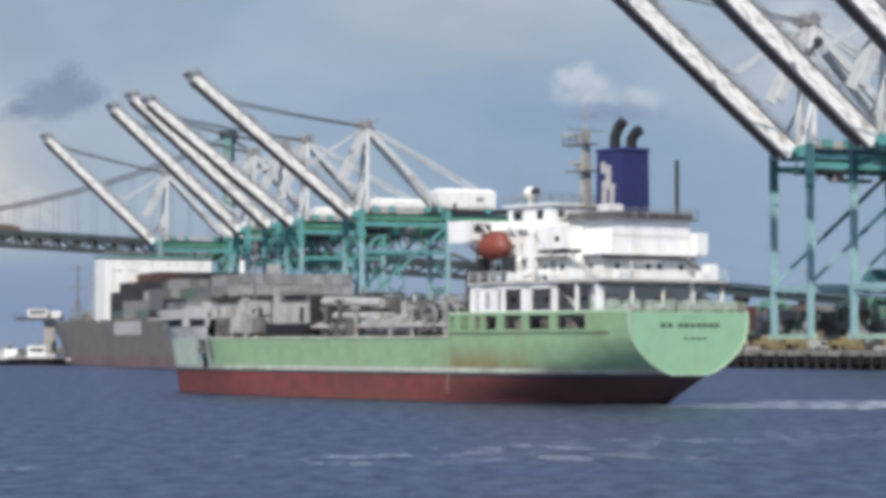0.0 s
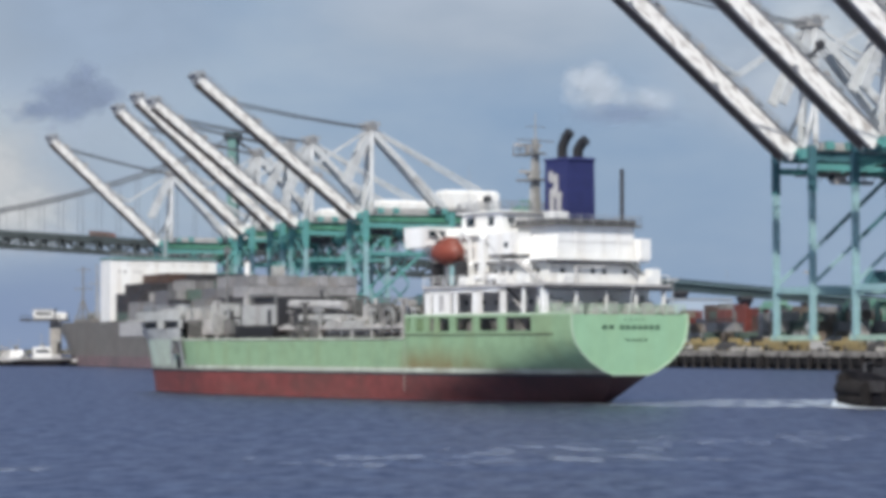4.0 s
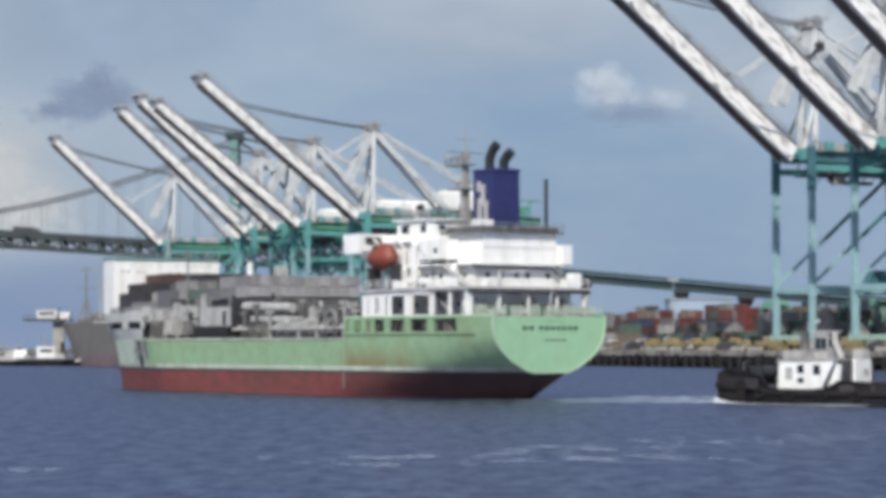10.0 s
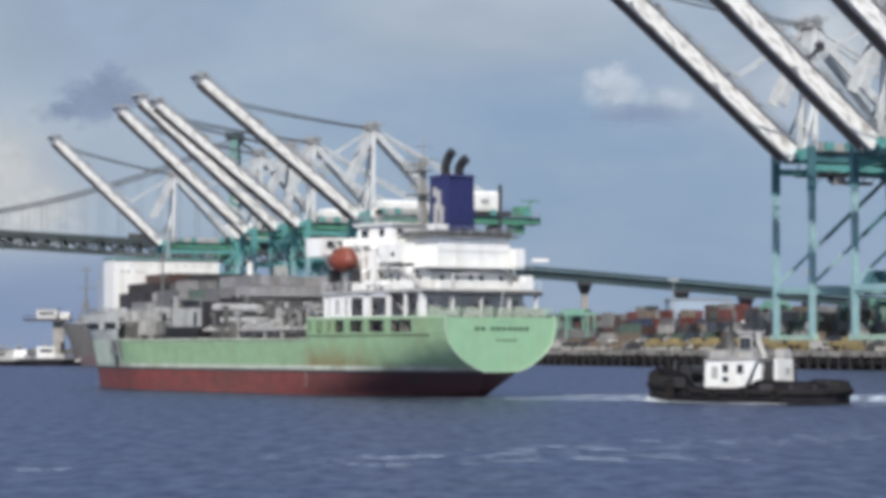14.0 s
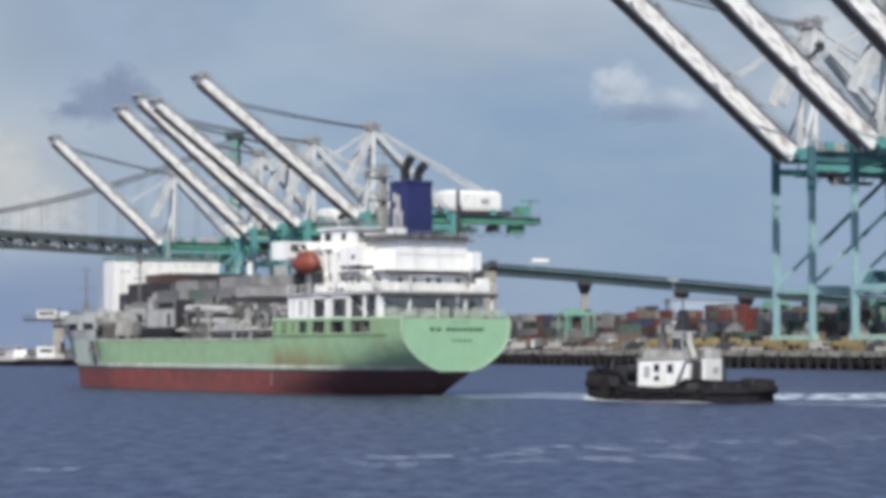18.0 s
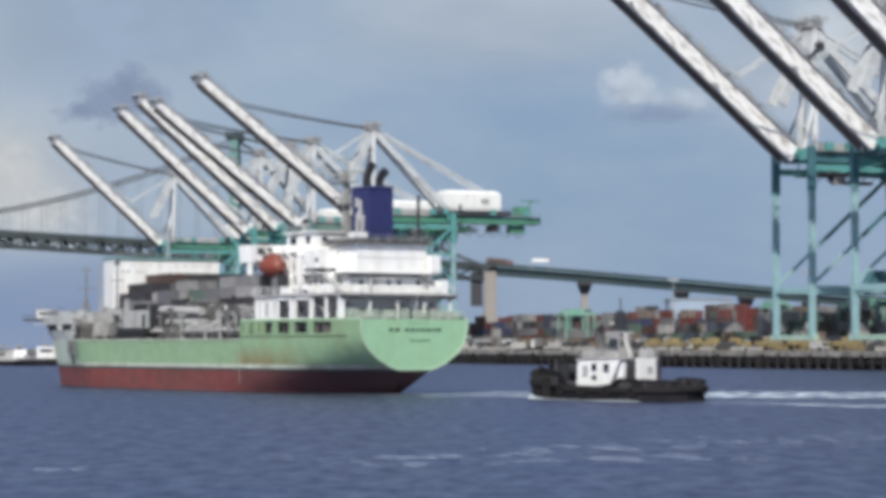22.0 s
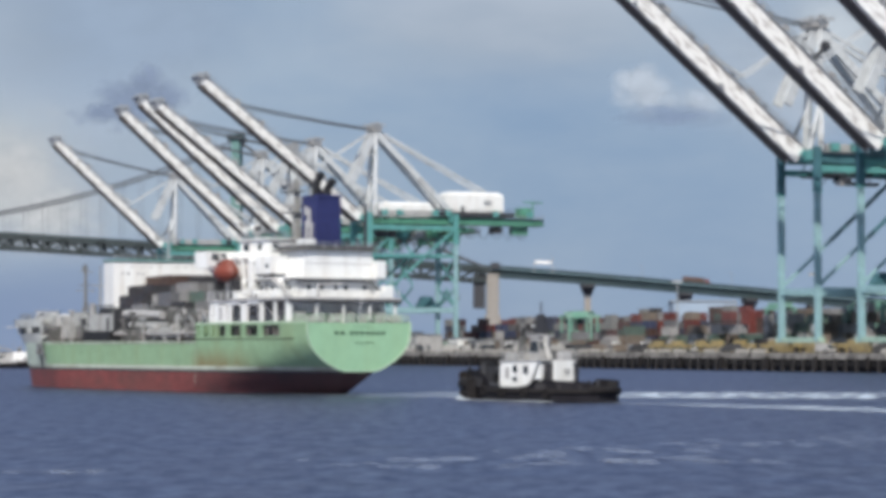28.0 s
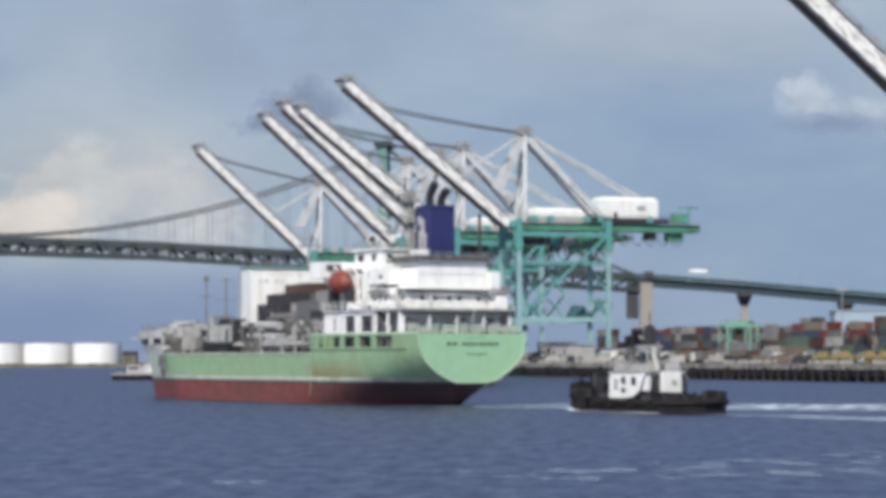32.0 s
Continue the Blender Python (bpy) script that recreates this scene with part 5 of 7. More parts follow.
    for y, back, spin in ((645, 36, 0), (665, 44, 4), (685, 30, -3), (676, 54, 0), (836, 46, 35), (851, 50, -62)):
        p = quay_point(y, -back)
        m = pose(p.x, p.y, 4.4, 0, 0, turn + spin)
        if carrier is None:
            carrier = thing("straddle_carrier", "mint green straddle carrier standing in the yard", "straddle carrier", m, "straddle carriers")
            for x in (-4.2, 4.2):
                for s in (-2.2, 2.2):
                    part("leg", Geo().box(x - 0.35, x + 0.35, s - 0.3, s + 0.3, 1.0, 12.0), MINT, carrier)
                    part("wheel", Geo().pipe((x, s - 0.35, 0.75), (x, s + 0.35, 0.75), 0.75, n=14), RUBBER, carrier)
            for s in (-2.2, 2.2):
                part("side_beam", Geo().box(-5.2, 5.2, s - 0.35, s + 0.35, 11.6, 12.6), MINT, carrier)
                part("sill", Geo().box(-5.4, 5.4, s - 0.4, s + 0.4, 1.2, 2.0), MINT, carrier)
            part("engine_deck", Geo().box(-3.0, 3.4, -2.2, 2.2, 12.6, 13.8), MINT, carrier)
            part("cab", Geo().box(4.4, 6.0, 0.6, 2.2, 9.6, 11.6), GLASS, carrier)
            part("carried_container", BOXES[4], None, carrier, at=pose(0, 0, 4.2))
        else:
            copy_thing(carrier, m)
    for y, back, w, d, h, mat in ((900, 14, 16, 10, 6, LIGHT_GREY), (870, 16, 9, 6, 4.6, SHIP_WHITE), (845, 12, 7, 5, 3.6, LIGHT_GREY), (930, 20, 14, 9, 7, CONCRETE), (690, 30, 12, 8, 5, SHIP_WHITE)):
        p = quay_point(y, -back)
        s = thing("quay_shed", "small pale flat-roofed quay shed", "shed", pose(p.x, p.y, 4.4, 0, 0, turn), "quay sheds")
        wl = part("wall_shell", Geo().box(-w / 2, w / 2, -d / 2, d / 2, 0, h), mat, s)
        part("roof", Geo().box(-w / 2 - 0.4, w / 2 + 0.4, -d / 2 - 0.4, d / 2 + 0.4, h, h + 0.4), STEEL, s)
        part("door", Geo().box(-1.2, 1.2, d / 2, d / 2 + 0.08, 0, 3), DARK, wl)
        for x in (-w / 3, w / 3):
            part("window", Geo().box(x - 0.8, x + 0.8, d / 2, d / 2 + 0.06, h * 0.45, h * 0.75), GLASS, wl)
    wh = thing("warehouse", "tall pale blue metal-clad warehouse behind the yard", "warehouse", pose(114, 1105, 0))
    shell = part("wall_shell", Geo().box(-14, 14, 0, 26, 4.4, 26.0), PALE_BLUE, wh)
    part("roof", Geo().frustum((-14.4, 14.4, -0.4, 26.4), 26.0, (-14.4, 14.4, 12, 14), 27.0), STEEL, wh)
    for k in range(13):
        part("cladding_rib", Geo().box(-13.6 + k * 2.25, -13.4 + k * 2.25, -0.12, 0, 4.6, 25.8), PALE_BLUE, shell)
    part("loading_door", Geo().box(-4, 0, -0.15, 0, 4.4, 9.4), STEEL, shell)
    lamp = None
    for y, back in ((768, 44), (690, 44), (720, 110)):
        p = quay_point(y, -back)
        if lamp is None:
            lamp = thing("yard_lamp", "tall grey floodlight mast in the container yard", "lamp post", pose(p.x, p.y, 4.4), "yard lamps")
            part("pole", Geo().pipe((0, 0, 0), (0, 0, 22), 0.32, 0.16, 8), STEEL, lamp)
            part("lamp_head", Geo().box(-1.6, 1.6, -0.5, 0.5, 21.6, 22.4), STEEL, lamp)
        else:
            copy_thing(lamp, pose(p.x, p.y, 4.4))
    bol = None
    for i in range(26):
        p = quay_point(500 + i * 22, 3.6)
        if bol is None:
            bol = tagged(part("bollard", Geo().pipe((0, 0, 0), (0, 0, 0.6), 0.28, n=10).pipe((0, 0, 0.6), (0, 0, 0.85), 0.42, n=10), DARK, None, at=pose(p.x, p.y, 4.4)), "dark iron mooring bollard on the quay", "bollard", "bollards")
        else:
            copy_thing(bol, pose(p.x, p.y, 4.4))


make_yard()


# ---- the green coaster under way ----
def make_ship():
    """Local x forward from the transom, y to port, z up from the waterline."""
    sh = thing("cargo_ship", "light green cargo ship with red bottom and white superstructure", "ship")
    B = 8.8

    def stem(z):
        return 107.6 + 0.14 * z

    def stern(z):
        return max(0.0, (2.6 - z) * 1.3)

    TRAN = [(2.55, 2.5), (2.8, 3.3), (3.2, 4.2), (4.0, 5.6), (5.0, 6.8), (6.0, 7.6), (7.0, 7.95), (8.0, 8.1), (9.1, 8.1), (12, 8.1)]

    def tran(z):
        if z <= TRAN[0][0]:
            return max(0.1, TRAN[0][1] * (1 - (TRAN[0][0] - z) * 0.27))
        for (a, wa), (b, wb) in zip(TRAN, TRAN[1:]):
            if z <= b:
                return wa + (wb - wa) * (z - a) / (b - a)
        return TRAN[-1][1]

    def half(u, z):
        run = 26 - 1.9 * z
        t = max(0.0, min(1.0, (u - stern(z)) / run))
        w = tran(z) + (B - tran(z)) * (1 - (1 - t) ** (1.25 + 0.16 * max(0, z)))
        e = 30 - 1.0 * z
        return w * min(1, max(0, stem(z) - u) / e) ** (0.62 - 0.014 * max(0, z))

    us = [0, 0.01, 0.02, 0.035, 0.05, 0.07, 0.09, 0.12, 0.15, 0.18, 0.22, 0.28, 0.34, 0.42, 0.5, 0.58, 0.66, 0.7, 0.74, 0.78, 0.82, 0.86, 0.89, 0.92, 0.945, 0.965, 0.98, 0.99, 0.996, 1.0]
    part("bottom", hull_loft(half, stem, stern, [-2.5, -1.5, -0.6, 0, 0.6, 1.2, 1.8, 2.5], us), SHIP_RED, sh, "red bottom paint, darker aft, partly painted shade")
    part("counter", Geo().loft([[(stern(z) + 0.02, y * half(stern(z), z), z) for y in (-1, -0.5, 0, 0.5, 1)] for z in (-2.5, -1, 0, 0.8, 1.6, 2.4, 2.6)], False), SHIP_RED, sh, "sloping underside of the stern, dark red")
    part("hull_stripe", hull_loft(lambda u, z: half(u, z) + 0.03, stem, stern, [2.28, 2.62], us), DARK, sh)
    part("topside_line", hull_loft(lambda u, z: half(u, z) + 0.025, stem, stern, [2.62, 3.15], us), LINE_PAINT, sh)
    k = us.index(0.82)
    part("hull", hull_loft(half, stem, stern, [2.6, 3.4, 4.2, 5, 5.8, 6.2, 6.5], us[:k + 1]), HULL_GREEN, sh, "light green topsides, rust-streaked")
    part("bow_side", hull_loft(half, stem, stern, [2.6, 3.4, 4.2, 5, 5.8, 6.4, 6.95], us[k:]), FCSL_PAINT, sh, "pale grey-green bow plating")

    def patch(s, u0, u1, z0, z1, off=0.05, rake=0.0):
        """A plate on the hull's skin, standing a little proud of it."""
        a, zs_ = [u0 + (u1 - u0) * i / 3 for i in range(4)], [z0 + (z1 - z0) * i / 5 for i in range(6)]
        return Geo().loft([[(u - rake * (z - 2.7), s * (half(u - rake * (z - 2.7), z) + off), z) for u in a] for z in zs_], False)

    # raised poop bulwark with freeing ports, from x = 0 to 31
    ports = [(6.4, 11.2), (12.5, 16.2), (17.4, 20.6), (21.9, 24.1), (25.0, 26.0), (27.0, 28.7), (29.9, 30.6)]
    for s in (1, -1):
        g = Geo()

        def wall(u0, u1, z0, z1):
            n = max(1, int((u1 - u0) / 1.5))
            a = [u0 + (u1 - u0) * i / n for i in range(n + 1)]
            outer = [[(u, s * half(u, z), z) for u in a] for z in (z0, z1)]
            inner = [[(u, s * (half(u, z) - 0.25), z) for u in a] for z in (z1, z0)]
            g.loft(outer + inner + outer[:1], False)
            for u in (u0, u1):
                g.add([(u, s * half(u, z0), z0), (u, s * (half(u, z0) - 0.25), z0), (u, s * (half(u, z1) - 0.25), z1), (u, s * half(u, z1), z1)], [(0, 1, 2, 3)])

        wall(0, 31, 6.48, 7.35)
        wall(0, 31, 8.85, 9.1)
        edges = [0] + [e for p in ports for e in p] + [31]
        for a, b in zip(edges[::2], edges[1::2]):
            wall(a, b, 7.35, 8.85)
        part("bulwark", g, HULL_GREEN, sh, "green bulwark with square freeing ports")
        part("bulwark_cap", Geo().path([(u, s * (half(u, 9.1) - 0.1), 9.15) for u in [i * 31 / 20 for i in range(21)]], 0.14, 6), PALE_GREEN, sh)
        part("knuckle_line", Geo().path([(u, s * (half(u, 6.95) + 0.03), 6.95) for u in [3 + i * 28 / 20 for i in range(21)]], 0.09, 6), GRIME_MAT, sh)
        # gunwale of the main deck
        part("gunwale", Geo().path([(u, s * half(u, 6.5), 6.52) for u in [31 + i * 58 / 24 for i in range(25)]], 0.16, 6), LINE_PAINT, sh)
        part("draught_mark", patch(s, 30.95, 31.05, 0.4, 6.9), LINE_PAINT, sh)
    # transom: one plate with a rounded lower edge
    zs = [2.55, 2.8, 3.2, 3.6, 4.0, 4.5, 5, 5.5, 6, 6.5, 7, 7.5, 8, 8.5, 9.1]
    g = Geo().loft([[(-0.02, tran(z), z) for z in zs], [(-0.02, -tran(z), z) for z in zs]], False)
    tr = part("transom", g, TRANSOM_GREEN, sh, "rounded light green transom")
    rim = [(-0.05, tran(z), z) for z in reversed(zs)] + [(-0.05, -tran(z), z) for z in zs]
    part("transom_rim", Geo().path(rim, 0.11, 6), PALE_GREEN, tr)
    for y0, y1, z0, z1 in ((3.9, 2.0, 7.45, 7.95), (1.5, -4.3, 7.45, 7.95), (0.7, -2.6, 6.2, 6.45), (1.0, -2.2, 8.45, 8.6)):
        n = max(1, int(abs(y0 - y1) / 0.75))
        w = (y0 - y1) / n
        for i in range(n):
            part("name_bar", Geo().box(-0.09, -0.03, y0 - w * i - w * 0.62, y0 - w * i, z0 + 0.06, z1 - 0.04), NAME_GREEN, tr)
    # decks
    for nm, z, a, b, mat in (("main_deck", 5.9, 28, 96, DECK_RED), ("poop_deck", 6.9, 0.1, 31, DECK_RED), ("forecastle_deck", 7.9, 85.3, 109.6, DECK_RED)):
        pts = [(a + (b - a) * i / 24, max(0.02, half(a + (b - a) * i / 24, min(z, 6.9)) - 0.1)) for i in range(25)]
        g = Geo().loft([[(x, y, z) for x, y in pts], [(x, -y, z) for x, y in pts]], False)
        part(nm, g, mat, sh)
    part("poop_bulkhead", Geo().box(30.6, 31.0, -8.6, 8.6, 5.9, 9.1), HULL_GREEN, sh)

    # forecastle: overhanging pale bulwark with dark openings under a deep cap
    def over(u, z):
        """Half breadth of the forecastle, which juts out past the stem below it."""
        return half(min(u - (0.1 + 0.85 * max(0, z - 6.6)) * smooth01((u - 92) / 14), stem(z) - 0.01), min(z, 8.6))

    for s in (1, -1):
        g = Geo()
        ks = [i / 18 for i in range(19)]

        def along(z):
            return [85.2 + (stem(z) + 0.85 * (z - 6.6) - 85.2) * k for k in ks]

        uu = along(8.6)
        g.loft([[(u, s * over(u, z), z) for u in along(z)] for z in (6.6, 7.4, 8.1)])
        part("forecastle_side", g, FCSL_TOP, sh, "chalky off-white forecastle side")
        g = Geo()
        g.loft([[(u, s * max(0.1, over(u, z) - 0.5), z) for u in along(z)] for z in (8.1, 9.2)])
        part("forecastle_recess", g, DARK, sh)
        g = Geo()
        g.loft([[(u + 0.1, s * (over(u, z) + 0.06), z) for u in along(z)] for z in (9.1, 9.8, 10.4)])
        part("forecastle_cap", g, FCSL_TOP, sh)
        for k in (0, 5, 6, 12):
            u = uu[k]
            part("stanchion", Geo().box(u - 0.25, u + 0.25, s * over(u, 8.6) - 0.2, s * over(u, 8.6) + 0.2, 8.1, 9.2), FCSL_TOP, sh)
        part("anchor_pocket", patch(s, 87.0, 90.4, 4.6, 6.6, 0.05, 0.5), DARK, sh, "dark anchor recess")
        part("lower_recess", patch(s, 87.2, 89.2, 2.75, 4.3, 0.05, 0.5), BLACK, sh)
        part("anchor", Geo().beam((87.2, s * (half(87.2, 5.8) + 0.15), 6.0), (87.8, s * (half(87.8, 4.8) + 0.3), 4.8), 0.5, 0.4).beam((87.0, s * (half(87.0, 4.9) + 0.25), 4.9), (89.0, s * (half(89.0, 4.9) + 0.25), 4.9), 0.4, 0.5), SHIP_GREY, sh)
        part("bow_panel", patch(s, 85.4, 86.6, 3.1, 6.9, 0.05, 0.12), SHIP_PALE, sh)
        part("bow_panel", patch(s, 90.6, 91.8, 3.1, 6.9, 0.05, 0.5), SHIP_PALE, sh)
        part("dark_strake", patch(s, 84.4, 85.2, 3.8, 6.9, 0.04, 0.08), GRIME_MAT, sh)
    part("forecastle_break", Geo().box(85.0, 85.3, -7.6, 7.6, 5.9, 9.2), GEAR_BROWN, sh)
    part("upper_forecastle_deck", Geo().frustum((85.3, 106, -6.4, 6.4), 9.1, (85.3, 107, -5.6, 5.6), 9.3), LIGHT_GREY, sh)
    part("foremast", Geo().pipe((88, 0, 7.4), (88, 0, 19.6), 0.22, 0.12, 8).beam((88, -1.0, 16), (88, 1.0, 16), 0.14, 0.14).box(87.7, 88.3, -0.35, 0.35, 18.4, 19.2), SHIP_GREY, sh)
    part("windlass", Geo().pipe((102, -2.6, 10.2), (102, 2.6, 10.2), 0.7, n=12).box(101, 103, -0.6, 0.6, 9.3, 10.9).pipe((98.5, -3.4, 10), (98.5, -1.4, 10), 0.6, n=12), LIGHT_GREY, sh)
    part("bow_dome", Geo().ball((97.5, 1.8, 10.4), 1.15, 1.15, 1.15).pipe((97.5, 1.8, 9.2), (97.5, 1.8, 10), 0.5, n=8), SHIP_PALE, sh, "pale round bow locker")
    part("bow_rail", Geo().rail([(86, 7.0, 10.3), (102, 5.4, 10.3), (109, 0.6, 10.3)], 1.0, 1.5, 0.05, 2).rail([(86, -7.0, 10.3), (102, -5.4, 10.3), (109, -0.6, 10.3)], 1.0, 1.5, 0.05, 2), STEEL, sh)

    # ---- cargo gear on the main deck ----
    rng = random.Random(11)
    part("deck_rail", Geo().rail([(31.4, 8.5, 6.9), (48, 8.5, 6.9)], 0.9, 2.4, 0.03, 2).rail([(31.4, -8.5, 6.9), (60, -8.5, 6.9), (84, -8.0, 6.9)], 0.9, 2.0, 0.05, 2), STEEL, sh)
    part("trunk_deck", Geo().box(33, 89, -6.0, 4.4, 5.9, 7.4), GEAR_BROWN, sh)
    bh = part("box_house", Geo().box(65.6, 74.2, 1.6, 5.6, 8.35, 11.0), SHIP_PALE, sh, "pale grey deck house on a dark base")
    part("box_house_base", Geo().box(65.0, 74.6, 1.2, 6.4, 5.9, 8.35), BLACK, sh)
    part("house_door", Geo().box(66.7, 67.6, 5.6, 5.66, 8.5, 10.4), DARK, bh)
    part("house_frame", Geo().beam((66.6, 5, 10.9), (66.6, 5, 12.4), 0.3, 0.3).beam((73, 5, 10.9), (73, 5, 12.4), 0.3, 0.3).beam((66.6, 5, 12.3), (73, 5, 12.3), 0.3, 0.3), SHIP_GREY, sh, "dark frame on the deck house roof")
    part("roof_machine", Geo().box(67.6, 72.6, 2.0, 4.6, 11.0, 12.0), DARK, sh)
    for u in (65.0, 74.25):
        part("house_buttress", Geo().box(u, u + 0.5, 2.0, 5.5, 7.95, 11.2), DARK, sh)
    part("house_post", Geo().box(73.6, 74.2, 4.8, 5.4, 7.4, 12.8), LIGHT_GREY, sh)
    # low cover, wide ducts and a hose reel abaft the house
    part("hatch_cover", Geo().box(44.6, 53.4, 2.6, 5.6, 7.7, 8.7).box(45.0, 53.0, 2.8, 5.3, 8.7, 8.9), SHIP_PALE, sh, "pale low hatch cover")
    part("hatch_coaming", Geo().box(43.8, 54.2, 2.4, 5.3, 6.9, 7.7), DARK, sh)
    part("duct", Geo().pipe((51.8, 3.8, 10.7), (64.6, 3.8, 11.0), 0.62, n=14), LIGHT_GREY, sh, "wide grey duct")
    part("duct", Geo().pipe((50.0, 4.6, 9.1), (62.4, 4.6, 9.2), 0.5, n=14), SHIP_PALE, sh)
    # added dark plate, painting the shadow between the two ducts
    part("duct_shadow_tray", Geo().box(51, 64, 2.8, 4.4, 9.7, 9.95), DARK, sh)
    ring = [(39.5 + 1.25 * math.cos(2 * math.pi * i / 20), 5.4, 8.9 + 1.25 * math.sin(2 * math.pi * i / 20)) for i in range(21)]
    part("hose_reel", Geo().path(ring, 0.32, 8).pipe((39.5, 4.9, 8.9), (39.5, 5.7, 8.9), 0.45, n=10).beam((38.4, 5.3, 7.2), (39.5, 5.3, 8.9), 0.2, 0.2).beam((40.6, 5.3, 7.2), (39.5, 5.3, 8.9), 0.2, 0.2), SHIP_GREY, sh, "dark hose reel on a stand")
    # pale lockers and bins before the house
    for a, b, y0, z0, z1, mat in ((75.2, 79.0, 3.6, 7.2, 9.2, GEAR_BROWN), (79.6, 82.0, 3.0, 7.2, 9.0, SHIP_GREY), (82.6, 85.4, 3.4, 7.2, 9.3, LIGHT_GREY), (85.8, 87.6, 2.4, 7.2, 9.0, DARK), (79.2, 79.6, 5.0, 7.2, 9.8, SHIP_PALE), (81.6, 83.6, 1.0, 8.6, 10.4, DARK), (76.0, 81.4, 0.6, 9.6, 11.2, SHIP_PALE), (84.0, 88.6, 0.2, 9.3, 11.4, SHIP_PALE), (90.4, 93.6, 1.2, 9.3, 10.9, LIGHT_GREY), (88.0, 90.6, 3.0, 7.2, 8.8, DARK)):
        part("deck_bin", Geo().frustum((a, b, y0, y0 + 2.2), z0, (a + 0.15, b - 0.15, y0 + 0.15, y0 + 2.05), z1), mat, sh)
    for u in (33.5, 36.2, 43.0, 47.5, 55.0, 58.6, 61.8, 75.0, 78.2, 81.0, 84.5, 88.0):
        h = rng.uniform(1.4, 4.2)
        part("davit_post", Geo().box(u, u + 0.35, 5.2, 5.55, 6.0, 7.4 + h).box(u - 0.3, u + 0.9, 5.0, 5.7, 7.2 + h, 7.6 + h), rng.choice([GEAR_BROWN, LIGHT_GREY, SHIP_PALE]), sh)
    for u, w, y0, h in ((34.2, 1.4, 3.4, 3.4), (37.0, 1.0, 2.8, 4.0), (41.6, 1.6, 3.0, 3.6), (55.2, 1.8, 4.4, 1.6), (58.4, 1.2, 4.4, 1.3), (60.8, 0.9, 3.9, 3.0), (65.0, 0.9, 3.4, 3.6), (47.2, 1.5, 1.8, 3.6), (50.6, 1.4, 1.6, 4.2)):
        part("machine_box", Geo().frustum((u, u + w, y0, y0 + 1.5), 6.0, (u + 0.1, u + w - 0.1, y0 + 0.1, y0 + 1.4), 7.2 + h), rng.choice([GEAR_BROWN, DARK, SHIP_PALE, GEAR_BROWN, LIGHT_GREY]), sh)
    # pipe lines along the deck, with loops and flanges
    for u0, u1, y0, z0 in ((35, 73, 4.6, 8.2), (36, 72, 3.8, 8.5), (34, 70, 2.8, 9.0), (40, 88, -3.0, 9.0), (36, 66, 5.4, 7.9), (44, 72, 1.6, 10.0)):
        m = u0 + (u1 - u0) * rng.uniform(0.3, 0.7)
        part("deck_pipe", Geo().path([(u0, y0, z0), (m, y0, z0), (m, y0, z0 + 1.0), (m + 1.4, y0, z0 + 1.0), (m + 1.4, y0, z0), (u1, y0, z0)], 0.24, 8), rng.choice([SHIP_GREY, LIGHT_GREY]), sh)
    # raised catwalk on frames
    part("catwalk", Geo().box(33, 90, -0.9, 0.9, 10.3, 10.5).rail([(33, 0.9, 10.5), (90, 0.9, 10.5)], 1.05, 2, 0.05, 2).rail([(33, -0.9, 10.5), (90, -0.9, 10.5)], 1.05, 2, 0.05, 2), SHIP_GREY, sh)
    for u in range(34, 90, 7):
        for s in (-1, 1):
            part("catwalk_post", Geo().beam((u, s * 1.2, 7.3), (u, s * 0.9, 10.4), 0.25, 0.25), SHIP_GREY, sh)
    # a jumble of frames, platforms and boxes: unloading gear
    u = 35.0
    while u < 65:
        top = rng.uniform(9.7, 12.0)
        y0, y1 = -rng.uniform(2.5, 4.5), rng.uniform(0.5, 3.4)
        w = rng.uniform(1.6, 3.4)
        mat = rng.choice([GEAR_BROWN, SHIP_GREY, GEAR_BROWN])
        fr = Geo()
        for a in (u, u + w):
            for y in (y0, y1):
                fr.beam((a, y, 7.3), (a, y, top), 0.3, 0.3)
            fr.beam((a, y0, top), (a, y1, top), 0.35, 0.35)
        for y in (y0, y1):
            fr.beam((u, y, top), (u + w, y, top), 0.3, 0.3).beam((u, y, 7.6), (u + w, y, top - 0.4), 0.2, 0.2)
        fm = part("gear_frame", fr, mat, sh)
        lvl = rng.uniform(9.2, top - 0.6)
        part("platform", Geo().box(u - 0.4, u + w + 0.4, y0 - 0.2, y1 + 0.4, lvl, lvl + 0.15).rail([(u - 0.4, y1 + 0.4, lvl + 0.15), (u + w + 0.4, y1 + 0.4, lvl + 0.15)], 1.0, 1.2, 0.05, 2), SHIP_GREY, fm)
        part("gear_box", Geo().box(u, u + w * 0.8, y1 - 1.9, y1 - 0.2, lvl + 0.15, min(top, lvl + rng.uniform(0.9, 2.2))), rng.choice([LIGHT_GREY, GEAR_BROWN, DARK, SHIP_PALE, DARK]), fm)
        if rng.random() < 0.7:
            part("drum", Geo().pipe((u + 0.2, y1 - 1.4, 8.5), (u + 0.2 + w * 0.7, y1 - 1.4, 8.5), rng.uniform(0.6, 1.0), n=14), rng.choice([LIGHT_GREY, SHIP_GREY]), fm)
        if rng.random() < 0.6:
            part("riser_pipe", Geo().path([(u + w, y1 - 0.5, 7.4), (u + w, y1 - 0.5, top + 0.9), (u + w + 1.6, y1 - 0.5, top + 0.9), (u + w + 1.6, y1 - 0.5, 8.0)], 0.2, 8), rng.choice([LIGHT_GREY, SHIP_GREY]), fm)
        u += w + rng.uniform(0.6, 1.5)
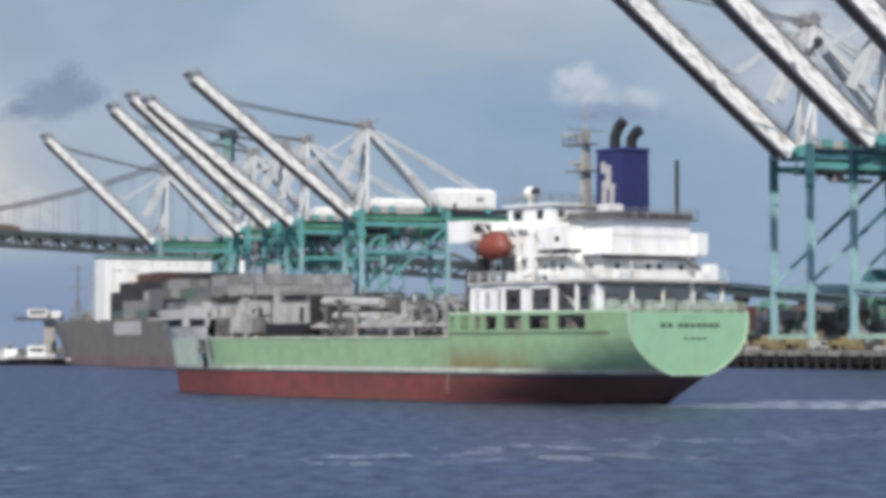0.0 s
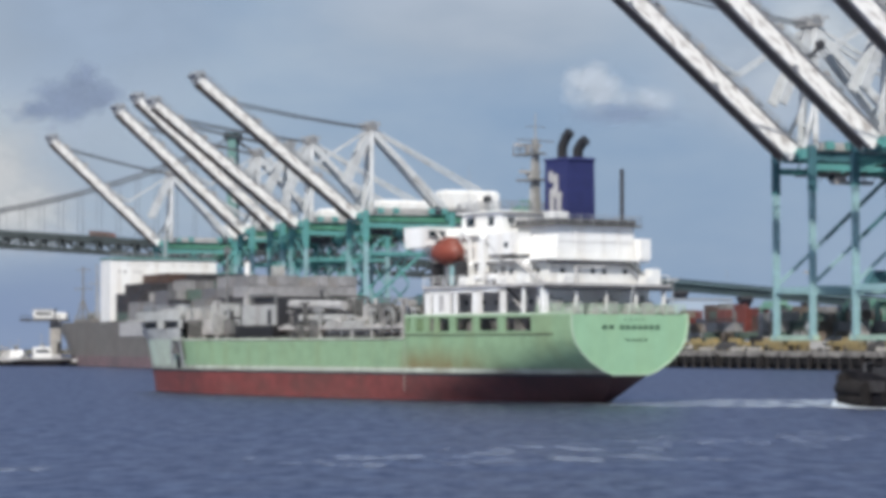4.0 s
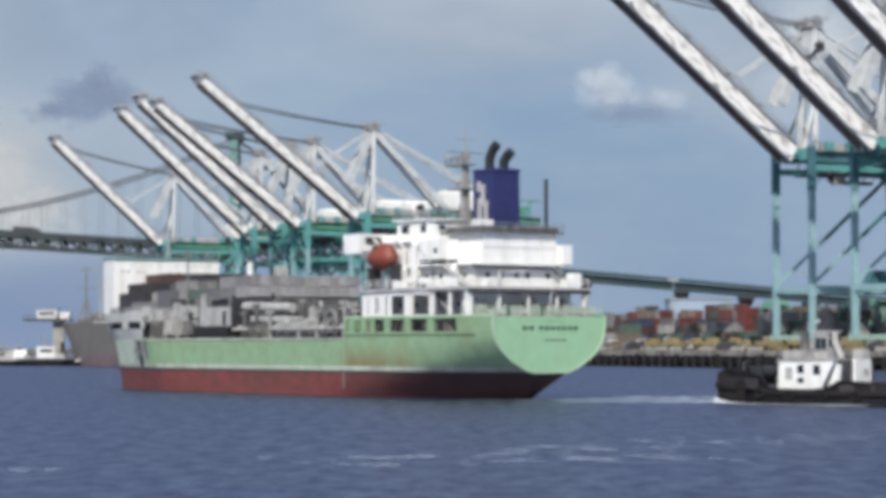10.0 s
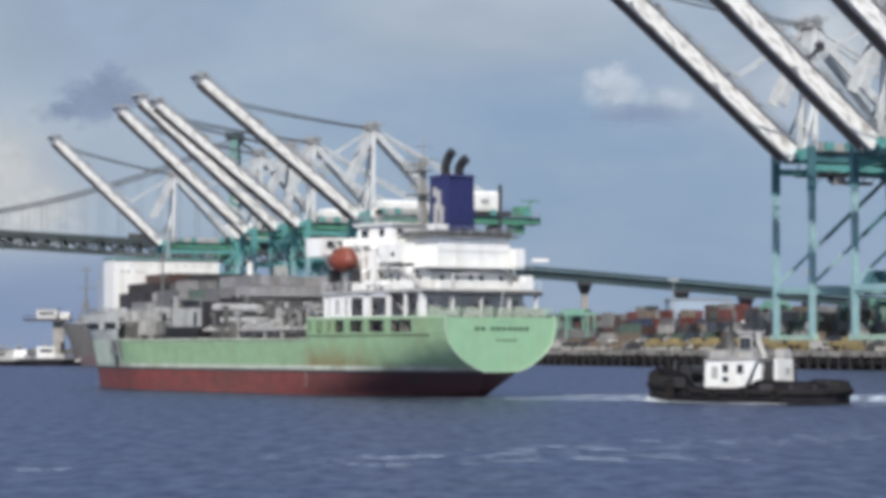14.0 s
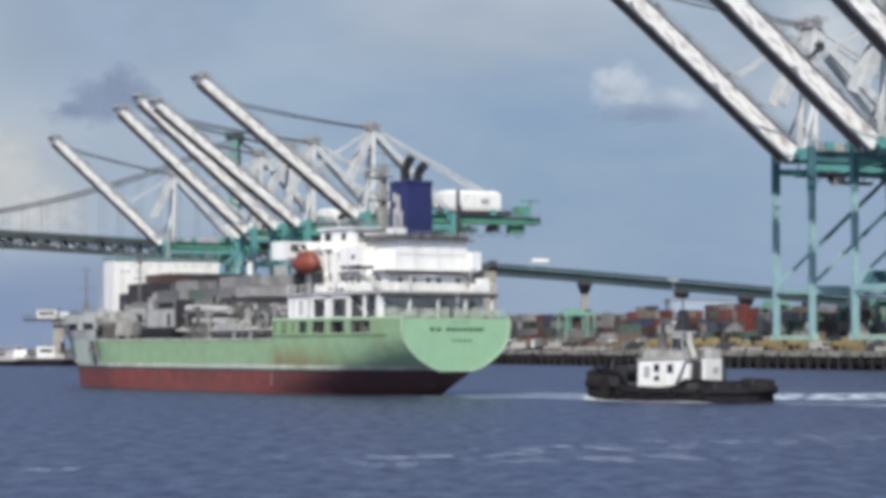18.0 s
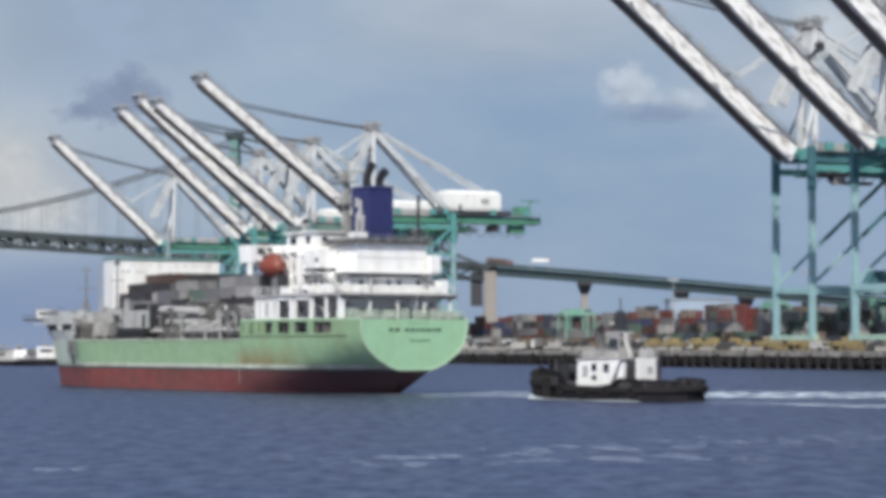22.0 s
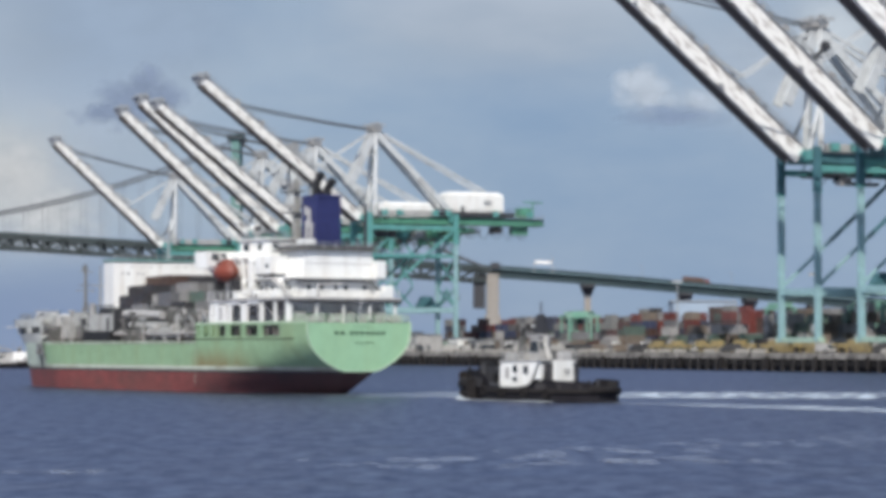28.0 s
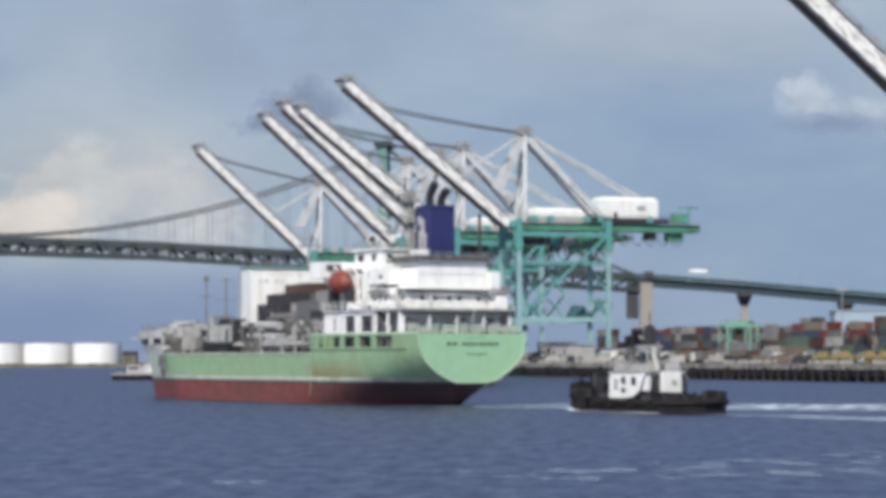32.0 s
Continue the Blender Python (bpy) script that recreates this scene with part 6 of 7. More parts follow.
    # manifold amidships and small deck fittings
    for u in (55.4, 57.8, 60.4):
        part("manifold", Geo().path([(u, 3.0, 7.4), (u, 3.0, 8.3), (u, 5.6, 8.3), (u, 5.6, 7.2)], 0.24, 8), GEAR_BROWN, sh)
    for i in range(46):
        u, y = rng.uniform(34, 90), rng.choice([-1, -1, 1]) * rng.uniform(1.2, 2.8)
        h, w = rng.uniform(0.8, 2.6), rng.uniform(0.4, 1.3)
        kind = rng.random()
        mat = rng.choice([SHIP_GREY, SHIP_GREY, LIGHT_GREY, DARK, SHIP_PALE])
        if kind < 0.45:
            part("deck_locker", Geo().box(u - w, u + w, y - w * 0.6, y + w * 0.6, 7.4, 7.4 + h), mat, sh)
        elif kind < 0.75:
            part("vent_head", Geo().pipe((u, y, 7.4), (u, y, 7.4 + h), 0.25, n=8).ball((u, y, 7.5 + h), 0.55, 0.55, 0.4, 10, 5), mat, sh)
        else:
            part("valve_stand", Geo().pipe((u, y, 7.4), (u, y, 8.6), 0.12, n=6).pipe((u, y - 0.05, 8.6), (u, y + 0.05, 8.6), 0.45, n=12).box(u - 0.4, u + 0.4, y - 0.3, y + 0.3, 7.4, 8.1), mat, sh)

    # ---- accommodation ----
    # deck A: side walls with tall openings
    for s in (1, -1):
        g = Geo()
        y0, y1 = (8.35, 8.65) if s > 0 else (-8.65, -8.35)
        for a, b in ((26.0, 27.0), (22.0, 25.4), (20.7, 21.3), (15.9, 17.6), (11.4, 12.3)):
            g.box(a, b, y0, y1, 9.15, 12.1)
        g.box(11.4, 27.0, y0, y1, 11.7, 12.2)
        g.box(11.4, 27.0, y0, y1, 9.0, 9.35)
        for u in (4.6, 8.0):
            g.box(u - 0.18, u + 0.18, y0, y1, 9.0, 12.1)
        part("side_wall", g, SHIP_WHITE, sh, "white side wall with tall openings")
        part("side_door", Geo().box(23.2, 24.1, s * 8.68 - 0.02, s * 8.68 + 0.02, 9.6, 11.5), LIGHT_GREY, sh)
    inner = part("deck_a_house", Geo().box(6.5, 26, -5.6, 5.6, 9.1, 12.2), LIGHT_GREY, sh, "grey house behind the open side wall")
    # thin dark strip standing for the shaded underside of deck B
    part("deck_b_shade", Geo().box(3.72, 3.82, -8.9, 8.9, 11.8, 12.25), DARK, sh, "dark strip for the shade under the overhang")
    # dark wall behind the freeing ports, coloured for the shade inside them
    part("house_shade_wall", Geo().box(6.5, 30.5, -5.65, 5.65, 6.9, 9.1), GEAR_BROWN, sh)
    for u in (8, 10.5, 13.5, 17, 19.5, 23):
        part("porthole", Geo().pipe((u, 5.6, 10.6), (u, 5.66, 10.6), 0.3, n=12), GLASS, inner)
    for y in (-5, -3, -1, 1, 3, 5):
        part("porthole", Geo().pipe((6.5, y, 10.4), (6.44, y, 10.4), 0.3, n=12), GLASS, inner)
    part("aft_door", Geo().box(6.42, 6.5, -0.4, 0.4, 7.1, 9.2), LIGHT_GREY, inner)
    part("aft_bulkhead", Geo().box(6.3, 6.48, -7.8, 7.8, 6.9, 12.2), SHIP_WHITE, sh, "white bulkhead under the overhang")
    for y in (-6.6, -2.0, 2.6, 6.4):
        part("bulkhead_door", Geo().box(6.22, 6.3, y - 0.45, y + 0.45, 9.4, 11.3), LIGHT_GREY, sh)
    part("deck_b", Geo().box(3.8, 27.2, -8.9, 8.9, 12.2, 12.55), LIGHT_GREY, sh)
    for y in (-8.2, -4.2, 0, 4.2, 8.2):
        part("deck_post", Geo().beam((4.2, y, 6.9), (4.2, y, 12.2), 0.28, 0.28), SHIP_WHITE, sh)
    part("deck_b_rail", Geo().rail([(27, 8.8, 12.55), (4.0, 8.8, 12.55), (4.0, -8.8, 12.55), (27, -8.8, 12.55)], 1.0, 1.9, 0.035, 2), SHIP_WHITE, sh)
    # level B
    b = part("deck_b_house", Geo().box(7.4, 25.6, -7.4, 5.4, 12.55, 15.1), SHIP_WHITE, sh)
    for y in (3.6, 1.6, -0.6, -2.2, -5.2):
        part("porthole", Geo().pipe((7.4, y, 14.0), (7.34, y, 14.0), 0.33, n=12), GLASS, b)
    for u in (9.5, 12, 14.5, 17.5, 20.5, 23.5):
        part("porthole", Geo().pipe((u, 5.4, 14.0), (u, 5.46, 14.0), 0.33, n=12), GLASS, b)
    part("house_door", Geo().box(15.6, 16.5, 5.4, 5.46, 12.7, 14.7), LIGHT_GREY, b)
    part("deck_c", Geo().box(6.7, 27.4, -8.2, 6.2, 15.1, 15.4), SHIP_WHITE, sh)
    part("deck_c_rail", Geo().rail([(20, 6.1, 15.4), (6.8, 6.1, 15.4), (6.8, -8.1, 15.4), (20, -8.1, 15.4)], 0.95, 2.2, 0.03, 2), SHIP_WHITE, sh)
    # dark strips painting the shadow that the deck's overhang throws
    part("deck_c_shadow", Geo().box(6.62, 6.74, -6.4, 6.2, 14.72, 15.16).box(6.7, 20.0, 6.18, 6.26, 14.95, 15.16), DARK, sh, "dark strip for the shadow under the deck")
    # level C: engine casing aft, cabins forward
    cas = part("engine_casing", Geo().frustum((7.6, 15.2, -6.9, 4.3), 15.4, (7.6, 15.2, -6.6, 3.9), 19.0), SHIP_WHITE, sh, "plain white engine casing")
    part("casing_seam", Geo().box(7.55, 7.6, -6.7, 4.1, 17.2, 17.28), LIGHT_GREY, cas)
    for y in (-4.3, -1.4, 1.6):
        part("casing_stiffener", Geo().box(7.52, 7.6, y - 0.05, y + 0.05, 15.5, 18.9), SHIP_WHITE, cas)
    cb = part("deck_c_house", Geo().box(15.2, 26.0, -6.4, 5.6, 15.4, 18.2), SHIP_WHITE, sh)
    for u in (16.6, 18.6):
        part("cabin_window", Geo().box(u - 0.4, u + 0.4, 5.6, 5.66, 16.5, 17.3), GLASS, cb)
    jut = part("jutting_cabin", Geo().frustum((12.6, 17.4, 4.2, 6.5), 15.95, (12.4, 17.4, 4.2, 6.5), 18.4), SHIP_WHITE, sh, "white cabin jutting over the deck")
    part("porthole", Geo().pipe((14.0, 6.5, 17.0), (14.0, 6.57, 17.0), 0.36, n=12), GLASS, jut)
    # dark slab with the shade below the overhanging cabin in its colour
    part("cabin_underside", Geo().box(12.6, 17.4, 4.2, 6.45, 15.75, 15.95), DARK, jut)
    for u, z0, z1 in ((18.6, 12.6, 18.2), (10.4, 12.6, 15.1), (21.4, 12.6, 15.1)):
        part("vent_trunk", Geo().box(u - 0.45, u + 0.45, 5.9, 6.7, z0, z1 - 0.3).ball((u, 6.3, z1 - 0.3), 0.6, 0.6, 0.5, 10, 5), SHIP_WHITE, sh)
    for u, w, h in ((8.6, 0.7, 1.1), (11.8, 0.9, 0.9), (14.6, 0.6, 1.3), (19.4, 0.8, 0.9)):
        part("deck_box", Geo().frustum((u, u + 2 * w, 6.9, 8.2), 12.55, (u + 0.1, u + 2 * w - 0.1, 7.0, 8.1), 12.55 + h), SHIP_WHITE if w > 0.65 else LIGHT_GREY, sh)
    for y in (-6.4, 5.0):
        part("deck_box", Geo().frustum((4.4, 5.8, y - 0.6, y + 0.6), 12.55, (4.5, 5.7, y - 0.5, y + 0.5), 13.5), SHIP_WHITE, sh)
    part("casing_top", Geo().box(7.0, 15.6, -7.4, 4.8, 19.0, 19.25).box(7.3, 15.3, -6.8, 4.2, 19.25, 19.85), GEAR_BROWN, sh, "dark grey casing top")
    part("casing_rail", Geo().rail([(15.4, 4.7, 19.25), (7.1, 4.7, 19.25), (7.1, -7.3, 19.25), (15.4, -7.3, 19.25)], 0.95, 1.6, 0.035, 2), STEEL, sh)
    part("casing_vent", Geo().box(8.4, 10.2, 2.0, 4.0, 19.25, 20.6), SHIP_WHITE, sh)
    # stairs at the aft corners
    st = Geo()
    st.beam((7.0, -7.6, 12.6), (11.4, -7.6, 15.3), 0.9, 0.16).beam((7.0, -7.2, 15.4), (11.5, -7.2, 19.1), 0.9, 0.16).beam((7.2, -8.1, 13.4), (11.4, -8.1, 16.2), 0.06, 0.06).beam((7.2, -7.6, 16.4), (11.4, -7.6, 20.2), 0.06, 0.06)
    part("aft_stair", st, SHIP_WHITE, sh)
    part("aft_ladder", Geo().beam((6.45, -5.0, 15.1), (6.45, -8.3, 12.7), 0.5, 0.35), SHIP_GREY, sh, "grey sloping ladder")
    part("aft_locker", Geo().box(6.2, 7.4, -8.0, -6.6, 15.4, 17.7).box(5.0, 6.4, -8.4, -7.2, 12.55, 14.3), SHIP_WHITE, sh)
    for a, b in (((6.8, 6.8, 12.6), (11.8, 6.8, 15.3)), ((15.0, 6.1, 15.4), (19.0, 6.1, 18.3)), ((8.6, 7.3, 9.0), (13.0, 7.3, 12.3))):
        part("port_stair", Geo().beam(a, b, 0.8, 0.16), LIGHT_GREY, sh)
    # bridge deck and wheelhouse
    part("bridge_deck", Geo().box(16.4, 30.4, -6.8, 6.2, 18.2, 18.45).box(26.0, 30.4, -9.2, 9.2, 17.3, 17.55), SHIP_WHITE, sh)
    for s in (1, -1):
        y0, y1 = (5.8, 9.3) if s > 0 else (-9.3, -5.8)
        wg = part("bridge_wing", Geo().frustum((26.2, 30.2, y0, y1), 17.0, (26.0, 30.4, y0, y1), 19.4), SHIP_WHITE, sh, "white enclosed bridge wing")
        part("wing_strut", Geo().beam((27.5, s * 6, 14.5), (27.5, s * 8.8, 17.3), 0.35, 0.35), SHIP_WHITE, sh)
        part("wing_shade", Geo().box(25.9, 26.0, min(s * 6.6, s * 8.8), max(s * 6.6, s * 8.8), 18.2, 19.0), GLASS, wg)
    wh = part("wheelhouse", Geo().frustum((17.2, 25.0, -5.4, 4.8), 18.45, (17.4, 25.3, -5.2, 4.6), 20.9), SHIP_WHITE, sh, "white wheelhouse with dark square windows")
    part("bridge_front", Geo().frustum((25.1, 29.8, -5.8, 5.8), 18.45, (25.3, 30.2, -5.8, 5.8), 19.35), SHIP_WHITE, sh, "low white bridge front")
    for u, w in ((18.8, 1.0), (22.6, 1.5)):
        part("window", Geo().box(u, u + w, 4.66, 4.8, 19.4, 20.4), GLASS, wh)
    for y in (-4.4, -2.6, 3.0):
        part("window", Geo().box(17.2, 17.32, y, y + 0.8, 19.6, 20.4), GLASS, wh)
    part("wheelhouse_roof", Geo().box(16.9, 25.7, -5.7, 5.1, 20.9, 21.1), SHIP_WHITE, sh)
    part("roof_rail", Geo().rail([(25.5, 5.0, 21.1), (17.1, 5.0, 21.1), (17.1, -5.6, 21.1)], 1.0, 1.4, 0.05, 3), STEEL, sh)
    part("satellite_dome", Geo().ball((24, 2.6, 22.5), 0.75, 0.75, 0.8).pipe((24, 2.6, 21.1), (24, 2.6, 22), 0.25, n=8), SHIP_WHITE, sh)
    part("whip_aerial", Geo().pipe((25.0, 3.8, 21.1), (25.0, 3.8, 26.5), 0.06, 0.03, 6), STEEL, sh)
    part("whip_aerial", Geo().pipe((21, 3.8, 21.1), (21, 3.8, 24), 0.06, 0.03, 6), STEEL, sh)
    part("searchlight", Geo().pipe((20.5, 4.4, 21.1), (20.5, 4.4, 22.2), 0.1, n=6).pipe((20.2, 4.4, 22.5), (20.9, 4.4, 22.5), 0.4, n=10), DARK, sh)
    # lifeboat in its davit, port and starboard
    for s in (1, -1):
        lb = part("lifeboat", Geo().ball((23.6, s * 7.8, 16.4), 2.75, 1.5, 1.45, 18, 10).ball((23.3, s * 7.8, 17.1), 2.0, 1.15, 1.1, 16, 8), ORANGE, sh, "enclosed orange-brown lifeboat")
        part("canopy_window", Geo().box(24.0, 24.7, s * 7.8 - 0.9, s * 7.8 + 0.9, 17.4, 17.8), GLASS, lb)
        part("keel", Geo().box(21.4, 25.8, s * 7.8 - 0.12, s * 7.6 + 0.12, 14.9, 15.3), DARK, lb)
        for u in (21.2, 26.0):
            part("davit", Geo().beam((u, s * 6.2, 12.55), (u, s * 6.4, 17.6), 0.4, 0.4).beam((u, s * 6.4, 17.6), (u, s * 7.8, 18.8), 0.35, 0.35).beam((u, s * 7.7, 18.7), (u, s * 7.6, 17.4), 0.1, 0.1), SHIP_WHITE, sh)
            part("boat_cradle", Geo().box(u - 0.25, u + 0.25, s * 7.6 - 0.8, s * 7.6 + 0.8, 12.55, 15.3), DARK, sh)
        part("raft_canister", Geo().pipe((16.0, s * 8.0, 13.3), (17.6, s * 8.0, 13.3), 0.42, n=12).pipe((13.4, s * 8.0, 13.3), (15.0, s * 8.0, 13.3), 0.42, n=12), SHIP_WHITE, sh)
    # funnel with plain white marks
    fu = part("funnel", Geo().frustum((9.9, 14.4, -2.95, 0.85), 19.2, (10.0, 14.3, -2.9, 0.8), 26.7), NAVY, sh, "navy blue funnel with white marks")
    part("funnel_cap", Geo().frustum((9.8, 14.5, -3.05, 0.95), 26.6, (10.0, 14.3, -2.9, 0.8), 26.9), NAVY, fu)
    for k, (u0, u1, z0, z1) in enumerate(((12.5, 13.3, 20.4, 23.4), (11.2, 12.0, 20.0, 22.4), (11.8, 12.6, 23.0, 25.0), (11.1, 12.9, 22.4, 23.0), (12.7, 13.4, 24.2, 25.4))):
        part("funnel_mark", Geo().box(u0, u1, 0.84, 0.93 + 0.01 * k, z0, z1), LIGHT_GREY, fu, "plain pale funnel mark" if k == 0 else "")
    for u, y, h, r in ((12.9, -0.6, 3.0, 0.58), (11.2, -1.5, 2.0, 0.6)):
        part("exhaust_pipe", Geo().path([(u, y, 26.6), (u, y, 26.9 + h * 0.45), (u - 0.5, y - 0.15, 26.9 + h * 0.8), (u - 1.1, y - 0.3, 26.9 + h)], r, 12), BLACK, fu, "curved black exhaust pipe")
    part("aft_post", Geo().pipe((10, -6.9, 19.25), (10, -6.9, 25.8), 0.24, n=8), DARK, sh)
    # radar mast
    ms = part("radar_mast", Geo().frustum((16.8, 17.8, -0.5, 0.5), 21.1, (16.95, 17.5, -0.28, 0.28), 29.4).pipe((17.2, 0, 29.4), (17.2, 0, 32.4), 0.1, 0.05, 6), SHIP_PALE, sh, "grey-brown radar mast with scanners")
    part("mast_platform", Geo().box(16.2, 20.4, -0.9, 0.9, 27.6, 27.8).rail([(20.2, 0.9, 27.8), (16.4, 0.9, 27.8)], 0.9, 1, 0.05, 2), SHIP_GREY, ms)
    part("lower_platform", Geo().box(16.3, 19.4, -1.2, 1.2, 24.6, 24.8), SHIP_GREY, ms)
    part("radar_scanner", Geo().box(18.4, 19.0, -1.8, 1.8, 28.6, 28.9).pipe((18.7, 0, 27.8), (18.7, 0, 28.65), 0.3, n=8), LIGHT_GREY, ms)
    part("radar_scanner", Geo().box(18.0, 18.5, -1.4, 1.4, 25.5, 25.8).pipe((18.3, 0, 24.8), (18.3, 0, 25.55), 0.25, n=8), LIGHT_GREY, ms)
    part("signal_yard", Geo().beam((17.2, -2.6, 29.2), (17.2, 2.6, 29.2), 0.12, 0.12), SHIP_GREY, ms)
    part("upper_yard", Geo().beam((17.2, -1.4, 30.8), (17.2, 1.4, 30.8), 0.08, 0.08), SHIP_GREY, ms)
    part("mast_brace", Geo().beam((19.6, 0, 26.0), (17.2, 0, 24.0), 0.15, 0.15), SHIP_GREY, ms)
    # poop clutter: winches, bollards, rails on the transom
    part("poop_rail", Geo().rail([(6.5, 7.9, 9.15), (0.2, 7.9, 9.15), (0.2, -7.9, 9.15), (6.5, -7.9, 9.15)], 1.0, 1.3, 0.05, 3), PALE_GREEN, sh)
    part("mooring_winch", Geo().pipe((3, -3.4, 8.2), (3, -0.4, 8.2), 0.75, n=12).box(2.2, 3.8, 0, 1.4, 6.9, 8.8).pipe((3, 1.8, 8.2), (3, 4.4, 8.2), 0.75, n=12), SHIP_GREY, sh)
    for y in (-6.6, -4.8, 4.8, 6.6):
        part("mooring_bollard", Geo().pipe((1.4, y - 0.4, 6.9), (1.4, y - 0.4, 8.3), 0.28, n=10), SHIP_GREY, sh)
        part("mooring_bollard", Geo().pipe((1.4, y + 0.4, 6.9), (1.4, y + 0.4, 8.3), 0.28, n=10), SHIP_GREY, sh)
    for y in (-7.2, -5.4, -2.6, 2.4, 5.6, 7.2):
        h = 0.9 + 0.5 * math.sin(y * 2.3)
        part("mooring_gear", Geo().box(2.0, 3.4, y - 0.6, y + 0.6, 6.9, 8.9 + h).pipe((2.2, y - 0.5, 9.4), (2.2, y + 0.5, 9.4), 0.5, n=10), LIGHT_GREY if y > 0 else SHIP_PALE, sh)
    for y in (-6.3, -4.0, -1.2, 0.9, 3.6, 6.4):
        part("rope_bin", Geo().frustum((4.6, 6.2, y - 0.9, y + 0.9), 6.9, (4.7, 6.1, y - 0.8, y + 0.8), 10.7 + 0.3 * math.sin(y * 5)), SHIP_PALE, sh)
    part("provision_crane", Geo().pipe((5.2, 3.4, 12.5), (5.2, 3.4, 14.4), 0.25, n=8).beam((5.2, 3.6, 14.3), (5.2, -0.6, 14.5), 0.25, 0.3), LIGHT_GREY, sh)
    part("ensign_staff", Geo().pipe((0.3, 0, 9.2), (-0.6, 0, 12.4), 0.06, 0.04, 6), SHIP_WHITE, sh)
    return sh


NAME_GREEN = material("dark_green_lettering", (0.03, 0.075, 0.04), 0.6, spread=0.3)
GRIME_MAT = material("rust_line", (0.10, 0.12, 0.07), 0.8, spread=0.4, size=0.4)
FCSL_TOP = material("forecastle_chalky_white", (0.46, 0.47, 0.45), 0.7, spread=0.2, size=0.8, dirt=(0.2, 0.17, 0.14), dirt_amount=0.55, dirt_size=0.5, streaks=True)
FCSL_PAINT = material("forecastle_pale_paint", (0.50, 0.59, 0.48), 0.6, spread=0.15, dirt=RUST, dirt_amount=0.4, dirt_size=0.6, streaks=True)
ship = make_ship()
ship.scale = (0.9, 0.9, 0.9)


# ---- the tug that follows ----
def make_tug():
    t = thing("tugboat", "black-hulled harbour tug with a white deckhouse", "tug")

    def half(u, z):
        a = max(0.0, min(1.0, (12.4 + 0.06 * z - u) / 9.5))
        s = max(0.0, min(1.0, (u + 11.2) / 5.0))
        return (4.1 + 0.06 * z) * a ** 0.5 * max(0.12, 1 - (1 - s) ** 2) ** 0.6

    SHEER = [(-12, 1.3), (-11.2, 1.5), (-10.2, 2.1), (-4.2, 2.25), (-3.0, 1.6), (-1.0, 1.4), (3.8, 1.45), (5.4, 2.7), (8, 3.15), (12.4, 3.4), (14, 3.4)]

    def top(u):
        for (a, za), (b, zb) in zip(SHEER, SHEER[1:]):
            if u <= b:
                return za + (zb - za) * smooth01((u - a) / (b - a))
        return SHEER[-1][1]

    def belt(u):
        return 1.1 + 1.5 * smooth01((u - 3) / 9)

    us = [-11.2 + 23.6 * i / 34 for i in range(35)]
    for s in (1, -1):
        rows = [[(u, s * half(u, k * top(u)) * (1.0 if k >= 0 else 0.9), k * top(u) if k >= 0 else -1.2) for u in us] for k in (-1, 0, 0.35, 0.7, 1.0)]
        part("hull", Geo().loft(rows), TUG_BLACK, t)
        part("fender_belt", Geo().path([(u, s * half(u, 1) * 1.01, belt(u)) for u in us], 0.28, 8), RUBBER, t, "thick black rubber belt")
        part("bulwark_cap", Geo().path([(u, s * half(u, 2.0), top(u) + 0.02) for u in us], 0.12, 6), TUG_BLACK, t)
        for i in range(4):
            u = -6.5 + i * 3.9
            g = Geo()
            ring = []
            for k in range(12):
                a = 2 * math.pi * k / 12
                ring.append((u + 0.45 * math.cos(a), s * (half(u, 1) + 0.3), 0.95 + 0.25 * smooth01(u / 8) + 0.45 * math.sin(a)))
            part("tyre_fender", g.path(ring + ring[:1], 0.16, 6), RUBBER, t)
    part("transom", Geo().loft([[(-11.2, half(-11.2, z), z) for z in (-1.2, 0, 0.9, 1.75)], [(-11.2, -half(-11.2, z), z) for z in (-1.2, 0, 0.9, 1.75)]], False), TUG_BLACK, t)
    part("stern_fender", Geo().path([(-10.6, 1.9, 1.3), (-11.4, 0.8, 1.3), (-11.4, -0.8, 1.3), (-10.6, -1.9, 1.3)], 0.4, 10), RUBBER, t)
    for z, r in ((1.75, 0.75), (0.75, 0.6)):
        part("push_fender", Geo().path([(7.6, 3.75, z - 0.1), (9.6, 3.2, z), (11.2, 2.2, z), (12.1, 1.0, z), (12.3, 0, z), (12.1, -1.0, z), (11.2, -2.2, z), (9.6, -3.2, z), (7.6, -3.75, z - 0.1)], r, 10), RUBBER, t, "thick round pushing fender")
    part("bow_fender", Geo().path([(10.9, 2.6, 2.6), (11.9, 1.2, 2.7), (12.2, 0, 2.7), (11.9, -1.2, 2.7), (10.9, -2.6, 2.6)], 0.55, 10), RUBBER, t, "bulky bow fender")
    dk = [(u, half(u, 1.4) - 0.15) for u in us]
    part("deck", Geo().loft([[(u, w, min(top(u) - 0.6, 1.9)) for u, w in dk], [(u, -w, min(top(u) - 0.6, 1.9)) for u, w in dk]], False), DARK, t)
    # house flared towards its aft end, a leaning stair casing, then the winch house
    h = part("deckhouse", Geo().hexa([(-0.9, -2.6, 1.2), (4.1, -2.6, 1.2), (4.1, 2.6, 1.2), (-0.9, 2.6, 1.2), (-2.7, -2.6, 4.3), (3.9, -2.6, 4.15), (3.9, 2.6, 4.15), (-2.7, 2.6, 4.3)]), SHIP_WHITE, t, "white deckhouse with a raked aft end")
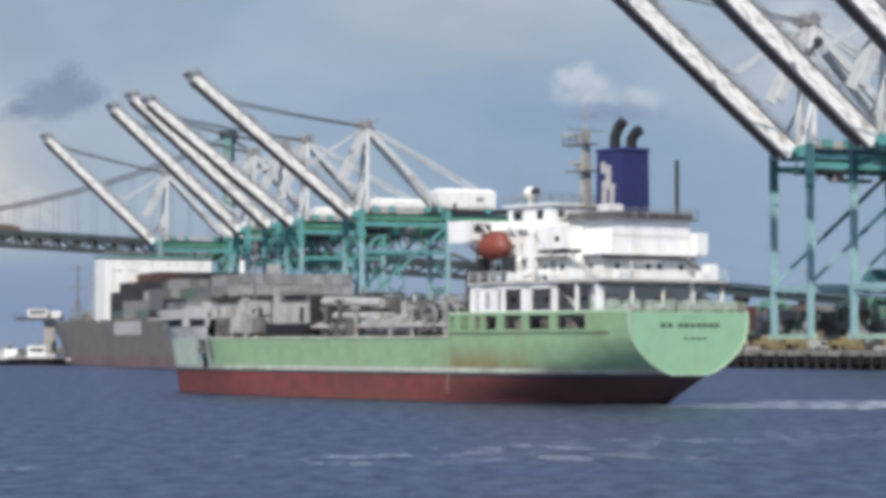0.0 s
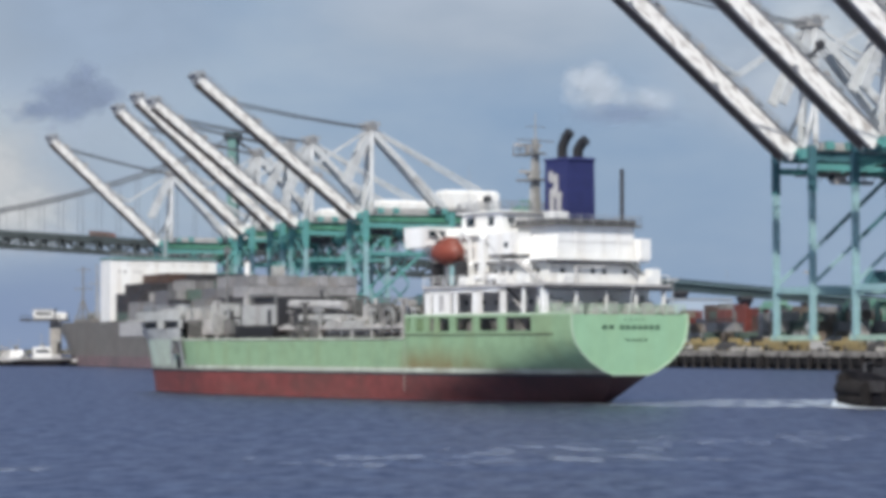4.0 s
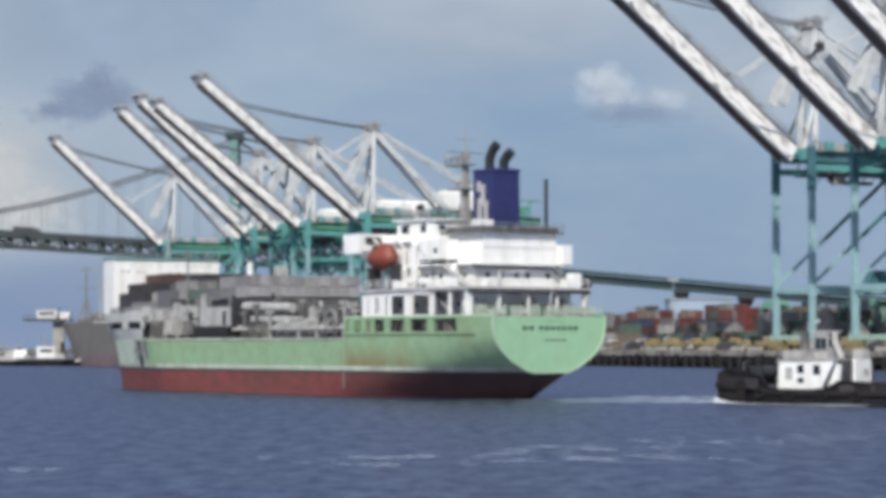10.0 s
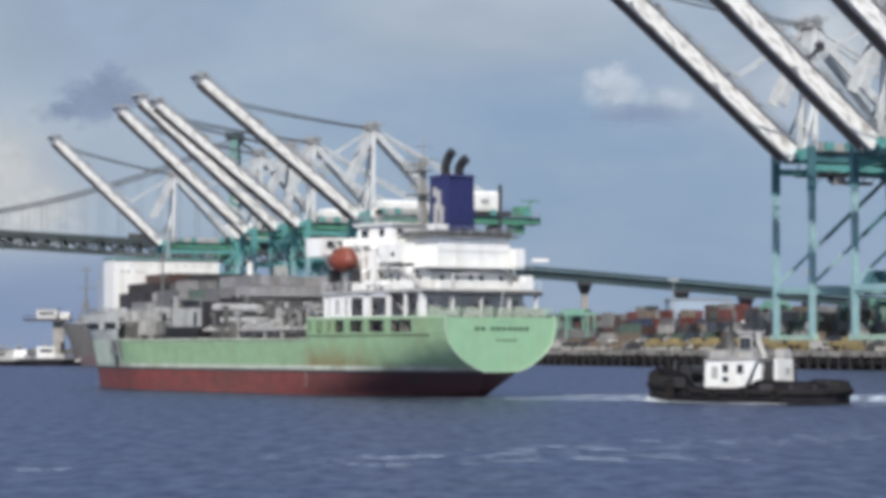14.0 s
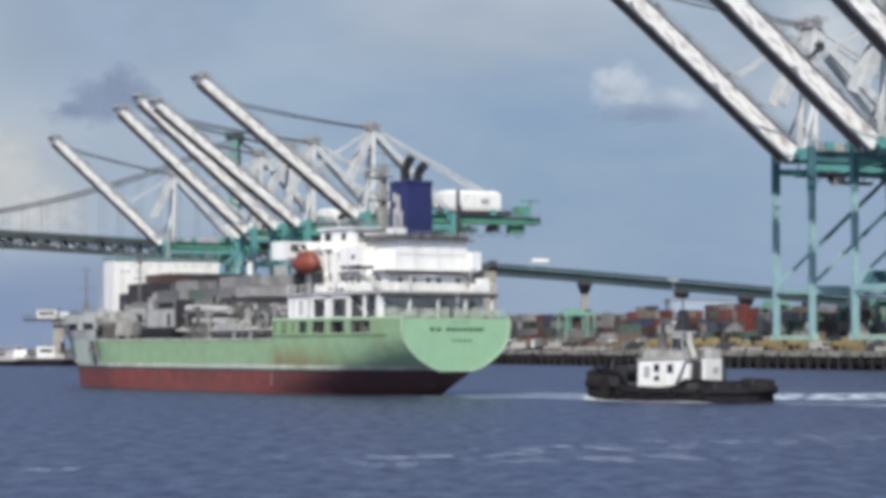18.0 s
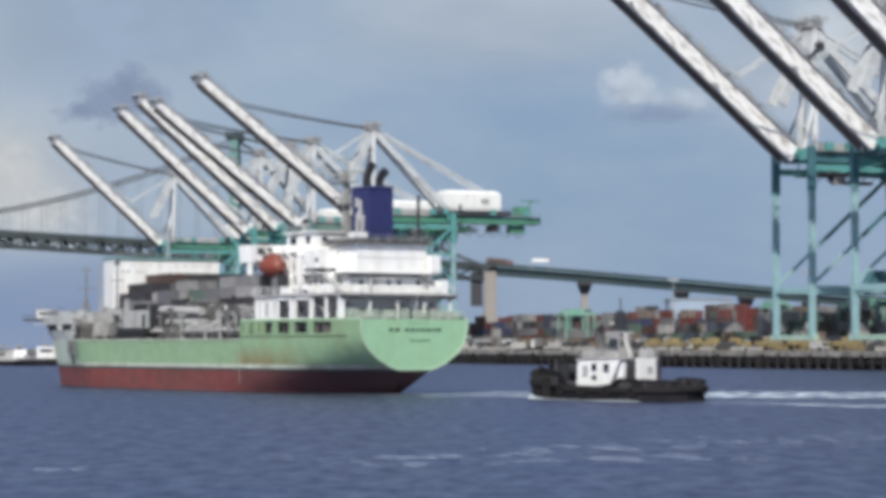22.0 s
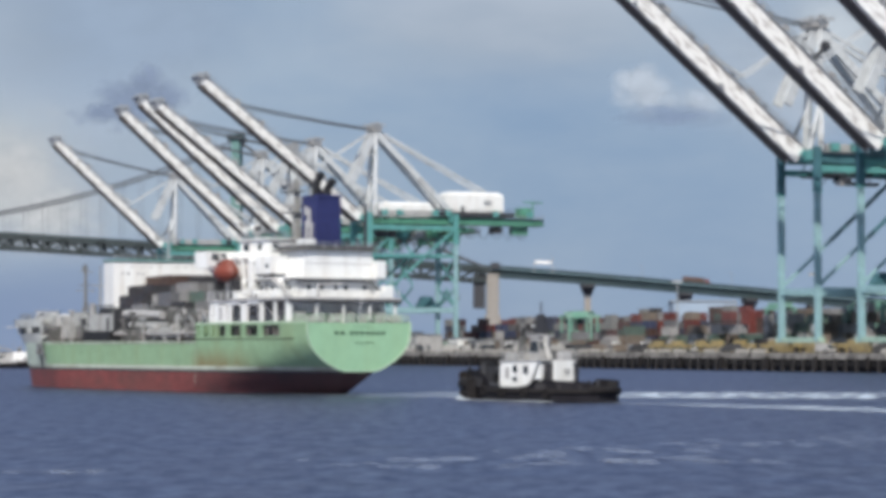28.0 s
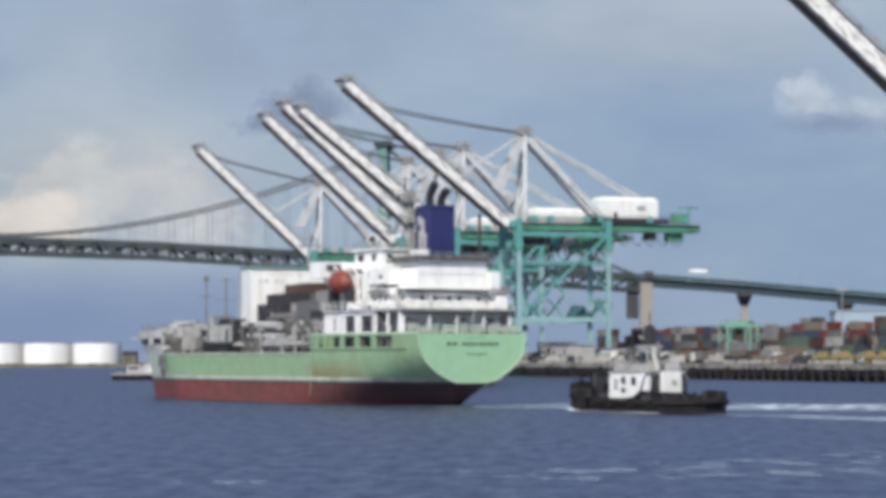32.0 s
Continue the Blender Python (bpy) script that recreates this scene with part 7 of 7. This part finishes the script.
    part("house_top", Geo().hexa([(-2.8, -2.75, 4.32), (4.1, -2.75, 4.17), (4.1, 2.75, 4.17), (-2.8, 2.75, 4.32), (-2.8, -2.75, 4.45), (4.1, -2.75, 4.3), (4.1, 2.75, 4.3), (-2.8, 2.75, 4.45)]), LIGHT_GREY, t)
    for u, w, z0, z1, mat in ((1.3, 0.75, 3.0, 3.8, GLASS), (1.3, 0.7, 2.1, 2.6, GLASS), (-0.6, 0.8, 2.9, 3.8, GLASS), (2.7, 0.8, 2.4, 3.6, LIGHT_GREY)):
        for s in (1, -1):
            part("window" if mat is GLASS else "side_door", Geo().box(u - w / 2, u + w / 2, s * 2.62 - 0.03, s * 2.62 + 0.03, z0, z1), mat, h)
    for s in (1, -1):
        part("window", Geo().box(3.98, 4.12, s * 1.4 - 0.5, s * 1.4 + 0.5, 2.8, 3.6), GLASS, h)
        y0, y1 = (2.15, 2.5) if s > 0 else (-2.5, -2.15)
        part("stair_casing", Geo().hexa([(-2.9, y0, 1.0), (-1.45, y0, 1.0), (-1.45, y1, 1.0), (-2.9, y1, 1.0), (-3.3, y0, 3.9), (-2.85, y0, 3.9), (-2.85, y1, 3.9), (-3.3, y1, 3.9)]), SHIP_WHITE, t, "white leaning stair casing")
    wn = part("aft_house", Geo().frustum((-4.5, -4.05, -0.9, 1.6), 1.4, (-4.4, -4.05, -0.9, 1.6), 4.35), SHIP_WHITE, t, "white winch house aft")
    part("house_hatch", Geo().box(-4.52, -4.46, -0.3, 0.4, 2.9, 3.5), LIGHT_GREY, wn)
    # solid dark box standing for the shaded gap between the two houses
    part("house_gap", Geo().box(-4.0, -0.8, -1.9, 1.9, 1.0, 4.1), DARK, t)
    part("aft_locker", Geo().frustum((-4.4, -3.2, -0.8, 0.5), 4.1, (-4.3, -3.3, -0.7, 0.4), 5.3), LIGHT_GREY, t)
    # wheelhouse on the house top, with its white casing abaft
    wh = part("wheelhouse", Geo().frustum((-0.5, 1.0, -0.75, 0.75), 4.4, (-0.6, 1.1, -0.8, 0.8), 6.9), LIGHT_GREY, t, "small off-white wheelhouse, windows all round")
    for s in (1, -1):
        for u in (-0.1, 0.6):
            part("window", Geo().box(u - 0.3, u + 0.3, s * 0.79 - 0.05, s * 0.79 + 0.05, 5.2, 6.45), GLASS, wh)
    for y in (-0.4, 0.4):
        for x in (1.0, -0.62):
            part("window", Geo().box(x, x + 0.1, y - 0.22, y + 0.22, 5.6, 6.3), GLASS, wh)
    part("wheelhouse_roof", Geo().box(-0.9, 1.3, -1.0, 1.0, 6.9, 7.1), LIGHT_GREY, t)
    part("air_casing", Geo().path([(-1.9, 0.3, 4.4), (-1.5, 0.3, 5.2), (-1.0, 0.2, 6.0), (-0.9, 0.1, 6.9)], 0.33, 10), VAN_WHITE, t, "curved white air casing")
    part("roof_locker", Geo().frustum((1.0, 3.8, 0.6, 2.2), 4.3, (1.1, 3.7, 0.7, 2.1), 5.15), VAN_WHITE, t)
    for s in (1, -1):
        fu = part("funnel", Geo().frustum((1.5, 2.4, s * 1.1 - 0.35, s * 1.1 + 0.35), 4.3, (1.6, 2.2, s * 1.1 - 0.25, s * 1.1 + 0.25), 7.0), GEAR_BROWN, t)
        part("exhaust", Geo().pipe((1.9, s * 1.1, 7.0), (1.8, s * 1.1, 7.9), 0.18, n=8), BLACK, fu)
    ms = part("mast", Geo().frustum((-0.5, 0.9, -0.6, 0.6), 7.1, (-0.25, 0.5, -0.3, 0.3), 9.3).beam((0.1, -1.2, 8.4), (0.1, 1.2, 8.4), 0.14, 0.14).beam((-1.1, 0, 8.9), (1.3, 0, 8.9), 0.16, 0.16).pipe((0.1, 0, 9.3), (0.1, 0, 10.6), 0.08, n=6), DARK, t, "dark tapered signal mast")
    part("radar", Geo().box(0.5, 0.8, -0.8, 0.8, 7.9, 8.1), SHIP_WHITE, ms)
    part("roof_rail", Geo().rail([(3.8, 2.6, 4.3), (-2.6, 2.6, 4.45)], 0.9, 1.2, 0.03, 2).rail([(3.8, -2.6, 4.3), (-2.6, -2.6, 4.45)], 0.9, 1.2, 0.03, 2), STEEL, t)
    for s in (1, -1):
        part("bow_plate", Geo().loft([[(u, s * (half(u, 2) + 0.34), z) for u in (5.4, 6.6, 7.8, 9.0, 10.0)] for z in (1.5, 2.0, 2.5)]), TUG_GREY, t, "grey bow plating")
        part("aft_bulwark", Geo().loft([[(u, s * (half(u, 1) + 0.06), z) for u in (-10.0, -8, -6, -4.4)] for z in (1.3, 1.7, 2.1)]), TUG_GREY, t)
    part("towing_winch", Geo().pipe((7.6, -1.2, 3.0), (7.6, 1.2, 3.0), 0.7, n=14).box(6.9, 8.3, -1.5, -1.2, 1.9, 3.7).box(6.9, 8.3, 1.2, 1.5, 1.9, 3.7), DARK, t)
    part("towing_staple", Geo().path([(9.8, -0.6, 1.9), (9.8, -0.6, 4.0), (9.8, 0.6, 4.0), (9.8, 0.6, 1.9)], 0.16, 8), DARK, t)
    for y in (-0.6, 0.6):
        part("aft_bollard", Geo().pipe((-8.9, y, 1.1), (-8.9, y, 2.3), 0.22, n=8), DARK, t)
    return t


tug = make_tug()


# ---- wakes, streaks of foam ----
SPRAY = material("spray_white", (0.55, 0.60, 0.66), 0.9, spread=0.3, size=0.3)
FOAM = make_foam("wake_foam", (0.62, 0.70, 0.80), 0.36, 0.60, 0.5, 0.12, 0.85)
FOAM_BOW = make_foam("bow_foam", (0.8, 0.83, 0.88), 0.25, 0.55, 0.5, 0.9)
STREAK = make_foam("wind_streak", (0.58, 0.65, 0.78), 0.38, 0.66, 2.6, 0.9, 0.24)


def sheet(name, x0, x1, w0, w1, mat, label, parent=None, z=0.06, bow=0.0):
    n = 24
    g = Geo().loft([[(x0 + (x1 - x0) * i / n, s * (w0 + (w1 - w0) * i / n) + bow * math.sin(math.pi * i / n), z) for i in range(n + 1)] for s in (-1, -0.3, 0.3, 1)], False)
    return tagged(part(name, g, mat), label, "foam")


ship_wake = sheet("ship_wake", 10, -135, 15, 28, FOAM, "pale churned wake trailing astern of the cargo ship")
tug_wake = sheet("tug_wake", -8, -120, 3.0, 9, FOAM, "pale churned wake trailing astern of the tug")
bow_wave = sheet("bow_wave", 14.6, 7, 2.2, 5.0, FOAM_BOW, "white water under the tug's bow", z=0.14)
spray_rng = random.Random(5)
for s in (1, -1):
    line = [(12.9, 0.3), (12.4, 1.4), (11.4, 2.5), (10.2, 3.2), (8.8, 3.8), (7, 4.2), (4, 4.45), (0, 4.6), (-4, 4.6), (-8, 4.1)]
    hs = [0.6, 0.7, 0.5, 0.3, 0.18, 0.08, 0.1, 0.06, 0.1, 0.08]
    g = Geo().loft([[(u, s * (y - 0.5), 0.5 * h) for (u, y), h in zip(line, hs)], [(u + 0.2, s * y, h * spray_rng.uniform(0.7, 1.2)) for (u, y), h in zip(line, hs)], [(u + 0.4, s * (y + 0.45), 0.03) for (u, y), h in zip(line, hs)]], True)
    part("spray", g, SPRAY, bow_wave, "white spray along the hull")


def streak(x, y, l, w, turn, crests, seed):
    """A band of broken wavelets: each crest is a thin patch of pale water of its own."""
    rng = random.Random(seed)
    st = thing("foam_streak", "thin pale streak of broken ripples on the water", "foam", pose(x, y, 0, 0, 0, turn), "foam streaks")
    for i in range(crests):
        u = rng.uniform(-l / 2, l / 2)
        v = rng.gauss(0, w * 0.45) * (0.35 + 0.65 * (u / l + 0.5))
        a, b = rng.uniform(0.3, 1.1), rng.uniform(1.0, 3.0)
        g = Geo().loft([[(-a + 2 * a * k / 6, r * b * (1 - 0.2 * abs(k - 3)), 0.02 + 0.002 * i) for k in range(7)] for r in (-1, -0.3, 0.3, 1)], False)
        part("crest", g, STREAK, st, at=pose(u, v, 0, 0, 0, -turn + rng.uniform(-12, 12)))
    return st


streaks = [streak(16, 143, 70, 11.0, 47, 120, 1), streak(-20.5, 113, 4, 1.6, 10, 6, 2), streak(4, 122, 18, 4.0, 28, 26, 3)]


# ---- far clouds, as puffs of vapour behind everything ----
def cloud(label, y, puffs):
    """puffs: x, z, width, height, material of each sheet of vapour."""
    c = thing("cloud", label, "cloud", pose(puffs[0][0], y, puffs[0][1]))
    for k, (x, z, w, h, mat) in enumerate(puffs):
        g = Geo().loft([[(-w / 2 + w * i / 6, 0, -h / 2 + h * j / 4) for i in range(7)] for j in range(5)], False)
        part("puff", g, mat, c, at=pose(x - puffs[0][0], -6 * k, z - puffs[0][1]))
    return c


DIM = [make_cloud("cloud_dim", (0.27, 0.34, 0.48), 1.0, 0.20, 0.85, k, 3.0, 1.6) for k in (2.1, 7.7, 4.9)]
PUFF = [make_cloud("cloud_puff", (0.53, 0.605, 0.71), 1.0, 0.2, h, k, 3.0, 1.1) for k, h in ((5.2, 0.75), (1.4, 0.9), (8.8, 1.1))]
BASE = make_cloud("cloud_base", (0.27, 0.35, 0.50), 1.0, 0.18, 1.0, 3.3, 3.6, 1.4)
CREAM = [make_cloud("cloud_cream", c, 1.0, 0.02, 0.55, k, 2.8) for k, c in ((9.7, (0.40, 0.48, 0.59)), (4.4, (0.345, 0.44, 0.58)), (6.1, (0.46, 0.525, 0.59)))]
WARM = make_cloud("cloud_warm", (0.74, 0.70, 0.66), 1.0, 0.22, 0.70, 12.5, 3.0, 1.3)
HEAP = [make_cloud("cloud_heap", (0.60, 0.62, 0.64), 1.0, a, b, k, 3.4, 1.3) for k, a, b in ((21.0, 0.26, 0.62), (23.5, 0.12, 1.1), (27.1, 0.12, 1.2))]
VEIL = [make_cloud("cloud_veil", c, 1.0, 0.06, h, k, 3.0) for k, h, c in ((15.0, 0.70, (0.44, 0.51, 0.61)), (18.3, 0.70, (0.44, 0.51, 0.61)), (30.2, 0.5, (0.56, 0.63, 0.71)))]
dark_cloud = cloud("dark blue-grey ragged cloud", 4380, [(-668, 436, 230, 140, DIM[0]), (-650, 462, 130, 110, DIM[1]), (-722, 416, 150, 80, DIM[2]), (-615, 436, 130, 110, DIM[2])])
white_cloud = cloud("small white puffed cloud with a grey base", 4360, [(246, 468, 130, 100, PUFF[0]), (262, 442, 170, 110, PUFF[1]), (340, 430, 170, 90, PUFF[2]), (300, 408, 320, 60, BASE)])
bank = cloud("broad creamy white cloud bank over the bridge", 4500, [(-860, 430, 1100, 800, CREAM[0]), (-640, 600, 900, 520, CREAM[1]), (-1000, 320, 900, 480, CREAM[2]), (-1010, 306, 400, 290, HEAP[0]), (-830, 320, 430, 330, HEAP[1]), (-745, 245, 340, 220, HEAP[2]), (-1075, 250, 380, 190, WARM)])
veil = cloud("thin grey veil of high cloud", 4550, [(60, 590, 1300, 420, VEIL[0]), (640, 520, 900, 520, VEIL[1]), (690, 555, 420, 330, VEIL[2])])


# ---- what moves ----
lorry_a = make_truck(BOX_PAINTS[0], BOX_PAINTS[2], "lorry with a rust-brown trailer crossing the bridge")
lorry_b = make_truck(BOX_PAINTS[3], BOX_PAINTS[7], "lorry with a near-black trailer crossing the bridge")


def drift(ob, dx):
    m = ob.matrix_basis.copy()
    walk(ob, [(0, m), (32, Matrix.Translation((dx, 0, 0)) @ m)])


def motions():
    walk(ship, SHIP_ROWS)
    walk(ship_wake, [(t, pose(m.translation.x, m.translation.y + 3, 0, 0, 0, 170)) for t, m in SHIP_ROWS])
    for ob in (tug, tug_wake, bow_wave):
        walk(ob, TUG_ROWS)
    for ob in streaks:
        m = ob.matrix_basis.copy()
        walk(ob, [(t, Matrix.Translation((0.1 * t, c.translation.y + 0.77, 0)) @ m) for t, c in CAMERA_ROWS])
    drift(dark_cloud, 140)
    drift(white_cloud, 105)
    drift(bank, 60)
    drift(veil, 60)
    for ob, rows in ((lorry_a, ((0, -237), (8, -135), (16, -35), (24, 63), (27.5, 130), (29, 160), (32, 220))), (lorry_b, ((0, -390), (11, -214), (13, -182), (20, -80), (32, -10)))):
        walk(ob, [(t, pose(x, BY - 6, deck_z(x), 0, math.degrees(math.atan2(deck_z(x - 5) - deck_z(x + 5), 10)), 0)) for t, x in rows])


motions()
